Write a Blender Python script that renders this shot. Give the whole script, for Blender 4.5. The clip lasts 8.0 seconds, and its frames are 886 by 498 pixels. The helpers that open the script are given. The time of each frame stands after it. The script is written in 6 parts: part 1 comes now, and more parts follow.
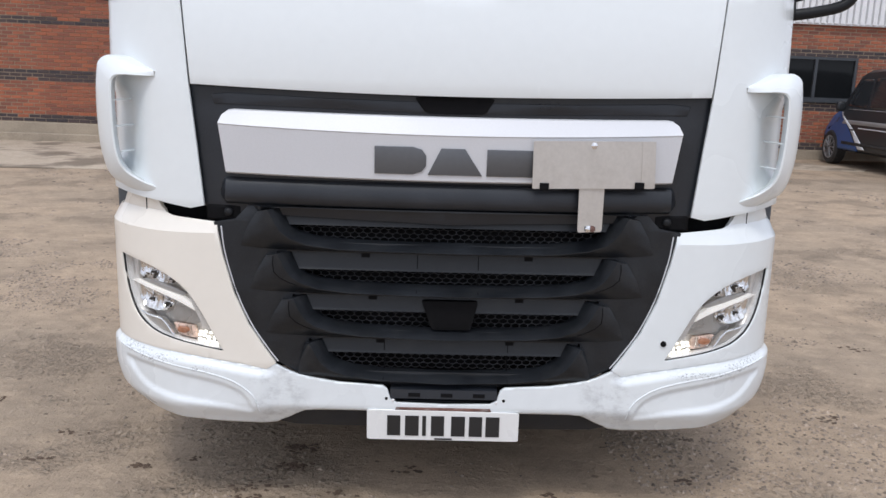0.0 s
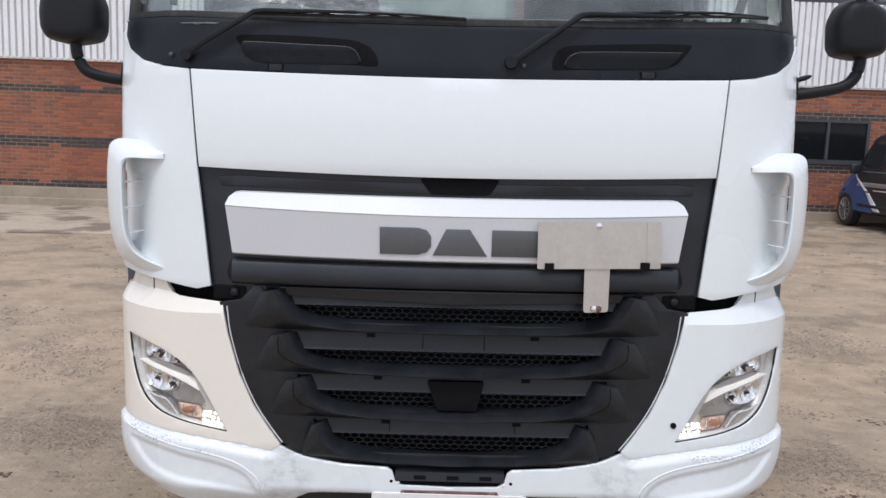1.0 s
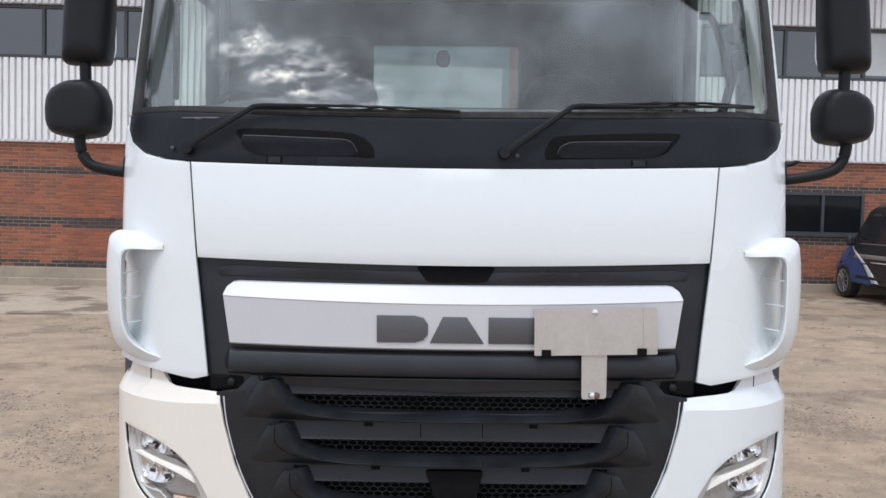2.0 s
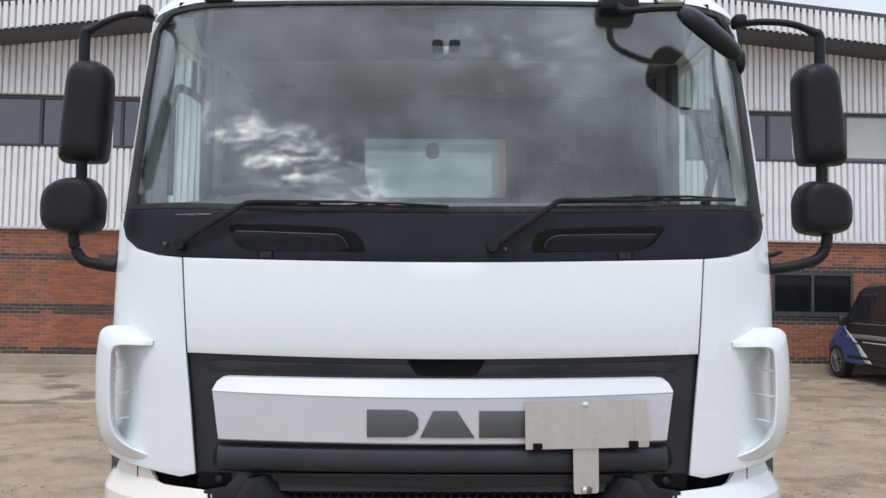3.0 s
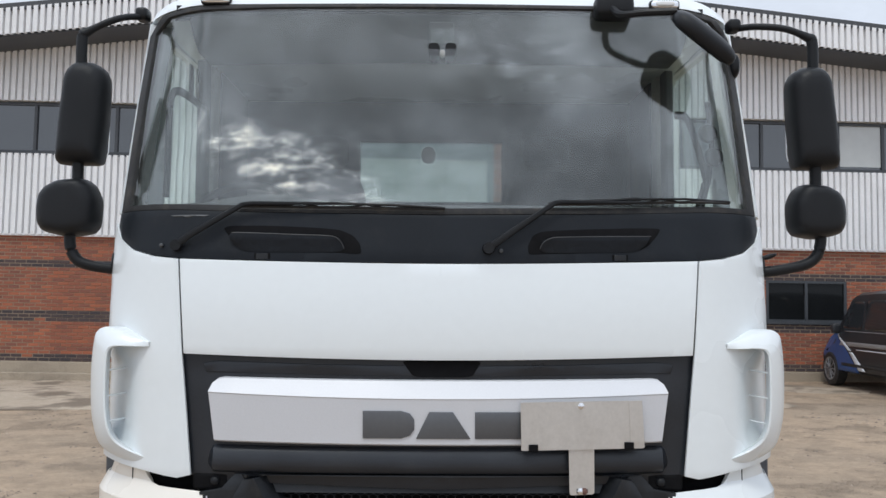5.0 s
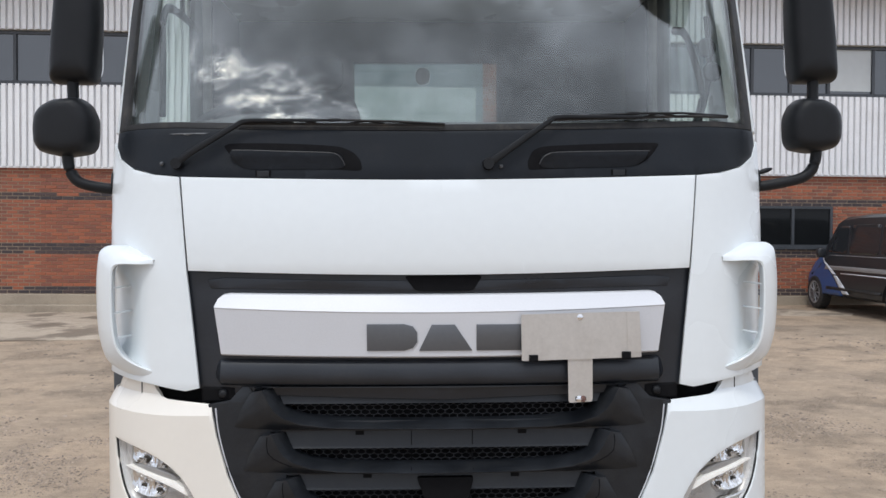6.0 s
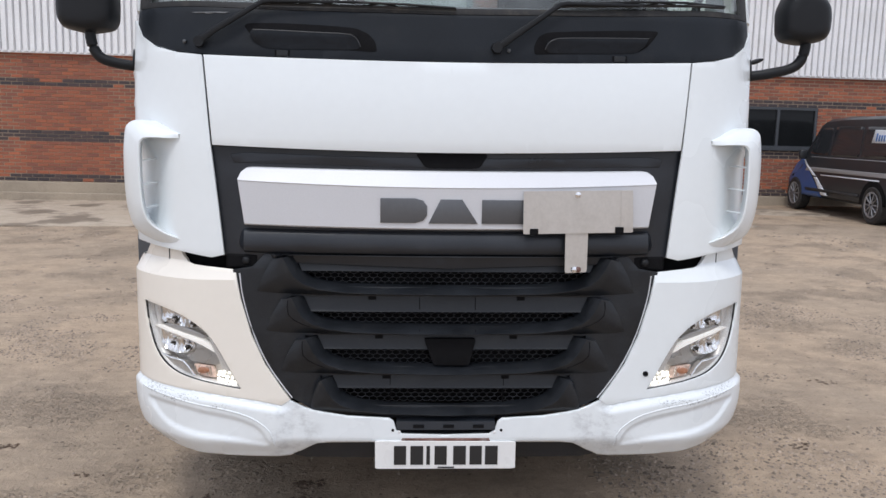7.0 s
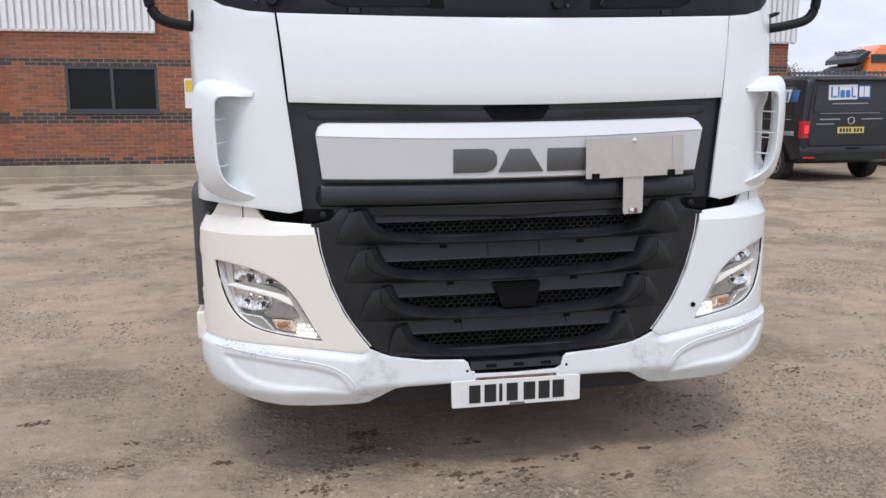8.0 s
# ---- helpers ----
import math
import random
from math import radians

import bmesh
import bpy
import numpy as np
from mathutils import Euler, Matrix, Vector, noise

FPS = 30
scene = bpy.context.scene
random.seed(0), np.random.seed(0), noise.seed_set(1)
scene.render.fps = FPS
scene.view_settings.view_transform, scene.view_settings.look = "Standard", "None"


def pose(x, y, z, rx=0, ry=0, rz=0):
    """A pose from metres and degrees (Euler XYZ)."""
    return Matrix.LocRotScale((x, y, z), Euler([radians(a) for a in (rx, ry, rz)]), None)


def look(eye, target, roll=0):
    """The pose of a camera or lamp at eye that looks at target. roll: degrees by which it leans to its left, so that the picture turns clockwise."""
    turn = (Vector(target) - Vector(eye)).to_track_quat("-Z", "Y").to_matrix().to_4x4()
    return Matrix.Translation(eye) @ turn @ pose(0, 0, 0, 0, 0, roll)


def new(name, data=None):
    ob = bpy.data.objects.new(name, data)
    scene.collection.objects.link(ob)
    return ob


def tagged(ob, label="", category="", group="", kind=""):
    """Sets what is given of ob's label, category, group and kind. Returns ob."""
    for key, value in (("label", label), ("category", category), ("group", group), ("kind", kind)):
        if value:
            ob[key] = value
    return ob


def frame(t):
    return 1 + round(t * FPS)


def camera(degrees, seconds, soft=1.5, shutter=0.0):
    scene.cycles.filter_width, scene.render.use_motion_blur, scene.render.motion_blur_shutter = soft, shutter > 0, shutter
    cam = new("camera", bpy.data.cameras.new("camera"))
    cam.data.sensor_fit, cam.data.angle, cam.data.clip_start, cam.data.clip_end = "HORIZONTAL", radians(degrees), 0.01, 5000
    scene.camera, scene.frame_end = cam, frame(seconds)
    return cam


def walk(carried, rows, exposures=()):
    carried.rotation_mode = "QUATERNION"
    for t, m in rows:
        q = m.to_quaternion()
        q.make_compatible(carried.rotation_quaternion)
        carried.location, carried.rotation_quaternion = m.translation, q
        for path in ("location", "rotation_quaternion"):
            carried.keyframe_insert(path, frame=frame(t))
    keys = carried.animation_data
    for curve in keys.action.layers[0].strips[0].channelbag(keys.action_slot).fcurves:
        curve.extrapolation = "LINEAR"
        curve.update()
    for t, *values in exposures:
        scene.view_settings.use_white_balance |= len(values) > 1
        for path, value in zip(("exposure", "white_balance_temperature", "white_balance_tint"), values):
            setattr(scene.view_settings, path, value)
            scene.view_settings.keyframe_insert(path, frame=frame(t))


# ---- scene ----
cam = camera(56.7, 8.0)
PATH = [
    (0, (-0.055, -2.662, 1.53), (-0.026, -0.705, 1.119), 1.6),
    (0.5, (-0.035, -2.642, 1.568), (-0.026, -0.675, 1.206), 1.5),
    (1, (-0.022, -2.648, 1.596), (-0.035, -0.666, 1.327), 1.3),
    (2.5, (-0.007, -2.673, 1.663), (-0.014, -0.673, 1.668), 0.4),
    (3, (-0.002, -2.69, 1.681), (-0.001, -0.693, 1.789), 0.2),
    (3.5, (-0.006, -2.71, 1.688), (0.003, -0.718, 1.865), 0.4),
    (4, (-0.004, -2.715, 1.685), (0.007, -0.725, 1.882), 0.5),
    (5.5, (-0.016, -2.691, 1.641), (0.007, -0.692, 1.694), 0.0),
    (6, (-0.051, -2.722, 1.606), (-0.007, -0.723, 1.567), -0.3),
    (6.2, (-0.063, -2.74, 1.577), (-0.008, -0.742, 1.497), -0.3),
    (6.5, (-0.064, -2.825, 1.569), (-0.002, -0.833, 1.404), 0.0),
    (6.8, (-0.092, -2.879, 1.548), (-0.023, -0.895, 1.308), 0.5),
    (7, (-0.147, -2.928, 1.547), (-0.06, -0.95, 1.261), 0.8),
    (7.2, (-0.241, -2.95, 1.521), (-0.108, -0.977, 1.217), 1.1),
    (7.5, (-0.429, -3.023, 1.513), (-0.203, -1.063, 1.188), 0.9),
    (7.8, (-0.627, -3.036, 1.498), (-0.323, -1.088, 1.162), 0.0),
    (8, (-0.807, -3.021, 1.472), (-0.469, -1.081, 1.125), -0.7),
]
walk(cam, [(t, look(eye, target, roll)) for t, eye, target, roll in PATH], exposures=[(0, 0.15, 6500, 9), (1, 0.15, 6500, 9), (2.5, 0.22, 6450, 8), (3, 0.11, 6450, 6.5), (3.5, 0.00, 6450, 6), (4, -0.05, 6450, 6), (5.5, 0.09, 6500, 5), (6, 0.13, 6500, 7), (7, 0.15, 6500, 9), (8, 0.15, 6500, 9)])

# ---------------------------------------------------------------- light
SUN_AZ, SUN_EL = radians(196.0), radians(62.0)


def sky():
    w = bpy.data.worlds.new("overcast_sky")
    scene.world = w
    w.use_nodes = True
    nt = w.node_tree
    nt.nodes.clear()
    N, L = nt.nodes.new, nt.links.new
    out = N("ShaderNodeOutputWorld")
    tex = N("ShaderNodeTexSky")
    tex.sky_type = "NISHITA"
    tex.sun_disc = False
    tex.sun_elevation, tex.sun_rotation = SUN_EL, SUN_AZ
    tex.dust_density = 2.0
    clear = N("ShaderNodeBackground")
    clear.inputs["Strength"].default_value = 0.10
    L(tex.outputs["Color"], clear.inputs["Color"])
    co = N("ShaderNodeTexCoord")
    # clouds lie on a flat layer: divide the direction by its height
    sep = N("ShaderNodeSeparateXYZ")
    L(co.outputs["Generated"], sep.inputs[0])
    h = N("ShaderNodeMath"); h.operation = "MAXIMUM"; h.inputs[1].default_value = 0.0
    L(sep.outputs["Z"], h.inputs[0])
    h2 = N("ShaderNodeMath"); h2.operation = "ADD"; h2.inputs[1].default_value = 0.22
    L(h.outputs[0], h2.inputs[0])
    dx = N("ShaderNodeMath"); dx.operation = "DIVIDE"
    dy = N("ShaderNodeMath"); dy.operation = "DIVIDE"
    L(sep.outputs["X"], dx.inputs[0]); L(h2.outputs[0], dx.inputs[1])
    L(sep.outputs["Y"], dy.inputs[0]); L(h2.outputs[0], dy.inputs[1])
    com = N("ShaderNodeCombineXYZ")
    L(dx.outputs[0], com.inputs[0]); L(dy.outputs[0], com.inputs[1])
    com.inputs[2].default_value = 3.7
    n1 = N("ShaderNodeTexNoise")
    n1.inputs["Scale"].default_value = 5.5
    n1.inputs["Detail"].default_value = 10.0
    n1.inputs["Roughness"].default_value = 0.60
    n1.inputs["Distortion"].default_value = 0.25
    L(com.outputs[0], n1.inputs["Vector"])
    tone = N("ShaderNodeMapRange")
    tone.inputs[1].default_value, tone.inputs[2].default_value = 0.34, 0.66
    tone.inputs[3].default_value, tone.inputs[4].default_value = CLOUD_DARK, CLOUD_LIGHT
    L(n1.outputs["Fac"], tone.inputs[0])
    # haze evens the clouds out towards the horizon
    haze = N("ShaderNodeMapRange"); haze.interpolation_type = "SMOOTHSTEP"
    haze.inputs[1].default_value, haze.inputs[2].default_value, haze.inputs[4].default_value = 0.62, 0.30, 0.92
    L(sep.outputs["Z"], haze.inputs[0])
    even = N("ShaderNodeMix"); even.data_type = "FLOAT"
    even.inputs[3].default_value = HAZE
    L(haze.outputs[0], even.inputs[0]); L(tone.outputs[0], even.inputs[2])
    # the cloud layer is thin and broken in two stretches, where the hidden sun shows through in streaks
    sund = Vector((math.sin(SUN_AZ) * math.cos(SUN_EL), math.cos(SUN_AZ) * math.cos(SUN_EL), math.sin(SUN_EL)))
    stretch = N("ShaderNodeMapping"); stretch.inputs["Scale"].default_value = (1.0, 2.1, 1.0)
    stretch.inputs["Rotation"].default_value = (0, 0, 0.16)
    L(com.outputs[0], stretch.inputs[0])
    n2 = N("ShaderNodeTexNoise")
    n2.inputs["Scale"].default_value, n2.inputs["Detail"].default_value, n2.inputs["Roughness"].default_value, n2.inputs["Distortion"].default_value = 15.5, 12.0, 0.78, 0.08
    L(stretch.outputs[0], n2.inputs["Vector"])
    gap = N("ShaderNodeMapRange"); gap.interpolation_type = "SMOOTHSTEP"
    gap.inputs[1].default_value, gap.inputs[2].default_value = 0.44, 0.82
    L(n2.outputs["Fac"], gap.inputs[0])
    # a heavier bank of cloud low in the south, right of the broken stretch
    bank = N("ShaderNodeMapping"); bank.vector_type = "TEXTURE"
    bank.inputs["Location"].default_value, bank.inputs["Scale"].default_value = (0.24, -0.95, 3.7), (0.42, 0.17, 1.0)
    L(com.outputs[0], bank.inputs[0])
    far = N("ShaderNodeVectorMath"); far.operation = "LENGTH"; L(bank.outputs[0], far.inputs[0])
    rag = N("ShaderNodeMath"); rag.operation = "MULTIPLY_ADD"; rag.inputs[1].default_value = 1.2
    L(n1.outputs["Fac"], rag.inputs[0]); L(far.outputs["Value"], rag.inputs[2])
    thick = N("ShaderNodeMapRange"); thick.interpolation_type = "SMOOTHSTEP"
    thick.inputs[1].default_value, thick.inputs[2].default_value, thick.inputs[3].default_value, thick.inputs[4].default_value = 1.75, 0.8, 1.0, 0.62
    L(rag.outputs[0], thick.inputs[0])
    heavy = N("ShaderNodeMath"); heavy.operation = "MULTIPLY"
    L(even.outputs[0], heavy.inputs[0]); L(thick.outputs[0], heavy.inputs[1])
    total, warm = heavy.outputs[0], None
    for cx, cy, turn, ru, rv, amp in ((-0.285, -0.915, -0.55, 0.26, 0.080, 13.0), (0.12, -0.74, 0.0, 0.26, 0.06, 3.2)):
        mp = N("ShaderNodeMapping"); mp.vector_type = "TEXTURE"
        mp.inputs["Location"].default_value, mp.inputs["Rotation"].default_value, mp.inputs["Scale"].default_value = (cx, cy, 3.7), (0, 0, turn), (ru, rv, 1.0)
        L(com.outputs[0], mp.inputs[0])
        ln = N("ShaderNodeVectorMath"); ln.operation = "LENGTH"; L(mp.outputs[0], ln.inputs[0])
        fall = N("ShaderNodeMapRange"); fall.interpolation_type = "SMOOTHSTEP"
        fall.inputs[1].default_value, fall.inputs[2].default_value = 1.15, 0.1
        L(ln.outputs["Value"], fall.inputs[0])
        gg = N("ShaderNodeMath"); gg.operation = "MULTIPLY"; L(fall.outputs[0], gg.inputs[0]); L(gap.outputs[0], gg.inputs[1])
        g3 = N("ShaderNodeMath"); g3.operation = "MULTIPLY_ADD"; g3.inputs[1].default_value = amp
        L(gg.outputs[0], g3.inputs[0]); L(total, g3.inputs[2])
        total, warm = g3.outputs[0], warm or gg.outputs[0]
    cloud = N("ShaderNodeBackground")
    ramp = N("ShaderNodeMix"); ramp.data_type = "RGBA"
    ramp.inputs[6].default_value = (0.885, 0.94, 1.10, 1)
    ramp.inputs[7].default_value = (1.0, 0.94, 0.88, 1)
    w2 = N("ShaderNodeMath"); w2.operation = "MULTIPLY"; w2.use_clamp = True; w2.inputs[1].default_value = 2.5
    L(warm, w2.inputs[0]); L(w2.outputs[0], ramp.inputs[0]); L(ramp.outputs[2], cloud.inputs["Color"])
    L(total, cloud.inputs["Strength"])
    mix = N("ShaderNodeMixShader"); mix.inputs[0].default_value = 0.94
    L(clear.outputs[0], mix.inputs[1]); L(cloud.outputs[0], mix.inputs[2])
    L(mix.outputs[0], out.inputs["Surface"])
    sun = new("sun", bpy.data.lights.new("sun", "SUN"))
    sun.data.energy, sun.data.angle, sun.data.color = SUN_POWER, radians(12), (1.0, 0.97, 0.93)
    sun.matrix_world = look(sund * 50, (0, 0, 0))


CLOUD_DARK, CLOUD_LIGHT, HAZE, SUN_POWER = 0.64, 1.75, 0.83, 1.08
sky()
scene.view_settings.exposure = 0.0


# ---------------------------------------------------------------- materials
def mat(name, col, rough=0.5, metal=0.0, var=0.12, scale=6.0, fine=60.0, bump=0.0, coat=0.0, dirt=None, dirt_amt=0.0, island=False, spec=0.5, tint=None, rvar=0.07):
    """A painted or raw surface: base colour varied at two scales, uneven gloss, optional bump and dirt."""
    m = bpy.data.materials.new(name)
    m.use_nodes = True
    nt = m.node_tree
    N, L = nt.nodes.new, nt.links.new
    b = nt.nodes["Principled BSDF"]
    co = N("ShaderNodeTexCoord")
    big, sm = N("ShaderNodeTexNoise"), N("ShaderNodeTexNoise")
    for n, s, d in ((big, scale, 4.0), (sm, fine, 3.0)):
        n.inputs["Scale"].default_value, n.inputs["Detail"].default_value = s, d
        L(co.outputs["Object"], n.inputs["Vector"])
    add = N("ShaderNodeMath"); add.operation = "ADD"
    L(big.outputs["Fac"], add.inputs[0]); L(sm.outputs["Fac"], add.inputs[1])
    mr = N("ShaderNodeMapRange")
    mr.inputs[1].default_value, mr.inputs[2].default_value = 0.7, 1.3
    mr.inputs[3].default_value, mr.inputs[4].default_value = 1.0 - var, 1.0 + var
    L(add.outputs[0], mr.inputs[0])
    cm = N("ShaderNodeVectorMath"); cm.operation = "SCALE"
    cm.inputs[0].default_value = col[:3]
    L(mr.outputs[0], cm.inputs["Scale"])
    last = cm.outputs[0]
    if tint:
        t = N("ShaderNodeMix"); t.data_type = "RGBA"
        t.inputs[7].default_value = (*tint, 1)
        if island:
            g = N("ShaderNodeNewGeometry"); L(g.outputs["Random Per Island"], t.inputs[0])
        else:
            g = N("ShaderNodeObjectInfo"); L(g.outputs["Random"], t.inputs[0])
        L(last, t.inputs[6])
        last = t.outputs[2]
    if dirt:
        dn = N("ShaderNodeTexNoise")
        dn.inputs["Scale"].default_value, dn.inputs["Detail"].default_value, dn.inputs["Roughness"].default_value = scale * 1.7, 8.0, 0.7
        L(co.outputs["Object"], dn.inputs["Vector"])
        dm = N("ShaderNodeMapRange")
        dm.inputs[1].default_value, dm.inputs[2].default_value = 0.5, 0.72
        dm.inputs[4].default_value = dirt_amt
        L(dn.outputs["Fac"], dm.inputs[0])
        dx = N("ShaderNodeMix"); dx.data_type = "RGBA"
        dx.inputs[7].default_value = (*dirt, 1)
        L(dm.outputs[0], dx.inputs[0]); L(last, dx.inputs[6])
        last = dx.outputs[2]
    L(last, b.inputs["Base Color"])
    rr = N("ShaderNodeMapRange")
    rr.inputs[1].default_value, rr.inputs[2].default_value = 0.3, 0.7
    rr.inputs[3].default_value, rr.inputs[4].default_value = max(rough - rvar, 0.02), min(rough + rvar, 1)
    L(big.outputs["Fac"], rr.inputs[0]); L(rr.outputs[0], b.inputs["Roughness"])
    b.inputs["Metallic"].default_value = metal
    b.inputs["Coat Weight"].default_value = coat
    b.inputs["Coat Roughness"].default_value = 0.08
    b.inputs["Specular IOR Level"].default_value = spec
    if bump:
        bp = N("ShaderNodeBump")
        bp.inputs["Strength"].default_value, bp.inputs["Distance"].default_value = 0.6, bump
        L(sm.outputs["Fac"], bp.inputs["Height"]); L(bp.outputs[0], b.inputs["Normal"])
    return m


def glass(name, tint, ior=1.5, dust=0.0):
    m = bpy.data.materials.new(name)
    m.use_nodes = True
    nt = m.node_tree
    nt.nodes.clear()
    N, L = nt.nodes.new, nt.links.new
    out, mx, tr, gl, lw = (N("ShaderNodeOutputMaterial"), N("ShaderNodeMixShader"), N("ShaderNodeBsdfTransparent"), N("ShaderNodeBsdfGlossy"), N("ShaderNodeLayerWeight"))
    tr.inputs["Color"].default_value = (*tint, 1)
    gl.inputs["Roughness"].default_value = 0.0
    lw.inputs["Blend"].default_value = 0.5
    f0 = ((ior - 1) / (ior + 1)) ** 2
    pw = N("ShaderNodeMath"); pw.operation = "POWER"; pw.inputs[1].default_value = 5.0
    ma = N("ShaderNodeMath"); ma.operation = "MULTIPLY_ADD"; ma.inputs[1].default_value, ma.inputs[2].default_value = 1 - f0, f0
    L(lw.outputs["Facing"], pw.inputs[0]); L(pw.outputs[0], ma.inputs[0])
    L(ma.outputs[0], mx.inputs[0]); L(tr.outputs[0], mx.inputs[1]); L(gl.outputs[0], mx.inputs[2])
    last = mx.outputs[0]
    if dust:
        df, m2, nz, co, mr = N("ShaderNodeBsdfDiffuse"), N("ShaderNodeMixShader"), N("ShaderNodeTexNoise"), N("ShaderNodeTexCoord"), N("ShaderNodeMapRange")
        df.inputs["Color"].default_value = (0.62, 0.63, 0.62, 1)
        nz.inputs["Scale"].default_value, nz.inputs["Detail"].default_value = 5.0, 6.0
        L(co.outputs["Object"], nz.inputs["Vector"]); L(nz.outputs["Fac"], mr.inputs[0])
        mr.inputs[1].default_value, mr.inputs[2].default_value, mr.inputs[3].default_value, mr.inputs[4].default_value = 0.3, 0.7, dust * 0.7, dust * 1.3
        L(mr.outputs[0], m2.inputs[0]); L(last, m2.inputs[1]); L(df.outputs[0], m2.inputs[2])
        last = m2.outputs[0]
    L(last, out.inputs["Surface"])
    return m


def lit(name, col, strength):
    m = bpy.data.materials.new(name)
    m.use_nodes = True
    b = m.node_tree.nodes["Principled BSDF"]
    b.inputs["Base Color"].default_value = (*col, 1)
    b.inputs["Emission Color"].default_value = (*col, 1)
    b.inputs["Emission Strength"].default_value = strength
    return m


def scuffed(name, col, scuff, amt):
    """Gloss paint, its upper ridge flecked with grey scrapes and smeared towards the notch."""
    m = mat(name, col, 0.28, var=0.025, scale=2.0, fine=25.0, coat=0.4)
    nt = m.node_tree
    N, L = nt.nodes.new, nt.links.new
    b = nt.nodes["Principled BSDF"]
    src = b.inputs["Base Color"].links[0].from_socket
    co = N("ShaderNodeTexCoord")
    sep = N("ShaderNodeSeparateXYZ"); L(co.outputs["Object"], sep.inputs[0])

    def op(kind, a, c=None, d=None):
        n = N("ShaderNodeMath"); n.operation = kind
        for k, v in enumerate((a, c, d)):
            if v is None:
                continue
            if isinstance(v, (int, float)):
                n.inputs[k].default_value = v
            else:
                L(v, n.inputs[k])
        return n.outputs[0]

    def band(v, a, z):
        r = N("ShaderNodeMapRange"); r.interpolation_type = "SMOOTHSTEP"
        r.inputs[1].default_value, r.inputs[2].default_value = a, z
        L(v, r.inputs[0])
        return r.outputs[0]

    def flecks(sx, sz, lo, hi, rough):
        mp = N("ShaderNodeMapping"); mp.inputs["Scale"].default_value = (sx, sx, sz)
        L(co.outputs["Object"], mp.inputs[0])
        n = N("ShaderNodeTexNoise"); n.inputs["Scale"].default_value = 1.0; n.inputs["Detail"].default_value = 8.0; n.inputs["Roughness"].default_value = rough
        L(mp.outputs[0], n.inputs["Vector"])
        return band(n.outputs["Fac"], lo, hi)

    ax = op("ABSOLUTE", sep.outputs["X"])
    ridge = op("MULTIPLY_ADD", ax, -0.10, sep.outputs["Z"])      # height above the sloping ridge line
    on_ridge = op("MULTIPLY", band(ridge, 0.444, 0.456), band(ridge, 0.492, 0.480))
    on_ridge = op("MULTIPLY", on_ridge, op("MULTIPLY", band(ax, 0.74, 0.84), band(ax, 1.16, 1.10)))
    fl = op("MULTIPLY", flecks(95.0, 230.0, 0.53, 0.57, 0.78), flecks(7.0, 24.0, 0.42, 0.54, 0.5))
    smear = op("MULTIPLY", op("MULTIPLY", band(ax, 0.42, 0.52), band(ax, 0.70, 0.60)), flecks(14.0, 22.0, 0.44, 0.66, 0.72))
    low = op("MULTIPLY", flecks(38.0, 60.0, 0.60, 0.68, 0.75), flecks(4.0, 9.0, 0.5, 0.6, 0.5))
    s = op("ADD", op("MULTIPLY", op("MULTIPLY", fl, on_ridge), amt), op("MULTIPLY", smear, 0.34))
    s = op("MINIMUM", op("MULTIPLY_ADD", low, 0.30, s), 1.0)
    mx = N("ShaderNodeMix"); mx.data_type = "RGBA"; mx.inputs[7].default_value = (*scuff, 1)
    L(s, mx.inputs[0]); L(src, mx.inputs[6]); L(mx.outputs[2], b.inputs["Base Color"])
    return m


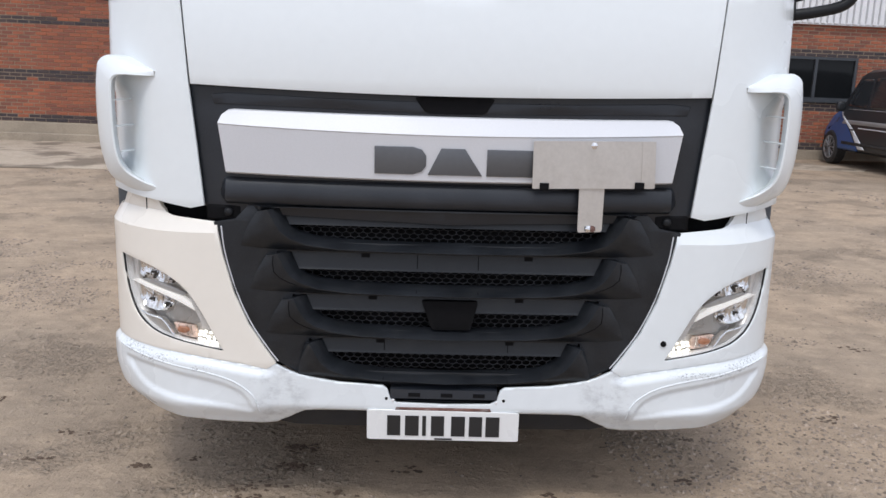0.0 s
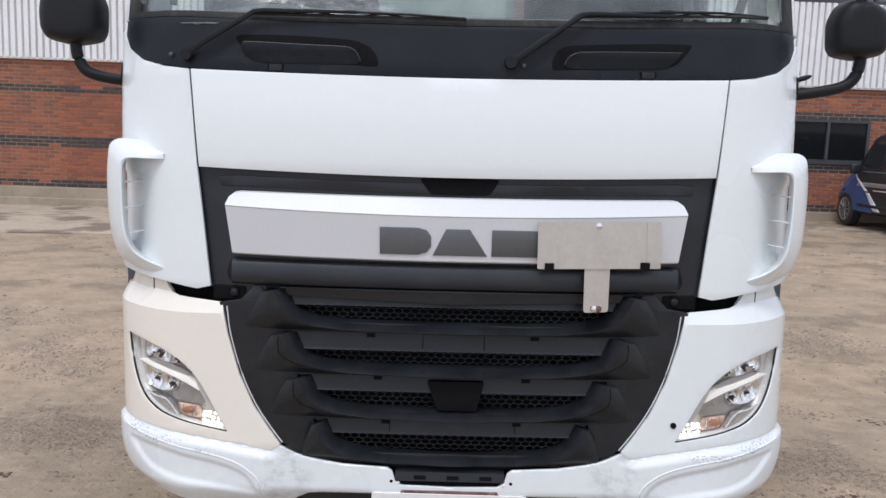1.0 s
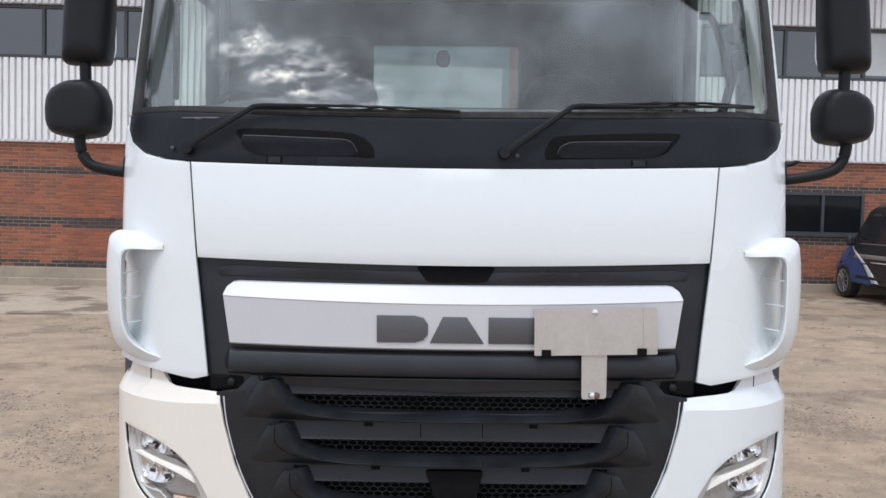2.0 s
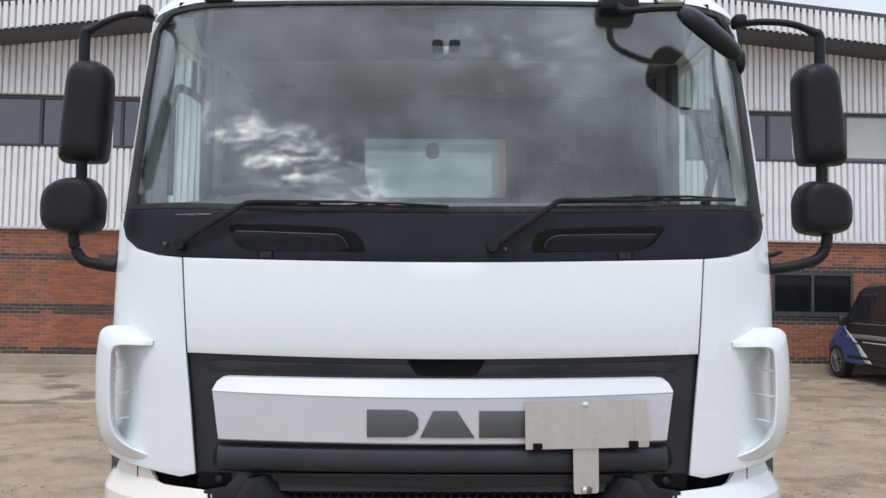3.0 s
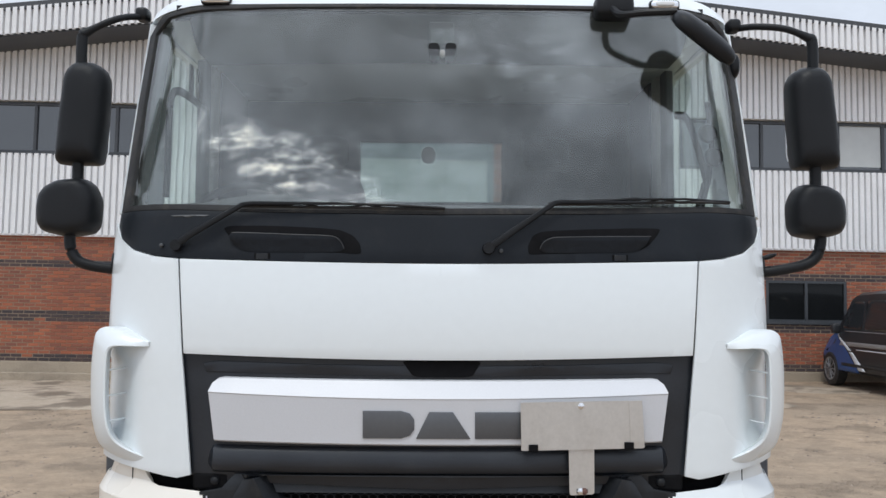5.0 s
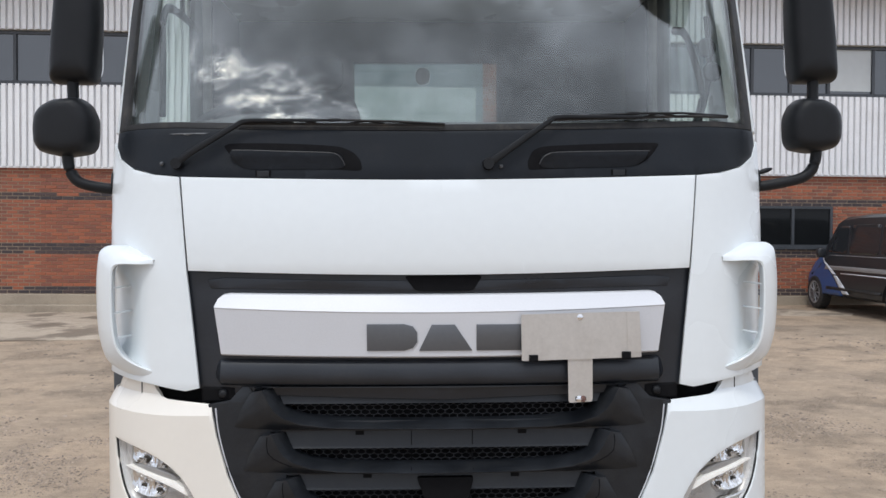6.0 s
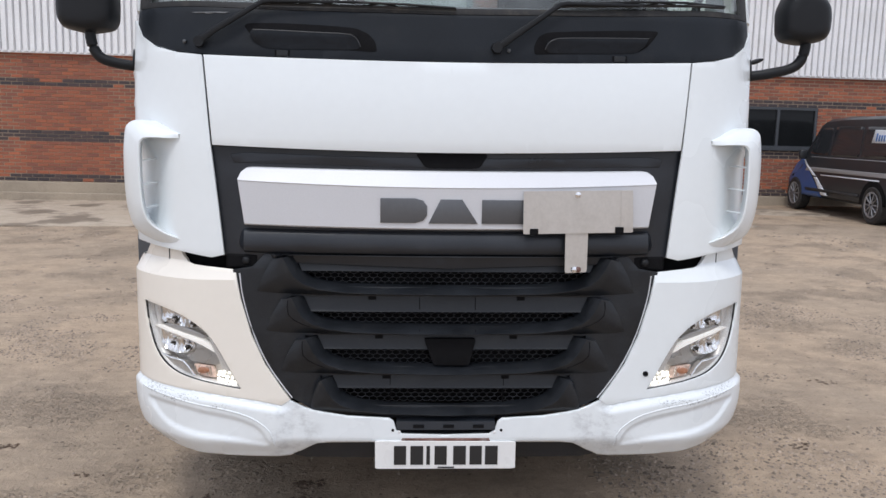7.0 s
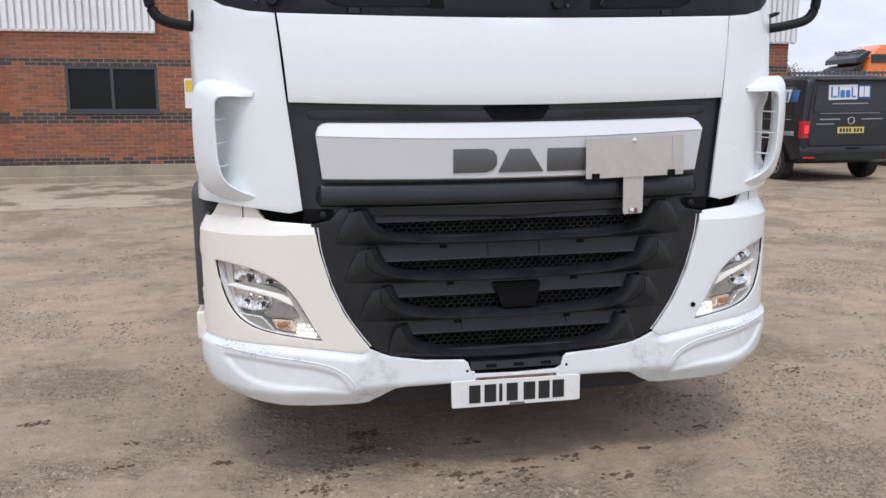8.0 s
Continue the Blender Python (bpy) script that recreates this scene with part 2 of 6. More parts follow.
def ground_mat(name, tones, stones, wet, stone_scale, wet_amt, wet_low=0.6, cluster=0.5, lumps=1.0):
    """Trodden ground: four tones mixed by noise, drag marks, stones gathered in clusters, dark scraps, damp patches."""
    m = bpy.data.materials.new(name)
    m.use_nodes = True
    nt = m.node_tree
    N, L = nt.nodes.new, nt.links.new
    b = nt.nodes["Principled BSDF"]
    co = N("ShaderNodeTexCoord")

    def noise_(s, d=6.0, r=0.6, stretch=None):
        n = N("ShaderNodeTexNoise")
        n.inputs["Scale"].default_value, n.inputs["Detail"].default_value, n.inputs["Roughness"].default_value = s, d, r
        if stretch:
            mp = N("ShaderNodeMapping"); mp.inputs["Scale"].default_value, mp.inputs["Rotation"].default_value = stretch
            L(co.outputs["Object"], mp.inputs[0]); L(mp.outputs[0], n.inputs["Vector"])
        else:
            L(co.outputs["Object"], n.inputs["Vector"])
        return n.outputs["Fac"]

    def step(src, a, z, o=1.0, base=0.0):
        r = N("ShaderNodeMapRange")
        r.inputs[1].default_value, r.inputs[2].default_value, r.inputs[3].default_value, r.inputs[4].default_value = a, z, base, o
        L(src, r.inputs[0])
        return r.outputs[0]

    def op(kind, a, c, d=None):
        n = N("ShaderNodeMath"); n.operation = kind
        for k, v in enumerate((a, c, d)):
            if isinstance(v, (int, float)):
                n.inputs[k].default_value = v
            elif v is not None:
                L(v, n.inputs[k])
        return n.outputs[0]

    def mixc(f, a, c):
        x = N("ShaderNodeMix"); x.data_type = "RGBA"
        L(f, x.inputs[0])
        for k, v in ((6, a), (7, c)):
            if isinstance(v, tuple):
                x.inputs[k].default_value = (*v, 1)
            else:
                L(v, x.inputs[k])
        return x.outputs[2]

    def cells(s, lo, hi, r0, r1):
        """Rounded pieces on some of the cells: mask, tone."""
        v = N("ShaderNodeTexVoronoi"); v.inputs["Scale"].default_value = s
        mp = N("ShaderNodeMix"); mp.data_type = "VECTOR"; mp.inputs[0].default_value = 0.03
        nz = N("ShaderNodeTexNoise"); nz.inputs["Scale"].default_value = s * 1.3; L(co.outputs["Object"], nz.inputs["Vector"])
        L(co.outputs["Object"], mp.inputs[4]); L(nz.outputs["Color"], mp.inputs[5]); L(mp.outputs[1], v.inputs["Vector"])
        g = N("ShaderNodeSeparateColor"); L(v.outputs["Color"], g.inputs[0])
        return op("MULTIPLY", step(g.outputs[0], lo, hi), step(v.outputs["Distance"], r0, r1)), g.outputs[1], op("MULTIPLY", step(g.outputs[0], lo, hi), step(v.outputs["Distance"], 0.55, 0.0))

    broad, mid, fine = noise_(0.45, 4.0), noise_(2.1, 6.0, 0.62), noise_(150.0, 4.0, 0.7)
    c = mixc(step(broad, 0.38, 0.62), tones[0], tones[1])
    c = mixc(step(mid, 0.46, 0.66, 0.8), c, tones[2])
    c = mixc(step(noise_(6.5, 5.0, 0.65), 0.48, 0.68, 0.55), c, tones[3])
    c = mixc(step(noise_(17.0, 6.0, 0.7), 0.52, 0.68, 0.6), c, tones[2])
    drag = noise_(1.0, 5.0, 0.7, ((3.0, 16.0, 1.0), (0, 0, 1.25)))
    where = step(noise_(1.15, 5.0, 0.6), cluster, cluster + 0.10)
    s1, t1, d1 = cells(stone_scale, 0.35, 0.5, 0.48, 0.30)
    s2, t2, d2 = cells(stone_scale * 0.42, 0.55, 0.65, 0.42, 0.26)
    piece = op("MULTIPLY", op("MAXIMUM", s1, s2), op("MAXIMUM", where, 0.14))
    st = mixc(op("MULTIPLY", op("ADD", t1, t2), 0.5), stones[0], stones[1])
    # clusters darken: greyer soil, plus shade painted into the gaps between stones
    c = mixc(op("MULTIPLY", where, 0.4), c, tones[2])
    c = mixc(op("MULTIPLY", piece, 0.75), c, st)
    scrap = cells(13.0, 0.86, 0.88, 0.16, 0.11)[0]
    c = mixc(op("MULTIPLY", scrap, 0.65 * lumps), c, wet)
    k = op("MULTIPLY", step(fine, 0.3, 0.7, 1.20, 0.80), step(drag, 0.3, 0.7, 1.08, 0.92))
    sc = N("ShaderNodeVectorMath"); sc.operation = "SCALE"; L(c, sc.inputs[0]); L(k, sc.inputs["Scale"])
    damp = step(noise_(0.9, 7.0, 0.62), wet_low, wet_low + 0.06, wet_amt)
    c = mixc(damp, sc.outputs[0], wet)
    L(c, b.inputs["Base Color"])
    rr = N("ShaderNodeMapRange"); rr.inputs[3].default_value, rr.inputs[4].default_value = 0.93, 0.5
    L(damp, rr.inputs[0]); L(rr.outputs[0], b.inputs["Roughness"])
    b.inputs["Specular IOR Level"].default_value = 0.2
    h = op("MULTIPLY_ADD", fine, 0.16, op("MULTIPLY", op("MULTIPLY", op("MAXIMUM", d1, op("MULTIPLY", d2, 1.6)), op("MAXIMUM", where, 0.25)), 0.6 * lumps))
    h = op("MULTIPLY_ADD", drag, 0.35 * lumps, h)
    h = op("MULTIPLY_ADD", noise_(16.0, 5.0, 0.62), op("MULTIPLY_ADD", where, 0.8 * lumps, 0.42), h)
    h = op("MULTIPLY_ADD", scrap, 0.3, h)
    bp = N("ShaderNodeBump"); bp.inputs["Strength"].default_value, bp.inputs["Distance"].default_value = 1.0, 0.021
    L(h, bp.inputs["Height"]); L(bp.outputs[0], b.inputs["Normal"])
    return m


WHITE = mat("white_paint", (0.79, 0.83, 0.845), 0.28, var=0.012, scale=1.2, fine=30.0, coat=0.3, rvar=0.015)
CREAM = mat("cream_paint", (0.845, 0.80, 0.725), 0.28, var=0.012, scale=1.8, fine=30.0, coat=0.3, rvar=0.015)
SCUFFED = scuffed("scuffed_white_paint", (0.79, 0.83, 0.85), (0.24, 0.24, 0.26), 0.8)
BLACK = mat("black_plastic", (0.016, 0.019, 0.025), 0.34, var=0.35, scale=5.0, fine=420.0, bump=0.0006, dirt=(0.05, 0.05, 0.05), dirt_amt=0.22, spec=0.5)
BLACK2 = mat("black_mirror_plastic", (0.011, 0.012, 0.014), 0.46, var=0.25, scale=7.0, fine=500.0, bump=0.0007, spec=0.26)
ARCH = mat("grey_arch_plastic", (0.060, 0.062, 0.068), 0.6, var=0.2, scale=6.0, fine=300.0, bump=0.0006)
WORN = mat("worn_plastic", (0.13, 0.135, 0.14), 0.7, var=0.4, scale=30.0, fine=200.0)
COWLING = mat("matt_black_cowl", (0.0092, 0.0122, 0.0170), 0.5, var=0.3, scale=5.0, fine=420.0, bump=0.0006, dirt=(0.04, 0.04, 0.04), dirt_amt=0.2, spec=0.24)
GRILLE = mat("grille_plastic", (0.0130, 0.0150, 0.0185), 0.36, var=0.4, scale=9.0, fine=300.0, bump=0.0005, dirt=(0.035, 0.035, 0.035), dirt_amt=0.4, spec=0.40)
MESH = mat("grille_mesh_plastic", (0.066, 0.068, 0.073), 0.45, var=0.3, scale=9.0, fine=300.0)
# near-black for black parts, and for shade painted into slots and gaps
DARK = mat("black_parts_and_shade", (0.007, 0.007, 0.008), 0.8, var=0.2, spec=0.12)
SILVER = mat("silver_paint", (0.65, 0.66, 0.69), 0.5, metal=0.1, var=0.03, scale=2.0, fine=200.0)
STEEL = mat("dull_steel", (0.60, 0.575, 0.545), 0.38, metal=0.55, var=0.06, scale=5.0, fine=90.0, dirt=(0.30, 0.27, 0.24), dirt_amt=0.22)
CHROME = mat("chrome", (0.85, 0.85, 0.86), 0.2, metal=1.0, var=0.04)
LETTER = mat("dark_grey_letter", (0.12, 0.125, 0.135), 0.4, metal=0.3, var=0.05)
RUST = mat("rusty_dirt", (0.16, 0.085, 0.07), 0.85, var=0.5, scale=14.0, fine=90.0, dirt=(0.5, 0.48, 0.46), dirt_amt=0.9)
RUBBER = mat("rubber", (0.018, 0.018, 0.019), 0.7, var=0.3, scale=9.0, fine=120.0, bump=0.001, dirt=(0.10, 0.085, 0.07), dirt_amt=0.5)
GREYTRIM = mat("grey_interior_trim", (0.40, 0.40, 0.39), 0.6, var=0.06, scale=5.0, fine=200.0, bump=0.0004)
DARKTRIM = mat("dark_interior_trim", (0.022, 0.023, 0.026), 0.75, spec=0.2, var=0.12, scale=6.0, fine=250.0, bump=0.0005)
DASH = mat("dashboard_vinyl", (0.10, 0.104, 0.108), 0.9, var=0.12, scale=6.0, fine=250.0, bump=0.0005, spec=0.05)
MIDTRIM = mat("mid_grey_trim", (0.10, 0.105, 0.11), 0.8, var=0.1, spec=0.2)
OVAL = mat("smoked_plastic", (0.20, 0.215, 0.22), 0.6, var=0.1)
FABRIC = mat("seat_fabric", (0.02, 0.021, 0.026), 0.9, var=0.25, scale=12.0, fine=400.0, bump=0.001)
PLATE = mat("plate_white", (0.80, 0.80, 0.79), 0.3, var=0.02, coat=0.3)
PLATE_Y = mat("plate_yellow", (0.64, 0.52, 0.19), 0.35, var=0.03)
INK = mat("black_ink", (0.02, 0.02, 0.021), 0.4, var=0.05)
AMBER = mat("amber_lens", (0.80, 0.60, 0.50), 0.2, var=0.25, scale=60.0, coat=0.6)
AMBERBULB = mat("amber_bulb", (0.46, 0.20, 0.11), 0.25, var=0.3, scale=80.0)
LAMPGREY = mat("lamp_grey", (0.80, 0.79, 0.77), 0.28, metal=0.15, var=0.05)
LAMPSHELF = mat("lamp_shelf_silver", (0.46, 0.46, 0.455), 0.3, metal=0.4, var=0.06)
BRIGHTCHROME = mat("bright_chrome", (0.95, 0.95, 0.95), 0.06, metal=1.0, var=0.0)
DRL = lit("daylight_leds", (1.0, 0.97, 0.90), 1.5)
# weak emission keeps the blade white behind its lens
LIGHTGUIDE = lit("emissive_light_guide", (0.95, 0.93, 0.90), 0.30)
GASKET = mat("black_gasket", (0.012, 0.012, 0.013), 0.6, var=0.1)
WINDSCREEN = glass("windscreen_glass", (0.93, 0.965, 0.95), 1.92, 0.012)
SIDEGLASS = glass("side_glass", (0.90, 0.96, 0.94))
REARGLASS = glass("rear_cab_glass", (0.62, 0.685, 0.69))
LENS = glass("lamp_lens", (0.96, 0.96, 0.96))
MIRROR = mat("mirror_silver", (0.9, 0.9, 0.9), 0.03, metal=1.0, var=0.0)


# ---------------------------------------------------------------- mesh helpers
def finish(ob, bevel=0.0, thick=0.0, angle=35.0, offset=-1.0, rim=True):
    if thick:
        s = ob.modifiers.new("thickness", "SOLIDIFY")
        s.thickness, s.offset, s.use_rim = thick, offset, rim
    if bevel:
        b = ob.modifiers.new("rounded", "BEVEL")
        b.width, b.segments, b.limit_method, b.angle_limit = bevel, 2, "ANGLE", radians(angle)
    return ob


def part(name, bm, material, parent=None, label="", smooth=True, bevel=0.0, thick=0.0, sharp=40.0, offset=-1.0):
    me = bpy.data.meshes.new(name)
    bmesh.ops.recalc_face_normals(bm, faces=bm.faces)
    bm.to_mesh(me)
    bm.free()
    me.materials.append(material)
    if smooth:
        me.shade_smooth()
        me.set_sharp_from_angle(angle=radians(sharp))
    ob = new(name, me)
    ob.parent = parent
    if label:
        tagged(ob, label=label)
    return finish(ob, bevel, thick, offset=offset)


def thing(name, label, category, at=(0, 0, 0), turn=(0, 0, 0), group="", kind=""):
    e = new(name)
    e.matrix_basis = pose(*at, *turn)
    return tagged(e, label, category, group, kind)


def box(bm, x0, x1, y0, y1, z0, z1):
    m = Matrix.LocRotScale(((x0 + x1) / 2, (y0 + y1) / 2, (z0 + z1) / 2), None, (abs(x1 - x0), abs(y1 - y0), abs(z1 - z0)))
    bmesh.ops.create_cube(bm, size=1.0, matrix=m)
    return bm


def boxes(*rows):
    bm = bmesh.new()
    for r in rows:
        box(bm, *r)
    return bm


def prism(pts, d0, d1, axis="y"):
    """A flat outline given its depth along an axis."""
    bm = bmesh.new()
    def place(a, c, d):
        return (a, d, c) if axis == "y" else ((d, a, c) if axis == "x" else (a, c, d))
    lo = [bm.verts.new(place(a, c, d0)) for a, c in pts]
    hi = [bm.verts.new(place(a, c, d1)) for a, c in pts]
    n = len(pts)
    bm.faces.new(lo[::-1]); bm.faces.new(hi)
    for i in range(n):
        bm.faces.new((lo[i], lo[(i + 1) % n], hi[(i + 1) % n], hi[i]))
    return bm


def loft(rings, closed=True, caps=True, bm=None):
    bm = bm or bmesh.new()
    vs = [[bm.verts.new(p) for p in r] for r in rings]
    n = len(rings[0])
    for a, b in zip(vs, vs[1:]):
        for i in range(n if closed else n - 1):
            bm.faces.new((a[i], a[(i + 1) % n], b[(i + 1) % n], b[i]))
    if caps and closed:
        bm.faces.new(vs[0][::-1]); bm.faces.new(vs[-1])
    return bm


def smooth_path(pts, n=6):
    """A Catmull-Rom curve through the points."""
    p = [Vector(q) for q in pts]
    p = [p[0] * 2 - p[1]] + p + [p[-1] * 2 - p[-2]]
    out = []
    for i in range(1, len(p) - 2):
        a, b, c, d = p[i - 1], p[i], p[i + 1], p[i + 2]
        for k in range(n):
            t = k / n
            out.append(0.5 * (2 * b + (c - a) * t + (2 * a - 5 * b + 4 * c - d) * t * t + (3 * b - a - 3 * c + d) * t ** 3))
    out.append(p[-2])
    return out


def tube(path, r, segs=10, flat=1.0, bm=None, up=(0, 0, 1)):
    """A round or flattened bar along a path; r may be one radius or one for each point."""
    path = [Vector(q) for q in path]
    rs = r if isinstance(r, (list, tuple)) else [r] * len(path)
    rings = []
    for i, q in enumerate(path):
        d = (path[min(i + 1, len(path) - 1)] - path[max(i - 1, 0)]).normalized()
        u = Vector(up)
        if abs(d.dot(u)) > 0.95:
            u = Vector((0, 1, 0))
        s = d.cross(u).normalized()
        v = s.cross(d)
        rings.append([q + (s * math.cos(a) * flat + v * math.sin(a)) * rs[i] for a in [2 * math.pi * k / segs for k in range(segs)]])
    return loft(rings, bm=bm)


def pillow(cx, cy, cz, w, d, h, p=3.2, nu=28, nv=14, taper=0.0, lean=0.0, bm=None):
    """A soft-cornered block (superellipsoid), narrowing upward by taper."""
    def sp(v, e):
        return math.copysign(abs(v) ** e, v)
    rings = []
    e = 2.0 / p
    for j in range(1, nv):
        b = math.pi * (j / nv - 0.5)
        r = []
        for i in range(nu):
            a = 2 * math.pi * i / nu
            z = sp(math.sin(b), e)
            k = 1 - taper * z
            r.append((cx + w / 2 * sp(math.cos(b), e) * sp(math.cos(a), e) * k + lean * z, cy + d / 2 * sp(math.cos(b), e) * sp(math.sin(a), e), cz + h / 2 * z))
        rings.append(r)
    return loft(rings, bm=bm)


def lathe(profile, segs=24, axis="x", at=(0, 0, 0), bm=None):
    """Turns (radius, along) pairs round an axis."""
    rings = []
    for r, l in profile:
        ring = []
        for k in range(segs):
            a = 2 * math.pi * k / segs
            c, s = r * math.cos(a), r * math.sin(a)
            v = (l, c, s) if axis == "x" else ((c, l, s) if axis == "y" else (c, s, l))
            ring.append((at[0] + v[0], at[1] + v[1], at[2] + v[2]))
        rings.append(ring)
    return loft(rings, bm=bm)


# ---------------------------------------------------------------- lorry: the cab's outer surface
FLAT, CORNER, WIDTH, DEEP = 0.86, 0.30, 0.33, 0.30   # half width of the flat front; the corner's length in panel coordinates, its true width and depth
EDGE = FLAT + CORNER
FRONT = [(0.30, 0.03), (0.42, -0.004), (0.60, 0.0), (1.20, 0.005), (1.49, 0.012), (1.80, 0.036), (1.96, 0.062), (2.74, 0.262), (2.80, 0.30), (2.86, 0.36)]


def soft(v):
    v = max(0.0, min(1.0, v))
    return v * v * (3 - 2 * v)


def ease(z, table):
    for (a, u), (b, v) in zip(table, table[1:]):
        if z <= b:
            return u + (v - u) * max(0.0, (z - a) / (b - a))
    return table[-1][1]


def narrow(z):
    return 1.0 - 0.022 * max(0.0, min(1.0, (z - 1.97) / 0.83))


def skin_at(x, z, off=0.0):
    """The place on the cab's surface: x across the front, past EDGE on along the flank; off: metres proud of it."""
    sgn, x = (-1 if x < 0 else 1), abs(x)
    y = ease(z, FRONT) + 0.018 * min(x / FLAT, 1.0) ** 2 - 0.012
    nx, ny = 0.0, -1.0
    if x > EDGE:
        px, py, nx, ny = FLAT + WIDTH, y + DEEP + (x - EDGE), 1.0, 0.0
    elif x > FLAT:
        s = (x - FLAT) / CORNER
        px = x + 0.04 * s ** 1.7 - 0.01 * s ** 8        # the panels stretch as they turn the corner
        u = min((px - FLAT) / WIDTH, 0.9999)
        rest = 1 - u ** 1.6
        py = y + DEEP * (1 - rest ** 0.625)
        nx, ny = u ** 0.6 * DEEP / WIDTH * rest ** -0.375, -1.0
        k = math.hypot(nx, ny)
        nx, ny = nx / k, ny / k
    else:
        px, py = x, y
    return Vector((sgn * (px * narrow(z) + nx * off), py + ny * off, z))


def inside(p, poly):
    r, n = False, len(poly)
    for i in range(n):
        (x1, y1), (x2, y2) = poly[i], poly[(i + 1) % n]
        if (y1 > p[1]) != (y2 > p[1]) and p[0] < (x2 - x1) * (p[1] - y1) / (y2 - y1) + x1:
            r = not r
    return r


def to_edge(p, poly):
    best = 9.0
    v = Vector(p)
    for i in range(len(poly)):
        a, b = Vector(poly[i]), Vector(poly[(i + 1) % len(poly)])
        t = max(0.0, min(1.0, (v - a).dot(b - a) / max((b - a).length_squared, 1e-9)))
        best = min(best, (v - a - (b - a) * t).length)
    return best


def rounded(pts, n=4, pull=0.3):
    """Cuts the outline's corners into short curves."""
    out = []
    for i, p in enumerate(pts):
        a, b, c = Vector(pts[i - 1]), Vector(p), Vector(pts[(i + 1) % len(pts)])
        s, e = b + (a - b) * pull, b + (c - b) * pull
        for k in range(n + 1):
            t = k / n
            out.append(tuple(s * (1 - t) ** 2 + b * 2 * t * (1 - t) + e * t * t))
    return out


def skin(name, outline, material, parent, off=0.0, thick=0.012, bevel=0.003, holes=(), cut=0.06, relief=None, label="", sharp=30.0, flank_cut=0.025, rim=True):
    """A panel that follows the cab's surface, from its outline in (x, z)."""
    bm = bmesh.new()
    edges = []
    for loop in (outline, *holes):
        vs = [bm.verts.new((x, 0, z)) for x, z in loop]
        edges += [bm.edges.new((vs[i], vs[(i + 1) % len(vs)])) for i in range(len(vs))]
    bmesh.ops.triangle_fill(bm, edges=edges, use_beauty=True, use_dissolve=False, normal=(0, -1, 0))
    xs = [p[0] for p in outline]
    zs = [p[1] for p in outline]
    lines = []
    x = math.floor(min(xs) / 0.02) * 0.02
    while x < max(xs):
        lines.append((x, 0))
        x += cut if abs(x) < FLAT - 0.04 else (flank_cut if abs(x) < EDGE + 0.03 else 0.15)
    z = min(zs) + cut
    while z < max(zs):
        lines.append((z, 2))
        z += cut
    for v, ax in lines:
        bmesh.ops.bisect_plane(bm, geom=bm.verts[:] + bm.edges[:] + bm.faces[:], plane_co=(v, 0, 0) if ax == 0 else (0, 0, v), plane_no=(1, 0, 0) if ax == 0 else (0, 0, 1), dist=0.0004)
    for v in bm.verts:
        x, z = v.co.x, v.co.z
        v.co = skin_at(x, z, off + (relief(x, z) if relief else 0.0))
    me_name = name
    bmesh.ops.recalc_face_normals(bm, faces=bm.faces)
    # faces look outward, so that thickness grows inward
    tot = sum((f.normal.dot(Vector((f.calc_center_median().x * 0.6, -1.0, 0))) * f.calc_area() for f in bm.faces))
    if tot < 0:
        bmesh.ops.reverse_faces(bm, faces=bm.faces)
    me = bpy.data.meshes.new(me_name)
    bm.to_mesh(me)
    bm.free()
    me.materials.append(material)
    me.shade_smooth()
    me.set_sharp_from_angle(angle=radians(sharp))
    ob = new(me_name, me)
    ob.parent = parent
    if label:
        tagged(ob, label=label)
    return finish(ob, bevel, thick, rim=rim)


def curved(pts, n=4):
    return [(v.x, v.z) for v in smooth_path([(x, 0, z) for x, z in pts], n)]


def flip(pts):
    return [(-x, z) for x, z in pts][::-1]


def both(right):
    """A symmetrical outline from its right half, listed from the top middle round to the bottom middle."""
    return right + [(-x, z) for x, z in right[::-1] if abs(x) > 1e-6]


lorry = thing("lorry", "white lorry with a black grille, parked on the gravel yard", "lorry")

# hood panel, corner panels, cowl
HOOD = [(x / 12 * 0.861, 1.783 + 0.014 * (x / 12) ** 1.8) for x in range(13)] + [(0.861 - 0.028 * (k / 6) - 0.002 * math.sin(math.pi * k / 6), 1.797 - 0.311 * k / 6) for k in range(1, 6)] + [(x / 12 * 0.833, 1.468 + 0.018 * (x / 12) ** 1.8) for x in range(12, -1, -1)]
skin("hood_panel", both(HOOD), WHITE, lorry, off=0.012, bevel=0.003, cut=0.045,
     label="smooth white hood panel", relief=lambda x, z: 0.010 * math.sin(math.pi * max(0, min(1, (z - 1.468 - 0.018 * (min(abs(x), 0.833) / 0.833) ** 1.8) / 0.315))))
CORNER_OUT = [(0.868, 1.797), (0.95, 1.806), (1.03, 1.830), (1.09, 1.872), (1.125, 1.935), (1.46, 1.935), (1.46, 1.125), (1.10, 1.122), (0.95, 1.105), (0.845, 1.087), (0.800, 1.097), (0.818, 1.28), (0.841, 1.49)]
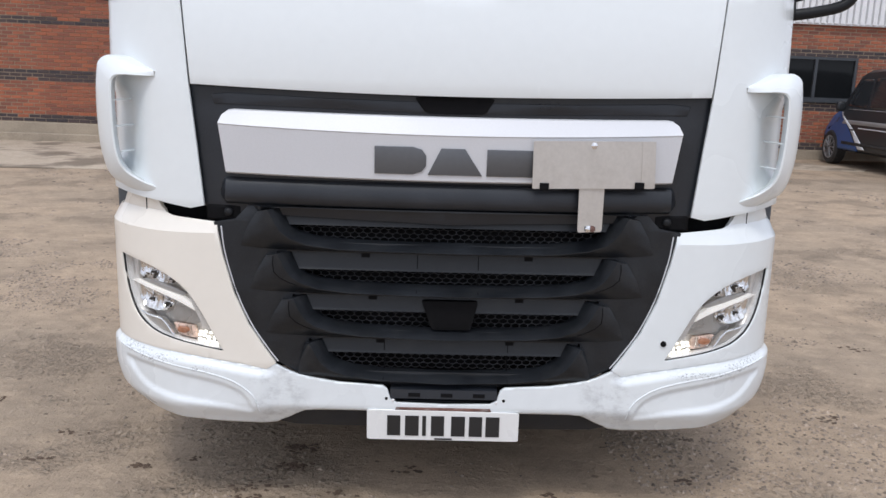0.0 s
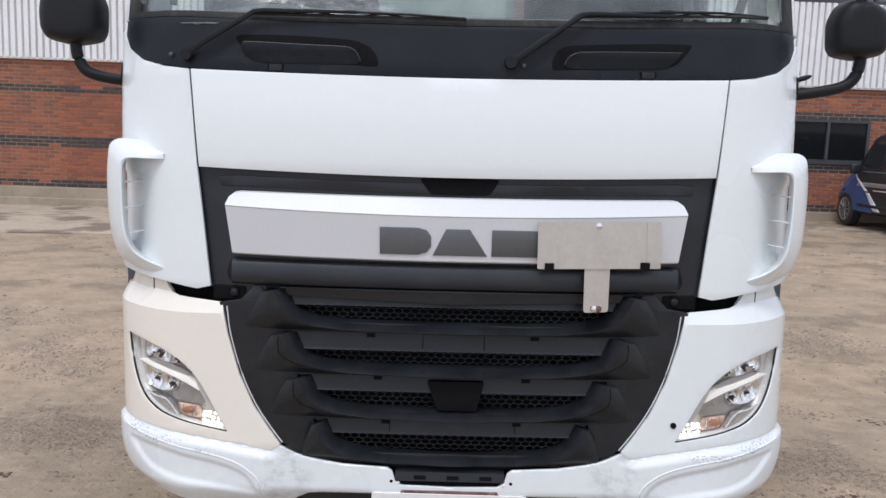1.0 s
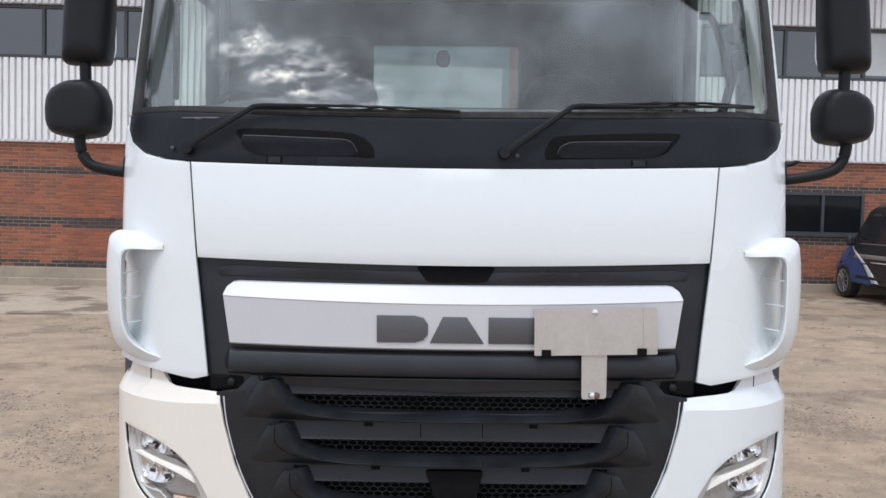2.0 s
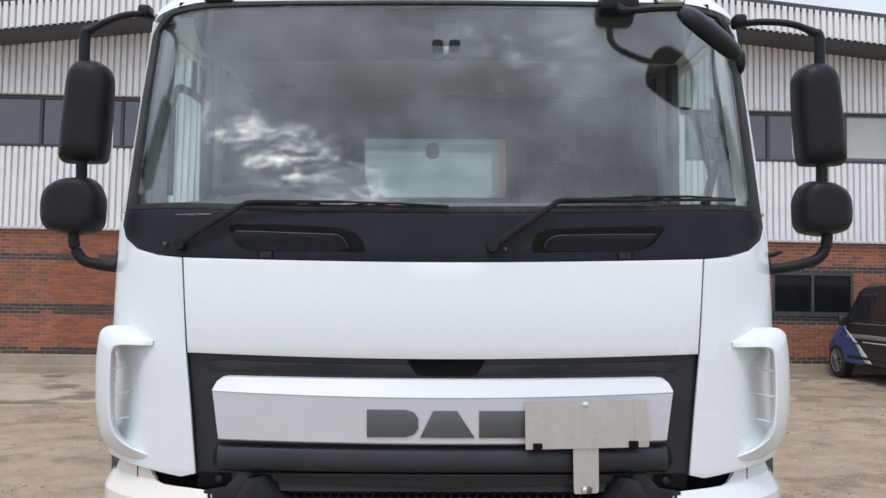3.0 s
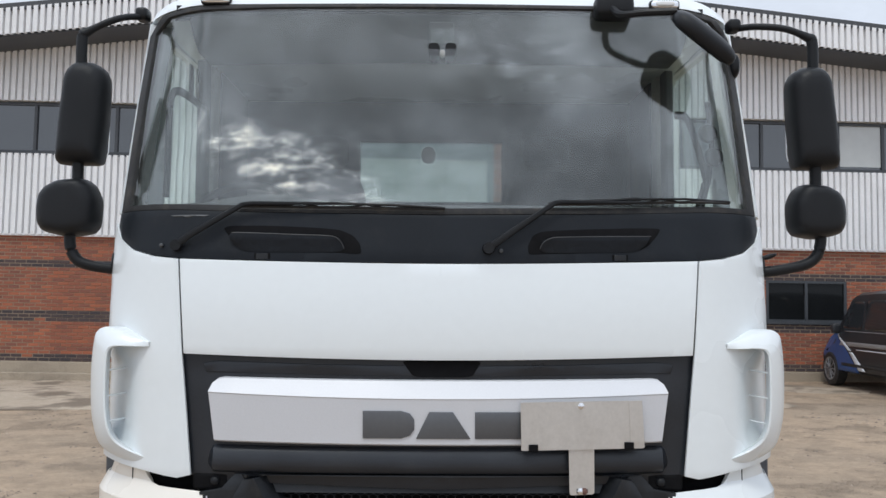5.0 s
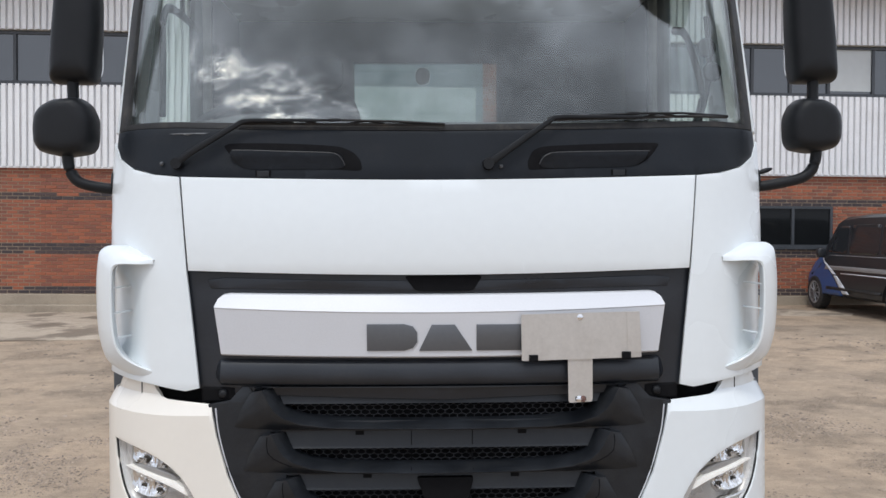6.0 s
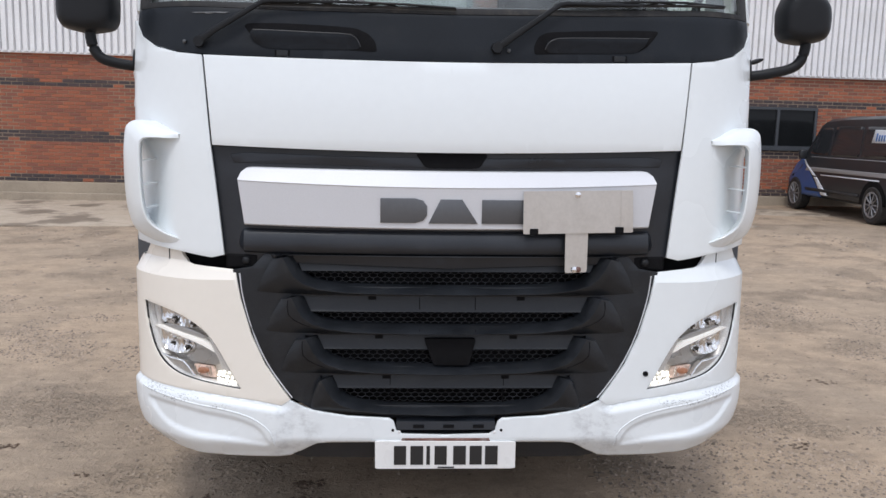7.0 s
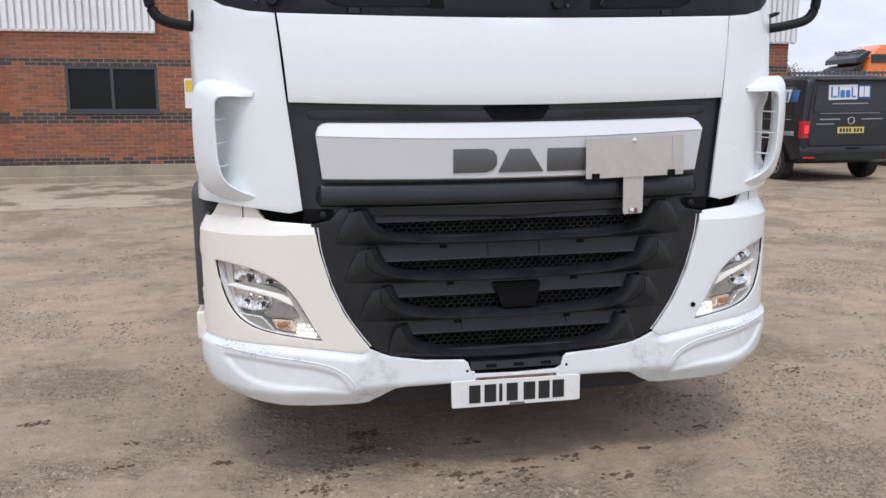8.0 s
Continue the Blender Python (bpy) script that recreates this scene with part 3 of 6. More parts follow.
for sgn in (1, -1):
    out = CORNER_OUT if sgn > 0 else flip(CORNER_OUT)
    well = [(0.97, 1.505), (1.20, 1.505), (1.20, 1.19), (1.09, 1.145), (0.98, 1.135)]
    if sgn < 0:
        well = flip(well)

    def dished(x, z, well=well):
        k = min(1.0, to_edge((x, z), well) / 0.11)
        return -0.03 * k * k * (3 - 2 * k) if inside((x, z), well) else 0.0
    cp = skin("corner_panel", out, WHITE, lorry, off=0.008, bevel=0.004, cut=0.03, relief=dished, label="white corner panel with a scooped air duct")
    # the loop that frames the air duct
    rows = [((0.955, 0.034, 1.506), (0.958, 0.034, 1.522), 0.012), ((1.00, 0.025, 1.506), (1.01, 0.046, 1.540), 0.03), ((1.04, 0.022, 1.507), (1.055, 0.056, 1.558), 0.045), ((1.072, 0.021, 1.505), (1.112, 0.076, 1.570), 0.055), ((1.087, 0.021, 1.494), (1.158, 0.106, 1.553), 0.06),
            ((1.092, 0.020, 1.472), (1.175, 0.122, 1.515), 0.06), ((1.094, 0.020, 1.40), (1.183, 0.127, 1.43), 0.06), ((1.092, 0.021, 1.31), (1.184, 0.136, 1.31), 0.06), ((1.083, 0.022, 1.245), (1.178, 0.146, 1.235), 0.06),
            ((1.062, 0.027, 1.204), (1.150, 0.136, 1.172), 0.055), ((1.02, 0.030, 1.173), (1.08, 0.098, 1.139), 0.045), ((0.97, 0.031, 1.152), (0.99, 0.056, 1.122), 0.03), ((0.912, 0.030, 1.134), (0.912, 0.034, 1.116), 0.012)]
    ins, outs = smooth_path([r[0] for r in rows], 4), smooth_path([r[1] for r in rows], 4)
    deep = [v.x for v in smooth_path([(r[2], 0, 0) for r in rows], 4)]
    rings = []
    for a, b, d in zip(ins, outs, deep):
        run = b - a
        bulge = Vector((0.25, -1.0, 0)).normalized() * min(0.012, run.length * 0.09)
        ring = [a + Vector((0, 0.006, 0)) - run * 0.01, a + run * 0.05 + bulge * 0.15, a + run * 0.3 + bulge * 0.8, a + run * 0.6 + bulge, a + run * 0.85 + bulge * 0.7, b, b + Vector((-0.006, 0.3 * d, 0)), b + Vector((-0.03, 0.8 * d, 0)), a + run * 0.4 + Vector((0, d, 0)), a + run * 0.06 + Vector((0, 0.8 * d, 0))]
        rings.append([Vector((sgn * v.x, v.y, v.z)) for v in ring])
    part("duct_loop", loft(rings), WHITE, cp, "white loop round the air duct", sharp=42)
    for z in (1.43, 1.345, 1.26):
        part("duct_rib", tube([skin_at(sgn * 1.06, z, -0.03), Vector((sgn * 1.10, 0.05, z - 0.003))], 0.0032, 6), WHITE, cp)

COWL = both([(0, 1.948), (0.55, 1.954), (1.06, 1.968), (1.112, 1.968), (1.118, 1.90), (1.092, 1.874), (1.04, 1.836), (0.96, 1.812), (0.872, 1.801), (0.45, 1.790), (0, 1.786)])
cowl = skin("cowl_panel", COWL, COWLING, lorry, off=0.004, bevel=0.004, cut=0.05, label="matt black cowl panel below the windscreen")
for rec, top, bar, xm in (
        ([(-0.723, 1.900), (-0.704, 1.910), (-0.571, 1.910), (-0.418, 1.904), (-0.332, 1.897), (-0.288, 1.878), (-0.264, 1.850), (-0.258, 1.818), (-0.282, 1.815), (-0.339, 1.820), (-0.631, 1.824), (-0.66, 1.832), (-0.684, 1.848), (-0.704, 1.875)],
         [(-0.690, 1.887), (-0.626, 1.886), (-0.493, 1.881), (-0.369, 1.877), (-0.341, 1.870), (-0.325, 1.855), (-0.315, 1.834)], [(-0.330, 1.821), (-0.631, 1.821), (-0.66, 1.828), (-0.684, 1.845), (-0.700, 1.872)], -0.588),
        ([(0.294, 1.844), (0.311, 1.880), (0.344, 1.896), (0.493, 1.903), (0.646, 1.908), (0.746, 1.908), (0.731, 1.883), (0.700, 1.848), (0.661, 1.828), (0.338, 1.818), (0.297, 1.816)],
         [(0.333, 1.836), (0.345, 1.858), (0.368, 1.871), (0.397, 1.876), (0.530, 1.879), (0.705, 1.881)], [(0.690, 1.850), (0.657, 1.826), (0.350, 1.821)], 0.602)):
    # flat near-black sheet paints the shade round the bar
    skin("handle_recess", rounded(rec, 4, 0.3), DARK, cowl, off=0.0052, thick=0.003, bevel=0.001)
    skin("grab_handle", rounded(top + bar, 3, 0.25), COWLING, cowl, off=0.0, thick=0.016, bevel=0.003, cut=0.02, flank_cut=0.02, label="black moulded grab handle", relief=lambda x, z: 0.0065 + 0.016 * soft((z - 1.826) / 0.05))
    # paler tube paints the thin highlight along the bar's top
    part("handle_highlight", tube([skin_at(x, z - 0.002, 0.0225 if z > 1.86 else 0.0215 - (1.86 - z) * 0.25) for x, z in curved(top, 3)], 0.0012, 6), MESH, cowl, "paler line for the highlight on the handle's upper edge")
    part("cowl_clip", boxes((xm - 0.020, xm + 0.020, skin_at(xm, 1.805, 0.010).y, skin_at(xm, 1.805, 0.002).y, 1.797, 1.815)), GRILLE, cowl, bevel=0.001)
    for e in (-0.023, 0.023):
        part("clip_slot", boxes((xm + e - 0.003, xm + e + 0.003, skin_at(xm, 1.805, 0.0055).y, skin_at(xm, 1.805, 0.002).y, 1.797, 1.817)), DARK, cowl, smooth=False)
skin("worn_patch", [(-0.905, 1.9445), (-0.86, 1.946), (-0.80, 1.9465), (-0.772, 1.946), (-0.79, 1.941), (-0.825, 1.9425), (-0.845, 1.937), (-0.865, 1.941), (-0.892, 1.9405)], WORN, cowl, off=0.0055, thick=0.001, bevel=0.0, label="worn grey edge")
for x, z in ((-0.925, 1.843), (0.205, 1.828)):
    part("washer_jet", pillow(*skin_at(x, z, 0.010), 0.014, 0.016, 0.014, 2.2, 12, 8), MIDTRIM, cowl)

# windscreen with its black border, pillars, roof
GL = both([(0, 2.737), (0.6, 2.735), (1.03, 2.722), (1.083, 2.672), (1.085, 2.40), (1.075, 1.990), (0.6, 1.978), (0, 1.972)])
BORDER = both([(0, 2.752), (0.6, 2.750), (1.06, 2.738), (1.118, 2.68), (1.128, 2.40), (1.115, 1.972), (0.6, 1.957), (0, 1.951)])
ws = skin("windscreen", GL, WINDSCREEN, lorry, off=-0.006, thick=0.006, bevel=0.0, cut=0.12, rim=False, label="curved laminated windscreen reflecting grey clouds")
ws.visible_shadow = False
skin("windscreen_seal", BORDER, RUBBER, lorry, off=0.001, thick=0.016, bevel=0.003, holes=[GL], cut=0.12, label="black rubber windscreen seal")
for sgn in (1, -1):
    side = [(1.120, 2.735), (1.20, 2.79), (2.78, 2.79), (2.78, 1.10), (1.47, 1.10), (1.47, 1.94), (1.122, 1.972), (1.132, 2.40)]
    back_by = 0.12 if sgn > 0 else 0.0
    win = rounded([(1.30, 2.735), (1.80 + back_by, 2.755), (1.95 + back_by, 2.40), (2.05 + back_by, 1.985), (1.49, 1.985), (1.37, 2.42)], 4, 0.12)
    if sgn < 0:
        side, win = flip(side), flip(win)
    sd = skin("cab_side", side, WHITE, lorry, off=0.004, thick=0.05, bevel=0.004, holes=[win], cut=0.12, label="white cab side with a door window")
    g = skin("door_window", win, SIDEGLASS, sd, off=-0.022, thick=0.005, bevel=0.0, cut=0.15, rim=False, label="tinted door window")
    g.visible_shadow = False
rings = []
for z, ins in ((2.750, 0.0), (2.792, 0.003), (2.822, 0.016), (2.845, 0.05), (2.860, 0.12), (2.868, 0.30)):
    ring = []
    for i in range(41):
        x = EDGE * math.sin((i / 20 - 1) * math.pi / 2)
        ring.append(skin_at(max(-EDGE, min(EDGE, x)), z, -ins))
    w = ring[-1].x
    ring += [Vector((w, 1.80 - ins, z)), Vector((w * 0.5, 1.84 - ins, z)), Vector((0, 1.84 - ins, z)), Vector((-w * 0.5, 1.84 - ins, z)), Vector((-w, 1.80 - ins, z))]
    rings.append(ring)
part("roof", loft(rings), WHITE, lorry, "white pressed cab roof", sharp=55)
for sgn in (1, -1):
    c = skin_at(sgn * 0.845, 2.766 if sgn < 0 else 2.756, 0.006)
    rl = part("roof_lamp", pillow(c.x, c.y, c.z, 0.112, 0.030, 0.037, 5.0), GASKET, lorry, "clear marker lamp in a chrome bezel")
    part("lamp_bezel", pillow(c.x, c.y - 0.006, c.z, 0.102, 0.030, 0.030, 4.5), CHROME, rl)
    part("lamp_lens", pillow(c.x, c.y - 0.014, c.z, 0.072, 0.026, 0.020, 3.5), PLATE, rl)
part("roof_chip", pillow(-0.225, 0.283, 2.778, 0.028, 0.012, 0.010, 2.4, 10, 6), DARK, lorry)
part("aerial", tube([(-0.97, 0.62, 2.82), (-0.972, 0.64, 3.3)], 0.004, 6), BLACK2, lorry, "thin whip aerial")

# inner cab: walls, dashboard, seats, wheel
part("cab_floor", boxes((-1.06, 1.06, 0.14, 1.78, 0.50, 1.60)), DARK, lorry)
back = bmesh.new()
for r in ((-1.12, 1.12, 1.74, 1.79, 1.60, 2.20), (-1.12, -0.43, 1.74, 1.79, 2.20, 2.53), (0.345, 1.12, 1.74, 1.79, 2.20, 2.53), (-1.12, 1.12, 1.74, 1.79, 2.53, 2.80)):
    box(back, *r)
part("rear_wall", back, DARKTRIM, lorry, "dark trimmed cab rear wall with a window", smooth=False)
rg = part("rear_window", boxes((-0.435, 0.350, 1.762, 1.768, 2.195, 2.535)), REARGLASS, lorry, "small rear cab window", smooth=False)
rg.visible_shadow = False
# oval of unknown kind, set just inside the rear window
part("window_oval", pillow(-0.058, 1.757, 2.458, 0.078, 0.012, 0.095, 2.3, 18, 10), OVAL, rg, "grey oval on the rear window")
part("headliner", loft([[(-w, y, z), (-0.5, y, z + 0.01), (0.5, y, z + 0.01), (w, y, z), (w, y, z + 0.03), (-w, y, z + 0.03)] for y, z, w in ((0.33, 2.735, 0.99), (0.6, 2.765, 1.09), (1.75, 2.77, 1.10))]), DARKTRIM, lorry, "dark cab headliner")
part("header_panel", loft([[(x, y + 0.05 * (x / 0.95) ** 2, z) for x in [-0.95 + 0.1 * i for i in range(20)]] for y, z in ((0.32, 2.735), (0.36, 2.69), (0.44, 2.645), (0.60, 2.64), (0.62, 2.70))], closed=False), MIDTRIM, lorry, "grey moulded header panel above the windscreen", thick=0.012, sharp=60)
GRAB = {-1: [(-1.035, 0.40, 2.05), (-1.035, 0.41, 2.20), (-1.04, 0.43, 2.37), (-1.045, 0.47, 2.453), (-1.05, 0.55, 2.495), (-1.055, 0.725, 2.515), (-1.06, 1.00, 2.52)],
        1: [(0.985, 0.40, 2.02), (1.02, 0.44, 2.10), (1.03, 0.46, 2.16), (1.02, 0.62, 2.40), (1.005, 0.74, 2.455)]}
dash = []
for y, z in ((0.10, 1.945), (0.16, 1.982), (0.26, 2.008), (0.42, 2.018), (0.54, 2.0), (0.60, 1.90), (0.61, 1.60)):
    r = []
    for i in range(33):
        x = -1.02 + 2.04 * i / 32
        hump = 0.05 * math.exp(-((x + 0.66) / 0.26) ** 2) * max(0.0, 1 - ((y - 0.46) / 0.22) ** 2)
        r.append((x, y + 0.05 * (abs(x) / 1.02) ** 3, z + hump))
    dash.append(r)
part("dashboard", loft(dash, closed=False), DASH, lorry, "dark grey dashboard", thick=0.02, sharp=60)
SWX = -0.80
ring = [Vector((SWX + 0.225 * math.cos(a), 0.65 + 0.12 * math.sin(a), 1.965 + 0.185 * math.sin(a))) for a in [2 * math.pi * k / 40 for k in range(41)]]
sw = part("steering_wheel", tube(ring, 0.017, 8), DASH, lorry, "black steering wheel")
part("wheel_hub", pillow(SWX, 0.64, 1.95, 0.17, 0.06, 0.12, 2.6), DASH, sw)
for a in (-0.3, 3.44, -1.57):
    part("wheel_spoke", tube([(SWX, 0.65, 1.95), (SWX + 0.215 * math.cos(a), 0.65 + 0.11 * math.sin(a), 1.965 + 0.18 * math.sin(a))], 0.014, 6), DASH, sw)
for x in (-0.58, 0.55):
    st = part("seat", pillow(x, 1.22, 1.68, 0.48, 0.50, 0.18, 4.0), FABRIC, lorry, "dark fabric seat")
    part("seat_back", pillow(x, 1.46, 2.00, 0.46, 0.16, 0.66, 4.0, taper=0.12), FABRIC, st)
    part("headrest", pillow(x, 1.47, 2.42, 0.24, 0.10, 0.17, 3.6), FABRIC, st)
for sgn, back_by in ((1, 0.12), (-1, 0.0)):
    # left trim gets a darker grey for the shade on that side
    part("pillar_trim", loft([[skin_at(sgn * a, z, o) for a, o in ((1.062, -0.022), (1.10, -0.026), (1.138, -0.030), (1.138, -0.045), (1.10, -0.055), (1.045, -0.04))] for z in (1.97, 2.2, 2.45, 2.70)]), GREYTRIM if sgn > 0 else MIDTRIM, lorry, "moulded pillar trim")
    part("door_handle_bar", tube(smooth_path(GRAB[sgn], 6), 0.017, 10, 0.7), MIDTRIM, lorry, "dark inner grab bar")
    part("door_post", boxes((sgn * 1.06, sgn * 1.10, 0.98 + back_by, 1.075 + back_by, 1.95, 2.78)), MIDTRIM, lorry, "dark post behind the door window", bevel=0.01)
    part("rear_pillar_trim", boxes((sgn * 1.045, sgn * 1.10, 1.078 + back_by, 1.19 + back_by, 1.95, 2.78)), GREYTRIM, lorry, "grey inner pillar", bevel=0.02)
    part("side_lining", boxes((sgn * 1.04, sgn * 1.09, 1.195 + back_by, 1.74, 1.60, 2.78)), DARKTRIM, lorry, "dark side lining", bevel=0.01)
stk = part("window_sticker", boxes((-1.094, -1.090, 0.93, 1.04, 2.555, 2.70)), PLATE, lorry, "pale sticker inside the door window", smooth=False)
part("window_bar", boxes((-1.094, -1.088, 0.84, 0.89, 2.53, 2.69)), MIDTRIM, lorry, "dark bar inside the door window", smooth=False)
part("sticker_field", boxes((-1.0895, -1.086, 0.955, 1.02, 2.64, 2.69)), MIDTRIM, stk, smooth=False)
vent = part("cab_bracket", tube([(0.985, 0.38, 2.0), (1.02, 0.38, 2.13), (1.035, 0.385, 2.25), (1.018, 0.38, 2.42)], 0.011, 8), MIDTRIM, lorry, "bracket holding two round pads")
for x, z in ((1.012, 2.297), (1.034, 2.207)):
    part("round_pad", lathe([(0.004, -0.012), (0.032, -0.012), (0.037, 0.0), (0.032, 0.012), (0.004, 0.012)], 20, "y", (x, 0.36, z)), MIDTRIM, vent)
sn = part("rain_sensor", boxes((-0.040, 0.052, 0.240, 0.270, 2.593, 2.680)), MIDTRIM, lorry, "grey sensor housing behind the glass", bevel=0.006)
for x0, x1 in ((-0.046, -0.001), (0.017, 0.062)):
    part("sensor_cup", prism(rounded([(x0, 2.591), (x1, 2.591), (x1 - (0.012 if x1 > 0 else 0), 2.526), (x0 + (0.012 if x0 < 0 else 0), 2.520)], 4, 0.32), 0.212, 0.25), DARKTRIM, sn)
part("sensor_lens", pillow(0.008, 0.216, 2.552, 0.022, 0.02, 0.030, 2.2, 12, 8), GREYTRIM, sn)

# wipers
for pts, tip in (([(-0.875, 1.842), (-0.655, 1.980)], (0.018, 1.968)), ([(0.163, 1.836), (0.385, 1.990)], (0.985, 2.003))):
    (ax, az), (bx, bz) = pts
    arm = part("wiper", tube([skin_at(ax, az, 0.018), skin_at(ax + 0.05, az + 0.035, 0.036), skin_at(bx, bz, 0.038), skin_at(bx + 0.03, bz + 0.004, 0.036), skin_at(bx + 0.30, bz + 0.004, 0.028)], [0.014, 0.012, 0.0085, 0.007, 0.005], 8, 0.7), BLACK2, lorry, "black windscreen wiper at rest")
    part("wiper_pivot", lathe([(0.004, -0.03), (0.018, -0.03), (0.022, 0.0), (0.022, 0.012)], 14, "y", skin_at(ax, az, 0.0)), BLACK2, arm)
    along = lambda t, o, up=0.0: skin_at(bx - 0.02 + (tip[0] - bx + 0.02) * t, bz - 0.004 + (tip[1] - bz + 0.004) * t + up, o)
    part("wiper_blade", tube([along(t / 6, 0.013) for t in range(7)], 0.0055, 6), RUBBER, arm)
    part("blade_spine", tube([along(0.0, 0.017, 0.004), along(0.25, 0.024, 0.010), along(0.5, 0.027, 0.012), along(0.75, 0.024, 0.010), along(1.0, 0.017, 0.003)], 0.0045, 6), BLACK2, arm)
    for t0 in (0.30, 0.62):
        part("blade_yoke", tube([along(t0 - 0.09, 0.016, 0.003), along(t0, 0.024, 0.009), along(t0 + 0.09, 0.016, 0.003)], 0.0026, 6), BLACK2, arm)
    part("arm_joint", pillow(*along(0.47, 0.028, 0.012), 0.05, 0.012, 0.012, 3.0, 12, 8), BLACK2, arm)

# black upper surround, valance bar
SURROUND = both([(0, 1.470), (0.45, 1.477), (0.865, 1.492), (0.842, 1.28), (0.822, 1.10), (0.76, 1.075), (0, 1.05)])
skin("grille_surround", SURROUND, BLACK, lorry, off=-0.018, bevel=0.003, cut=0.06, label="black plastic surround above the grille")
skin("surround_lip", both([(0, 1.448), (0.40, 1.452), (0.72, 1.462), (0.775, 1.455), (0.765, 1.425), (0.0, 1.41)]), BLACK, lorry, off=-0.0145, thick=0.012, bevel=0.003)
# near-black slab paints the shade inside the slot
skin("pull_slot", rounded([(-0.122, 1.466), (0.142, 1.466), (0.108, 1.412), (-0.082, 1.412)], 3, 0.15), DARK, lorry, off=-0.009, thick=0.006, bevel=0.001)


def sweep_x(profile, half, dip=0.0, n=24, end=0.92, drop=0.0):
    """A bar across the front: profile of (out, z); its ends draw in, its middle dips."""
    rings = []
    for i in range(n + 1):
        t = 2 * i / n - 1
        x = half * math.copysign(1 - (1 - abs(t)) ** 1.4, t)
        k = max(0.0, (abs(t) - end) / (1 - end)) if end < 1 else 0.0
        zc = sum(p[1] for p in profile) / len(profile)
        rings.append([skin_at(x, zc + (z - zc) * (1 - 0.35 * k) - dip * (1 - t * t) - drop * k, o - 0.03 * k) for o, z in profile])
    return loft(rings)


part("valance_bar", sweep_x([(-0.02, 1.194), (-0.006, 1.191), (0.003, 1.178), (0.011, 1.136), (0.006, 1.116), (-0.010, 1.106), (-0.03, 1.104)], 0.752, 0.008), BLACK, lorry, "rounded black bar below the badge panel", sharp=50)

# silver badge panel
rings = []
for i in range(41):
    t = -1 + 2 * i / 40
    t = math.copysign(1 - (1 - abs(t)) ** 1.5, t)
    e = max(0.0, (abs(t) - 0.945) / 0.055)
    dz = -0.012 * (1 - t * t)
    xf, xb = 0.742 * t, 0.742 * t - 0.018 * t * e
    fold, high = 1.366 + dz * 1.6, math.sqrt(max(0.0, 1 - e * e))
    top = fold + 0.004 + (1.409 + dz * 0.7 - fold - 0.004) * high
    rings.append([skin_at(xf, top + 0.003, -0.012), skin_at(xf, top, 0.036 - 0.032 * high), skin_at(xf, fold, 0.036), skin_at(xf, fold - 0.004, 0.0335), skin_at(xb, 1.212 + dz, 0.018), skin_at(xb, 1.207 + dz, 0.010), skin_at(xb, 1.208 + dz, -0.015)])
badge = part("badge_panel", loft(rings), SILVER, lorry, "silver badge panel with a folded upper edge", sharp=14)
for pts in ([(-0.243, 1.308), (-0.120, 1.308), (-0.092, 1.300), (-0.078, 1.280), (-0.078, 1.248), (-0.092, 1.229), (-0.120, 1.220), (-0.243, 1.220)],
            [(-0.072, 1.219), (-0.030, 1.305), (0.046, 1.305), (0.103, 1.219)], [(0.117, 1.305), (0.268, 1.305), (0.268, 1.219), (0.117, 1.219)]):
    skin("maker_mark", pts, LETTER, badge, off=0.0, thick=0.008, bevel=0.0012, cut=0.4, label="plain dark grey badge shape",
         relief=lambda x, z: 0.0225 + 0.018 * (z - 1.20) / 0.145)

# steel plate holder bolted over the badge panel
hold = part("plate_holder", prism(rounded([(0.262, 1.338), (0.650, 1.346), (0.657, 1.196), (0.264, 1.186)], 3, 0.02), -0.052, -0.047), STEEL, lorry, "bare steel marker board holder")
part("holder_stem", prism(rounded([(0.416, 1.20), (0.497, 1.20), (0.497, 1.050), (0.418, 1.046)], 3, 0.08), -0.046, -0.041), STEEL, hold)
for x in (0.302, 0.607):
    part("holder_clip", boxes((x - 0.015, x + 0.015, -0.058, -0.046, 1.184 + (x - 0.3) * 0.03, 1.206 + (x - 0.3) * 0.03)), DARK, hold, bevel=0.002)
for x, z, m in ((0.455, 1.328, CHROME), (0.452, 1.060, CHROME), (0.464, 1.060, RUST)):
    part("holder_bolt", lathe([(0.001, -0.060), (0.006, -0.059), (0.007, -0.054), (0.011, -0.053), (0.011, -0.046)], 6, "y", (x, 0, z)), m, hold, smooth=False)
part("bolt_slot", boxes((0.440, 0.476, -0.0475, -0.0455, 1.053, 1.067)), LETTER, hold, bevel=0.003)
part("holder_fold", prism([(0.608, 1.345), (0.650, 1.346), (0.656, 1.212), (0.612, 1.211)], -0.0545, -0.0521), STEEL, hold, smooth=False)

# grille
ROWS4 = [(1.098, 1.039, 0.985, 0.950, 0.585, 0.545, 0.500), (0.946, 0.889, 0.834, 0.804, 0.556, 0.523, 0.475), (0.801, 0.749, 0.687, 0.654, 0.505, 0.468, 0.420), (0.649, 0.601, 0.540, 0.500, 0.450, 0.412, 0.365)]
FRAME = both([(0, 1.092), (0.66, 1.098), (0.70, 1.055), (0.772, 1.042), (0.742, 0.925), (0.702, 0.818), (0.652, 0.704), (0.604, 0.625), (0.565, 0.568), (0.495, 0.525), (0.36, 0.500), (0.19, 0.486), (0, 0.484)])
holes = []
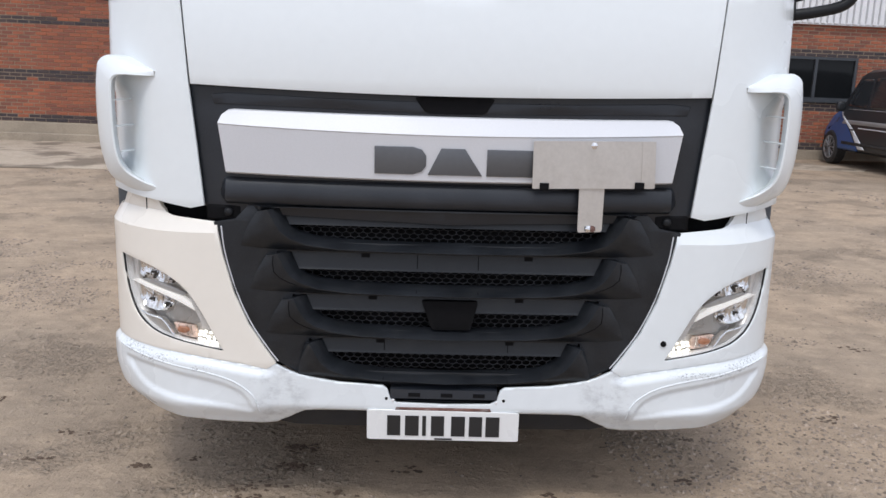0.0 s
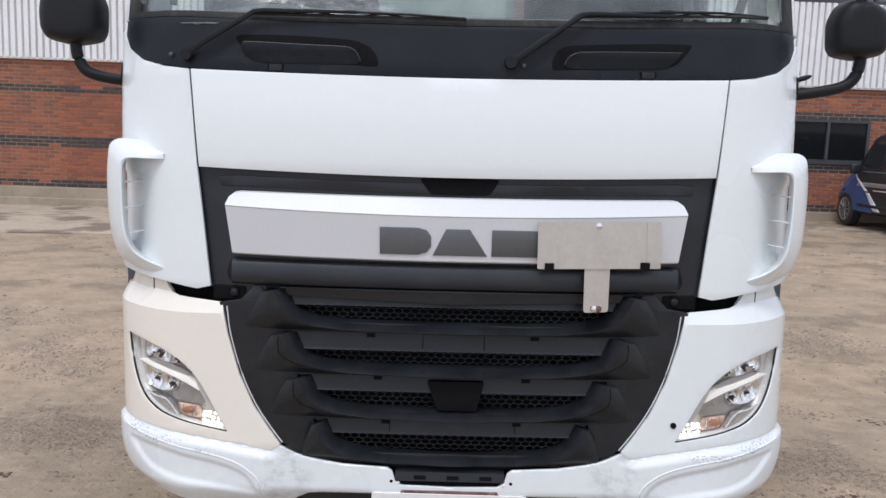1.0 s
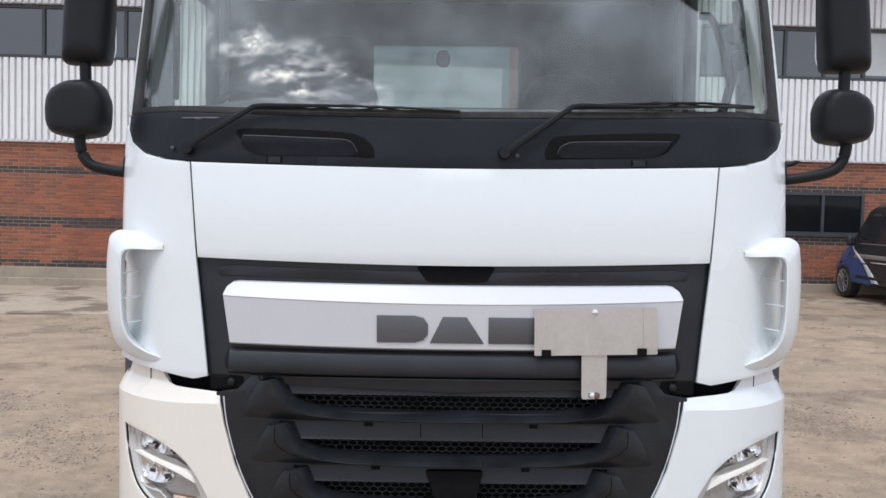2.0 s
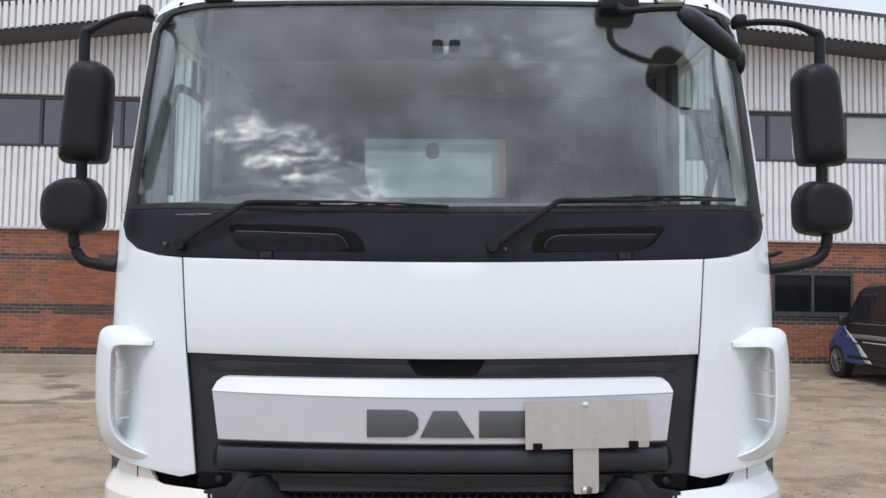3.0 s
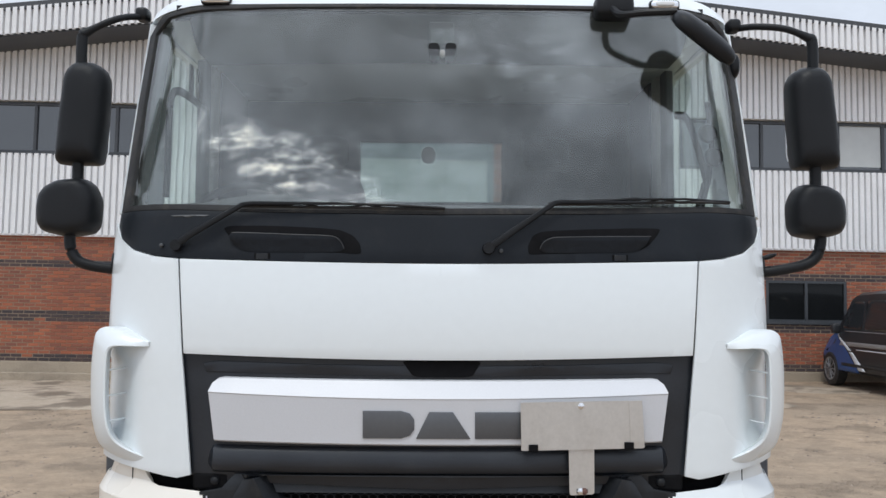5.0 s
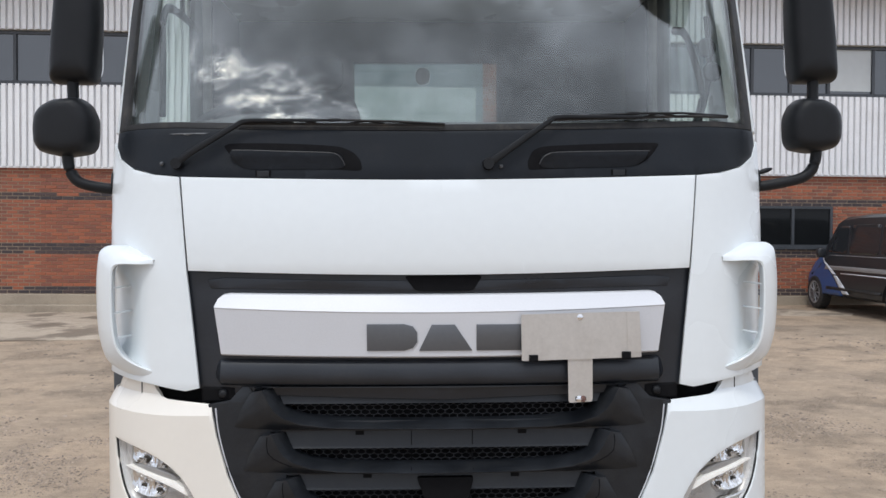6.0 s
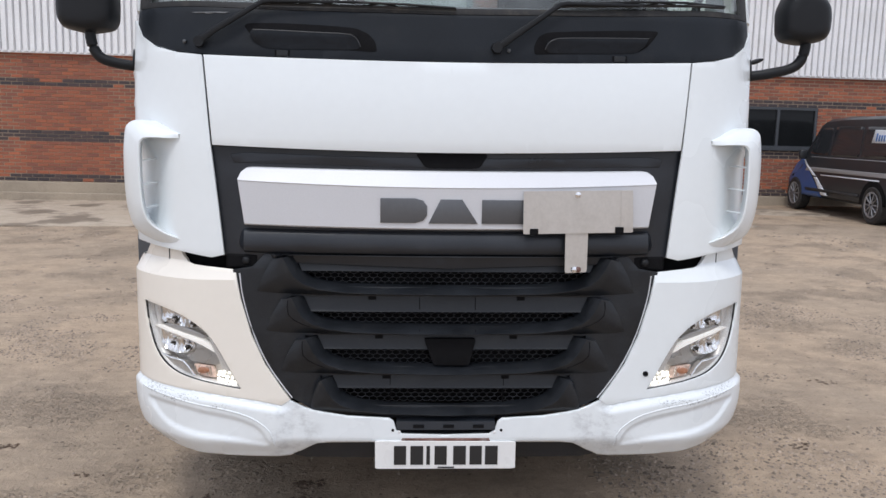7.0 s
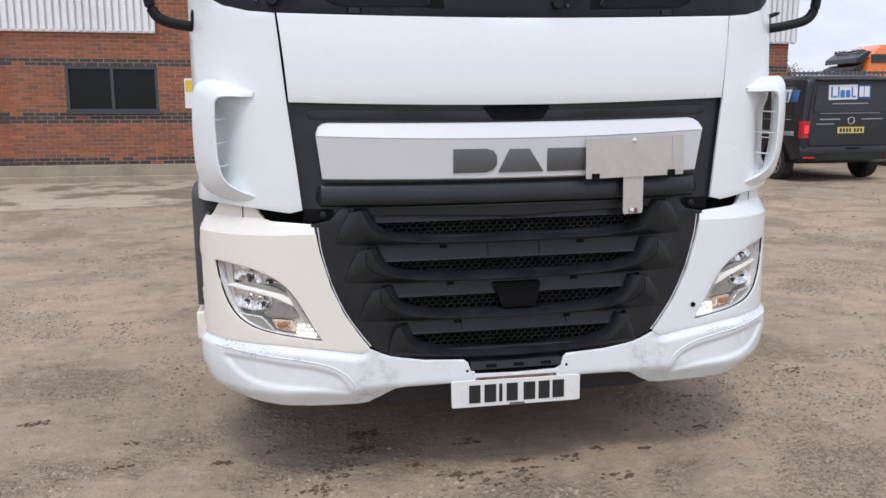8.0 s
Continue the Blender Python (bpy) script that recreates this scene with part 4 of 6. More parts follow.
for zt, zm, zb, zl, w0, w1, w2 in ROWS4:
    holes.append(both([(0, zt), (w0 + 0.012, zt), (w0 + 0.012, zm), (w1 + 0.02, zb - 0.004), (0, zb - 0.006)]))
grille = skin("grille_frame", FRAME, GRILLE, lorry, off=-0.026, thick=0.03, bevel=0.004, holes=holes, cut=0.08, label="black slatted radiator grille",
              relief=lambda x, z: 0.029 * max(0.0, min(1.0, (abs(x) - 0.36 - 0.28 * (z - 0.5)) / 0.22)))
# near-black sheet in place of the shade behind the mesh
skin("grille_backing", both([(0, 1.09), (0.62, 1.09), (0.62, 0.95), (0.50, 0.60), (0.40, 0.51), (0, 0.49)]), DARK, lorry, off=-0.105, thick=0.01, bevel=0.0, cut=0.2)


def honeycomb(z0, z1, w_top, w_bot, off, cw=0.0285, ch=0.0195, wall=0.0010):
    bm = bmesh.new()
    rows = int((z1 - z0) / (ch * 0.78)) + 1
    for r in range(rows):
        zc = z1 - ch * 0.25 - r * ch * 0.78
        w = w_bot + (w_top - w_bot) * max(0.0, min(1.0, (zc - z0) / (z1 - z0)))
        n = int(w / cw) + 1
        for k in range(-n, n + 1):
            xc = (k + 0.5 * (r % 2)) * cw
            if abs(xc) > w or not z0 - 0.004 < zc < z1 + 0.004:
                continue
            hexa = [(-0.5, -0.22), (-0.5, 0.22), (-0.2, 0.5), (0.2, 0.5), (0.5, 0.22), (0.5, -0.22), (0.2, -0.5), (-0.2, -0.5)]
            o = [bm.verts.new(skin_at(xc + a * cw, zc + b * ch, off)) for a, b in hexa]
            f, g = (cw - 2 * wall) / cw, (ch - 2 * wall) / ch
            q = [bm.verts.new(skin_at(xc + a * cw * f, zc + b * ch * g, off + 0.001)) for a, b in hexa]
            d = [bm.verts.new(skin_at(xc + a * cw * f, zc + b * ch * g, off - 0.006)) for a, b in hexa]
            for i in range(8):
                j = (i + 1) % 8
                bm.faces.new((o[i], o[j], q[j], q[i]))
                bm.faces.new((q[i], q[j], d[j], d[i]))
    return bm


# a slat's crease, upper and lower edge, as steps from the opening's half width and the slat's foot; the last three turn up beside the opening
CREASE_X = (-0.36, -0.224, -0.120, -0.064, -0.036, -0.018, -0.004, 0.006)
CREASE_Z = (0.010, 0.013, 0.026, 0.045, 0.068, 0.095, 0.125, 0.142)
UPPER_X = (-0.36, -0.230, -0.135, -0.086, -0.066, -0.054, -0.042, -0.034)
UPPER_Z = (0.034, 0.038, 0.048, 0.064, 0.082, 0.104, 0.128, 0.143)
LOWER_X = (-0.36, -0.224, -0.110, -0.030, 0.040, 0.100, 0.080, 0.045)
LOWER_Z = (0.0, 0.0, 0.0, 0.003, 0.008, 0.018, 0.072, 0.132)


def slat_section(k, st, sgn):
    """The slat's section at a step from its middle: rear edge, upper face, crease, foot, rear foot."""
    zt, zm, zb, zl, w0, w1, w2 = ROWS4[k]
    def at(xs, zs, grow=1.0):
        i = min(int(st), 6)
        f = st - i
        x = xs[i] + (xs[i + 1] - xs[i]) * f
        return (w0 + (x * grow if x > 0 else x)), zl + zs[i] + (zs[i + 1] - zs[i]) * f
    grow = 1.0 if k < 3 else 0.5
    turn = soft((st - 2.0) / 3.5)
    (ux, uz), (cx, cz), (lx, lz) = at(UPPER_X, UPPER_Z), at(CREASE_X, CREASE_Z), at(LOWER_X, LOWER_Z, grow)
    pts = [(ux, uz, -0.060), (ux * 0.8 + cx * 0.2, uz * 0.8 + cz * 0.2, -0.034 + 0.016 * turn), (ux * 0.35 + cx * 0.65, uz * 0.35 + cz * 0.65, -0.006 + 0.012 * turn), (cx, cz, 0.010 + 0.015 * turn),
           (cx * 0.9 + lx * 0.1, cz * 0.9 + lz * 0.1, 0.010 + 0.016 * turn), (cx * 0.5 + lx * 0.5, cz * 0.5 + lz * 0.5, 0.0 + 0.018 * turn), (lx, lz, -0.022 + 0.026 * turn), (lx, lz, -0.052)]
    return [skin_at(sgn * x, z, o) for x, z, o in pts]


for k, (zt, zm, zb, zl, w0, w1, w2) in enumerate(ROWS4):
    part("grille_mesh", honeycomb(zb, zm - 0.003, w0 - 0.004, w1, -0.062), MESH, grille, "black honeycomb mesh", smooth=False)
    slab = [[skin_at(x, z, o) for o, z in ((-0.041, zt + 0.006), (-0.034, zm + 0.006), (-0.032, zm + 0.001), (-0.030, zm - 0.003), (-0.075, zm - 0.003))] for x in [(-w0 - 0.008) + (2 * w0 + 0.016) * i / 16 for i in range(17)]]
    sl = part("grille_louvre", loft(slab), GRILLE, grille, "slanted black louvre", sharp=25)
    steps = [i / 4 for i in range(29)]
    rings = [slat_section(k, st, -1) for st in steps[::-1]]
    for i in range(1, 8):
        f = i / 8
        rings.append([a + (b - a) * f - Vector((0, 0.010 * math.sin(math.pi * f), 0)) for a, b in zip(slat_section(k, 0.0, -1), slat_section(k, 0.0, 1))])
    rings += [slat_section(k, st, 1) for st in steps]
    sd = part("grille_slat", loft(rings), GRILLE, grille, "black grille slat with flared ends", sharp=34)
    if k in (1, 2):
        for sgn in (1, -1):
            seam = []
            for st in (2.9, 3.6, 4.4, 5.2, 6.0, 6.8):
                sec = slat_section(k, st, sgn)
                seam.append(sec[4] + (sec[5] - sec[4]) * 0.45 - Vector((0, 0.0006, 0)))
            part("slat_seam", tube(seam, 0.0016, 5), DARK, sd)
    for i in range(6):
        xn = -w0 * 0.82 + 2 * w0 * 0.82 * i / 5
        if k == 0 or i in (1, 4):
            # near-black boxes paint the notches' shade
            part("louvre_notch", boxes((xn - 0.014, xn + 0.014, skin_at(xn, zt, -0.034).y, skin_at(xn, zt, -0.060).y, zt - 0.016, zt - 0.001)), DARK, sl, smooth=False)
for k, xs in ((1, (-0.100, 0.105)), (3, (-0.207, 0.216))):
    zt, zm, zb, zl = ROWS4[k][:4]
    for x in xs:
        part("grille_divider", boxes((x - 0.002, x + 0.002, skin_at(x, zm, -0.050).y, 0.07, zb - 0.01, zm)), DARK, grille, smooth=False)
        part("slat_seam", tube([skin_at(x, zl + 0.034, -0.058), skin_at(x, zl + 0.018, 0.001), skin_at(x, zl + 0.009, 0.0125), skin_at(x, zl, -0.021)], 0.0016, 5), DARK, grille)
        part("louvre_seam", tube([skin_at(x, zt + 0.005, -0.0405), skin_at(x, zm + 0.006, -0.0335)], 0.0015, 5), DARK, grille)
skin("radar_cover", rounded([(-0.083, 0.790), (0.108, 0.790), (0.084, 0.690), (-0.046, 0.690)], 3, 0.08), DARK, grille, off=-0.014, thick=0.03, bevel=0.002, label="blank black radar cover")
part("lower_step", sweep_x([(-0.03, 0.492), (0.012, 0.485), (0.016, 0.455), (-0.02, 0.440), (-0.05, 0.445)], 0.182, 0.0, 12, 1.0), BLACK, lorry, "black lower step in the bumper notch")
for x in (-0.10, 0.01, 0.12):
    part("step_slot", boxes((x - 0.02, x + 0.02, skin_at(x, 0.47, 0.018).y, skin_at(x, 0.47, 0.0).y, 0.462, 0.474)), DARK, lorry)

# tow housings either side above the grille
for sgn in (1, -1):
    part("hinge_housing", boxes((sgn * 0.68, sgn * 0.80, 0.02, 0.10, 1.045, 1.10)), DARK, lorry, bevel=0.01)
    part("hinge_bolt", pillow(sgn * 0.725, 0.018, 1.075, 0.03, 0.03, 0.03, 2.5, 12, 8), BLACK2, lorry)
    part("gap_filler", boxes((sgn * 0.78, sgn * 1.02, 0.09, 0.25, 1.03, 1.12)), DARK, lorry)

# headlamp panels, headlamps
PANEL = [(0.762, 1.042), (0.841, 1.050), (0.914, 1.057), (0.942, 1.066), (0.959, 1.083), (0.975, 1.115), (1.00, 1.13), (1.09, 1.13), (1.115, 1.085), (1.13, 1.062), (1.30, 1.055), (1.30, 0.60), (1.20, 0.596), (1.136, 0.596), (1.076, 0.597), (0.993, 0.598), (0.893, 0.593), (0.799, 0.578), (0.683, 0.561), (0.602, 0.545), (0.570, 0.566), (0.606, 0.615), (0.660, 0.698), (0.707, 0.805), (0.743, 0.936)]
LAMP = [(v.x, v.z) for v in smooth_path([(x, 0, z) for x, z in ((1.100, 0.902), (1.057, 0.898), (1.001, 0.888), (0.950, 0.871), (0.903, 0.844), (0.867, 0.811), (0.835, 0.765), (0.804, 0.709), (0.774, 0.651), (0.746, 0.603))], 2)] + [(v.x, v.z) for v in smooth_path([(x, 0, z) for x, z in ((0.756, 0.604), (0.817, 0.615), (0.882, 0.629), (0.950, 0.645), (0.990, 0.660), (1.028, 0.686), (1.055, 0.722), (1.076, 0.773), (1.092, 0.838))], 2)]
for sgn, paint in ((-1, CREAM), (1, WHITE)):
    f = flip if sgn < 0 else (lambda p: p)
    pl = skin("lamp_panel", f(PANEL), paint, lorry, off=0.010, thick=0.014, bevel=0.002, holes=[f(LAMP)], cut=0.0308, label="cream repainted headlamp panel" if sgn < 0 else "white headlamp panel",
              sharp=16.0, relief=lambda x, z: 0.006 - 0.032 * max(0.0, min(1.0, (z - 1.007) / 0.0616)))
    part("panel_edge", tube([skin_at(sgn * (x - 0.0075), z, 0.002) for x, z in curved([(0.755, 1.030), (0.743, 0.936), (0.707, 0.805), (0.660, 0.698), (0.606, 0.615), (0.572, 0.570)], 4)], 0.0026, 8), SILVER, pl, "pale return edge of the panel")
    hl = skin("headlamp", f(LAMP), LAMPGREY, lorry, off=-0.050, thick=0.01, bevel=0.0, cut=0.05, label="lit headlamp with a clear lens")
    small = [(0.93 + (x - 0.93) * 0.995, 0.75 + (z - 0.75) * 0.995) for x, z in LAMP]
    n = len(LAMP)
    bm = bmesh.new()
    ro = [bm.verts.new(skin_at(sgn * x, z, 0.004)) for x, z in small]
    ri = [bm.verts.new(skin_at(sgn * x, z, -0.052)) for x, z in small]
    for i in range(n):
        bm.faces.new((ro[i], ro[(i + 1) % n], ri[(i + 1) % n], ri[i]))
    part("lamp_wall", bm, LAMPGREY, hl, thick=0.003)
    lens = skin("lamp_lens", f(small), LENS, hl, off=0.006, thick=0.003, bevel=0.0, cut=0.05, rim=False, label="clear headlamp lens")
    lens.visible_shadow = False
    part("lamp_gasket", tube([skin_at(sgn * x, z, 0.008) for x, z in LAMP + LAMP[:1]], 0.0036, 6), GASKET, hl, "black rubber gasket round the lens")
    blade = [(1.083, 0.803), (1.056, 0.813), (0.985, 0.801), (0.930, 0.791), (0.887, 0.780), (0.858, 0.762), (0.847, 0.735), (0.888, 0.757), (0.930, 0.774), (0.986, 0.789), (1.060, 0.801)]
    skin("light_blade", f(blade), LIGHTGUIDE, hl, off=-0.006, thick=0.02, bevel=0.003, cut=0.04, label="white light blade")
    skin("blade_shelf", f([(1.052, 0.815), (1.020, 0.822), (0.965, 0.818), (0.910, 0.806), (0.876, 0.789), (0.888, 0.782), (0.985, 0.803)]), LAMPSHELF, hl, off=-0.012, thick=0.02, bevel=0.002, cut=0.04)
    skin("lamp_bezel", f([(1.094, 0.893), (1.064, 0.889), (1.064, 0.83), (1.062, 0.745), (1.074, 0.79)]), LAMPGREY, hl, off=-0.016, thick=0.03, bevel=0.004, cut=0.05)
    skin("lamp_shelf", f([(0.926, 0.765), (0.888, 0.753), (0.850, 0.728), (0.828, 0.690), (0.845, 0.683), (0.940, 0.690), (0.965, 0.706), (0.932, 0.730)]), LAMPSHELF, hl, off=-0.024, thick=0.02, bevel=0.004, cut=0.05)
    # two fluted bowls: (outer x, inner x), then upper and lower edge as (x, z)
    for (x0, x1), upper, lower, flutes in (((1.060, 0.893), ((0.893, 0.838), (0.925, 0.852), (0.960, 0.868), (1.001, 0.880), (1.060, 0.890)), ((0.893, 0.826), (0.95, 0.818), (1.0, 0.820), (1.060, 0.826)), 11),
                                           ((1.062, 0.930), ((0.930, 0.768), (0.985, 0.784), (1.062, 0.796)), ((0.930, 0.742), (0.945, 0.727), (0.972, 0.717), (1.010, 0.714), (1.045, 0.720), (1.062, 0.742)), 9)):
        bw = bmesh.new()
        nx, nz = flutes * 4, 10
        grid = []
        for gz in range(nz + 1):
            row = []
            for gx in range(nx + 1):
                u, v = gx / nx, gz / nz
                px = x1 + (x0 - x1) * u
                half = (u * 2) % 1.0 * 2 - 1 if u < 1 else 1.0            # two bowls side by side
                lobe = 0.026 * (1 - 0.8 * half ** 2) * (1 - (2 * v - 1) ** 2) + 0.006 * abs(math.sin(gx * math.pi / 4 + 0.5 * math.sin(v * 5 + gx * 0.7)))
                row.append(bw.verts.new(skin_at(sgn * px, ease(px, lower) + (ease(px, upper) - ease(px, lower)) * v, -0.016 - lobe)))
            grid.append(row)
        for a, b in zip(grid, grid[1:]):
            for k in range(nx):
                bw.faces.new((a[k], a[k + 1], b[k + 1], b[k]))
        bw = part("reflector", bw, BRIGHTCHROME, hl, "faceted chrome reflector bowl", smooth=False, thick=0.002)
        for u in (0.27, 0.73):
            px = x1 + (x0 - x1) * u
            zc = (ease(px, lower) + ease(px, upper)) / 2
            q = skin_at(sgn * px, zc, -0.030)
            part("bulb_shield", pillow(q.x, q.y, q.z + 0.006, 0.016, 0.026, 0.012, 2.6, 10, 6), CHROME, bw)
            # black bits set in as sockets, added for dark contrast in the chrome
            part("bulb_socket", pillow(q.x, q.y + 0.004, q.z - 0.008, 0.020, 0.020, 0.009, 2.6, 10, 6), GASKET, bw)
    skin("indicator", f(rounded([(0.938, 0.684), (0.852, 0.678), (0.842, 0.634), (0.915, 0.642)], 2, 0.15)), AMBER, hl, off=-0.022, thick=0.02, bevel=0.004, cut=0.05, label="pale amber indicator")
    q = skin_at(sgn * 0.893, 0.664, -0.014)
    part("indicator_bulb", pillow(q.x, q.y, q.z, 0.042, 0.014, 0.024, 2.2, 14, 8), AMBERBULB, hl)
    for px in (0.862, 0.878, 0.908, 0.922):
        part("indicator_rib", tube([skin_at(sgn * px, 0.644, -0.018), skin_at(sgn * (px + 0.004), 0.679, -0.018)], 0.0020, 5), BRIGHTCHROME, hl)
    skin("lamp_cover", f(rounded([(1.058, 0.703), (1.009, 0.696), (0.962, 0.692), (0.942, 0.672), (0.922, 0.646), (0.952, 0.652), (1.012, 0.678)], 2, 0.15)), STEEL, hl, off=-0.006, thick=0.02, bevel=0.005, cut=0.05)
    band = [(0.872, 0.800), (0.852, 0.780), (0.832, 0.748), (0.808, 0.703), (0.784, 0.660), (0.818, 0.668), (0.832, 0.706), (0.856, 0.752)]
    skin("lamp_band", f(band), LAMPGREY, hl, off=-0.010, thick=0.02, bevel=0.003, cut=0.05)
    part("cover_trim", tube([skin_at(sgn * x, z, -0.002) for x, z in ((1.066, 0.728), (1.059, 0.709), (1.009, 0.700), (0.962, 0.696), (0.942, 0.676), (0.920, 0.645))], 0.0034, 6), BRIGHTCHROME, hl, "bright trim line")
    jog = random.Random(7)
    for px, pz in ((0.830, 0.662), (0.813, 0.661), (0.797, 0.658), (0.834, 0.648), (0.817, 0.646), (0.800, 0.643), (0.785, 0.641), (0.835, 0.634), (0.819, 0.632), (0.802, 0.629), (0.787, 0.626), (0.772, 0.622), (0.829, 0.622), (0.811, 0.618), (0.793, 0.614), (0.776, 0.611)):
        q = skin_at(sgn * (px + jog.uniform(-0.003, 0.003)), pz + jog.uniform(-0.002, 0.002), -0.012)
        part("led", pillow(q.x, q.y, q.z, jog.uniform(0.012, 0.018), 0.009, jog.uniform(0.010, 0.015), 2.1, 8, 5), DRL, hl, "lit daytime running light")
    if sgn > 0:
        q = skin_at(0.739, 0.664, 0.018)
        part("tow_eye_plug", lathe([(0.002, -0.004), (0.0095, -0.003), (0.0105, 0.004)], 14, "y", q), DARK, pl)

# bumper
TOP = [(0.16, 0.438), (0.182, 0.452), (0.192, 0.485), (0.208, 0.497)] + curved([(0.36, 0.505), (0.49, 0.527), (0.575, 0.564)], 3) + curved([(0.604, 0.544), (0.683, 0.560), (0.799, 0.577), (0.893, 0.592), (0.993, 0.597), (1.076, 0.596), (1.20, 0.595), (1.42, 0.59)], 3)
BOT = [(1.42, 0.43), (1.30, 0.408)] + curved([(1.20, 0.388), (1.10, 0.373), (1.04, 0.365), (0.95, 0.356), (0.84, 0.347), (0.74, 0.340), (0.577, 0.338)], 3) + curved([(0.53, 0.362), (0.485, 0.392), (0.44, 0.402), (0.25, 0.405)], 2)
INSET = curved([(0.640, 0.391), (0.652, 0.433), (0.688, 0.473), (0.753, 0.502), (0.852, 0.524), (0.95, 0.543), (1.035, 0.549), (1.078, 0.545)], 3) + curved([(1.082, 0.530), (1.058, 0.500), (1.034, 0.473), (1.0, 0.450), (0.942, 0.434), (0.855, 0.421), (0.74, 0.404), (0.665, 0.391)], 3)


def bumper_shape(x, z):
    a = abs(x)
    o = 0.014
    if a > 0.56:
        top = ease(a, [(0.5, 0.55), (0.604, 0.544), (0.799, 0.577), (0.893, 0.592), (0.993, 0.597), (1.5, 0.595)])
        o += 0.018 * soft((top - z) / 0.03) * min(1.0, (a - 0.56) / 0.06)
    o -= 0.024 * soft((0.415 - z) / 0.08)
    o -= 0.040 * max(0.0, min(1.0, (0.53 - z) / 0.16)) ** 2 * soft((a - 0.86) / 0.30)
    if 0.62 < a < 1.10 and 0.38 < z < 0.56 and inside((a, z), INSET):
        o -= 0.0090 * soft(to_edge((a, z), INSET) / 0.017)         # pressed field
    return o


bumper = skin("bumper", both([(0.0, 0.434)] + TOP + BOT + [(0.0, 0.405)]), SCUFFED, lorry, off=0.0, thick=0.014, bevel=0.0, cut=0.008, flank_cut=0.008, relief=bumper_shape, label="scuffed white steel bumper with a pressed field at each side", sharp=50)
CREASE = [(1.10, 0.572), (1.02, 0.567), (0.92, 0.553), (0.833, 0.537), (0.746, 0.515), (0.689, 0.489), (0.642, 0.447), (0.626, 0.392)]
for sgn in (1, -1):
    part("bumper_crease", tube([skin_at(sgn * x, z, bumper_shape(x, z) - 0.0002) for x, z in curved(CREASE, 5)], 0.0032, 8), SCUFFED, bumper, "pressed crease above the inset")
skin("lower_valance", both([(0, 0.43), (0.57, 0.43), (0.61, 0.34), (0.52, 0.318), (0, 0.316)]), BLACK, lorry, off=-0.03, thick=0.02, bevel=0.006, label="black valance below the bumper")
for x, z in ((-0.195, 0.452), (0.205, 0.452), (-0.172, 0.446), (0.18, 0.444)):
    part("bumper_bolt", pillow(*skin_at(x, z, 0.012), 0.012, 0.01, 0.012, 2.2, 10, 6), DARK if abs(x) > 0.19 else PLATE, bumper)
skin("rust_stain", both([(0, 0.4225), (0.16, 0.4225), (0.165, 0.409), (0, 0.409)]), RUST, bumper, off=0.0165, thick=0.002, bevel=0.0, cut=0.05, label="rusty dirt along the bumper's lower lip")
part("plate_tab", boxes((-0.03, 0.02, -0.022, -0.012, 0.405, 0.424)), WHITE, bumper, bevel=0.003)
# number plate: its characters are plain bars
np_ = part("number_plate", prism(rounded([(-0.26, 0.413), (0.26, 0.410), (0.26, 0.305), (-0.26, 0.305)], 4, 0.045), -0.034, -0.026), PLATE, lorry, "white front number plate", bevel=0.002)
for k, (x, w) in enumerate(((-0.168, 0.045), (-0.106, 0.047), (-0.064, 0.013), (-0.018, 0.045), (0.052, 0.047), (0.112, 0.045), (0.170, 0.047))):
    part("plate_bar", boxes((x - w / 2, x + w / 2, -0.0365, -0.033, 0.322, 0.394)), INK, np_, smooth=False)
part("plate_bar", boxes((-0.028, 0.032, -0.0365, -0.033, 0.3085, 0.3135)), INK, np_, smooth=False)

# mirrors
MAIN = [(-0.076, 0.137), (-0.058, 0.167), (-0.026, 0.188), (0.044, 0.188), (0.085, 0.167), (0.106, 0.126), (0.102, -0.024), (0.089, -0.173), (0.071, -0.188), (-0.090, -0.186), (-0.106, -0.171), (-0.092, -0.002)]
WIDE = [(-0.119, -0.002), (-0.113, 0.041), (-0.090, 0.071), (-0.036, 0.096), (0.060, 0.101), (0.095, 0.075), (0.119, 0.025), (0.114, -0.061), (0.092, -0.088), (0.001, -0.101), (-0.095, -0.082), (-0.116, -0.050)]


def shell(pts, cx, cz, side):
    """A mirror housing: its outline drawn forward and rounded over to a blunt ridge."""
    out = rounded([(x * side, z) for x, z in pts], 3, 0.3)
    rings = []
    for y, s, lean in [(0.298, 0.955, 0), (0.292, 0.985, 0)] + [(0.272 - 0.088 * math.sin(k * 0.17), math.cos(k * 0.17) ** 0.42, 0.006 * math.sin(k * 0.17)) for k in range(10)]:
        rings.append([(cx + x * 0.87 * s + lean * side, y, cz + z * (1 - (1 - s) * 0.55)) for x, z in out])
    return loft(rings)


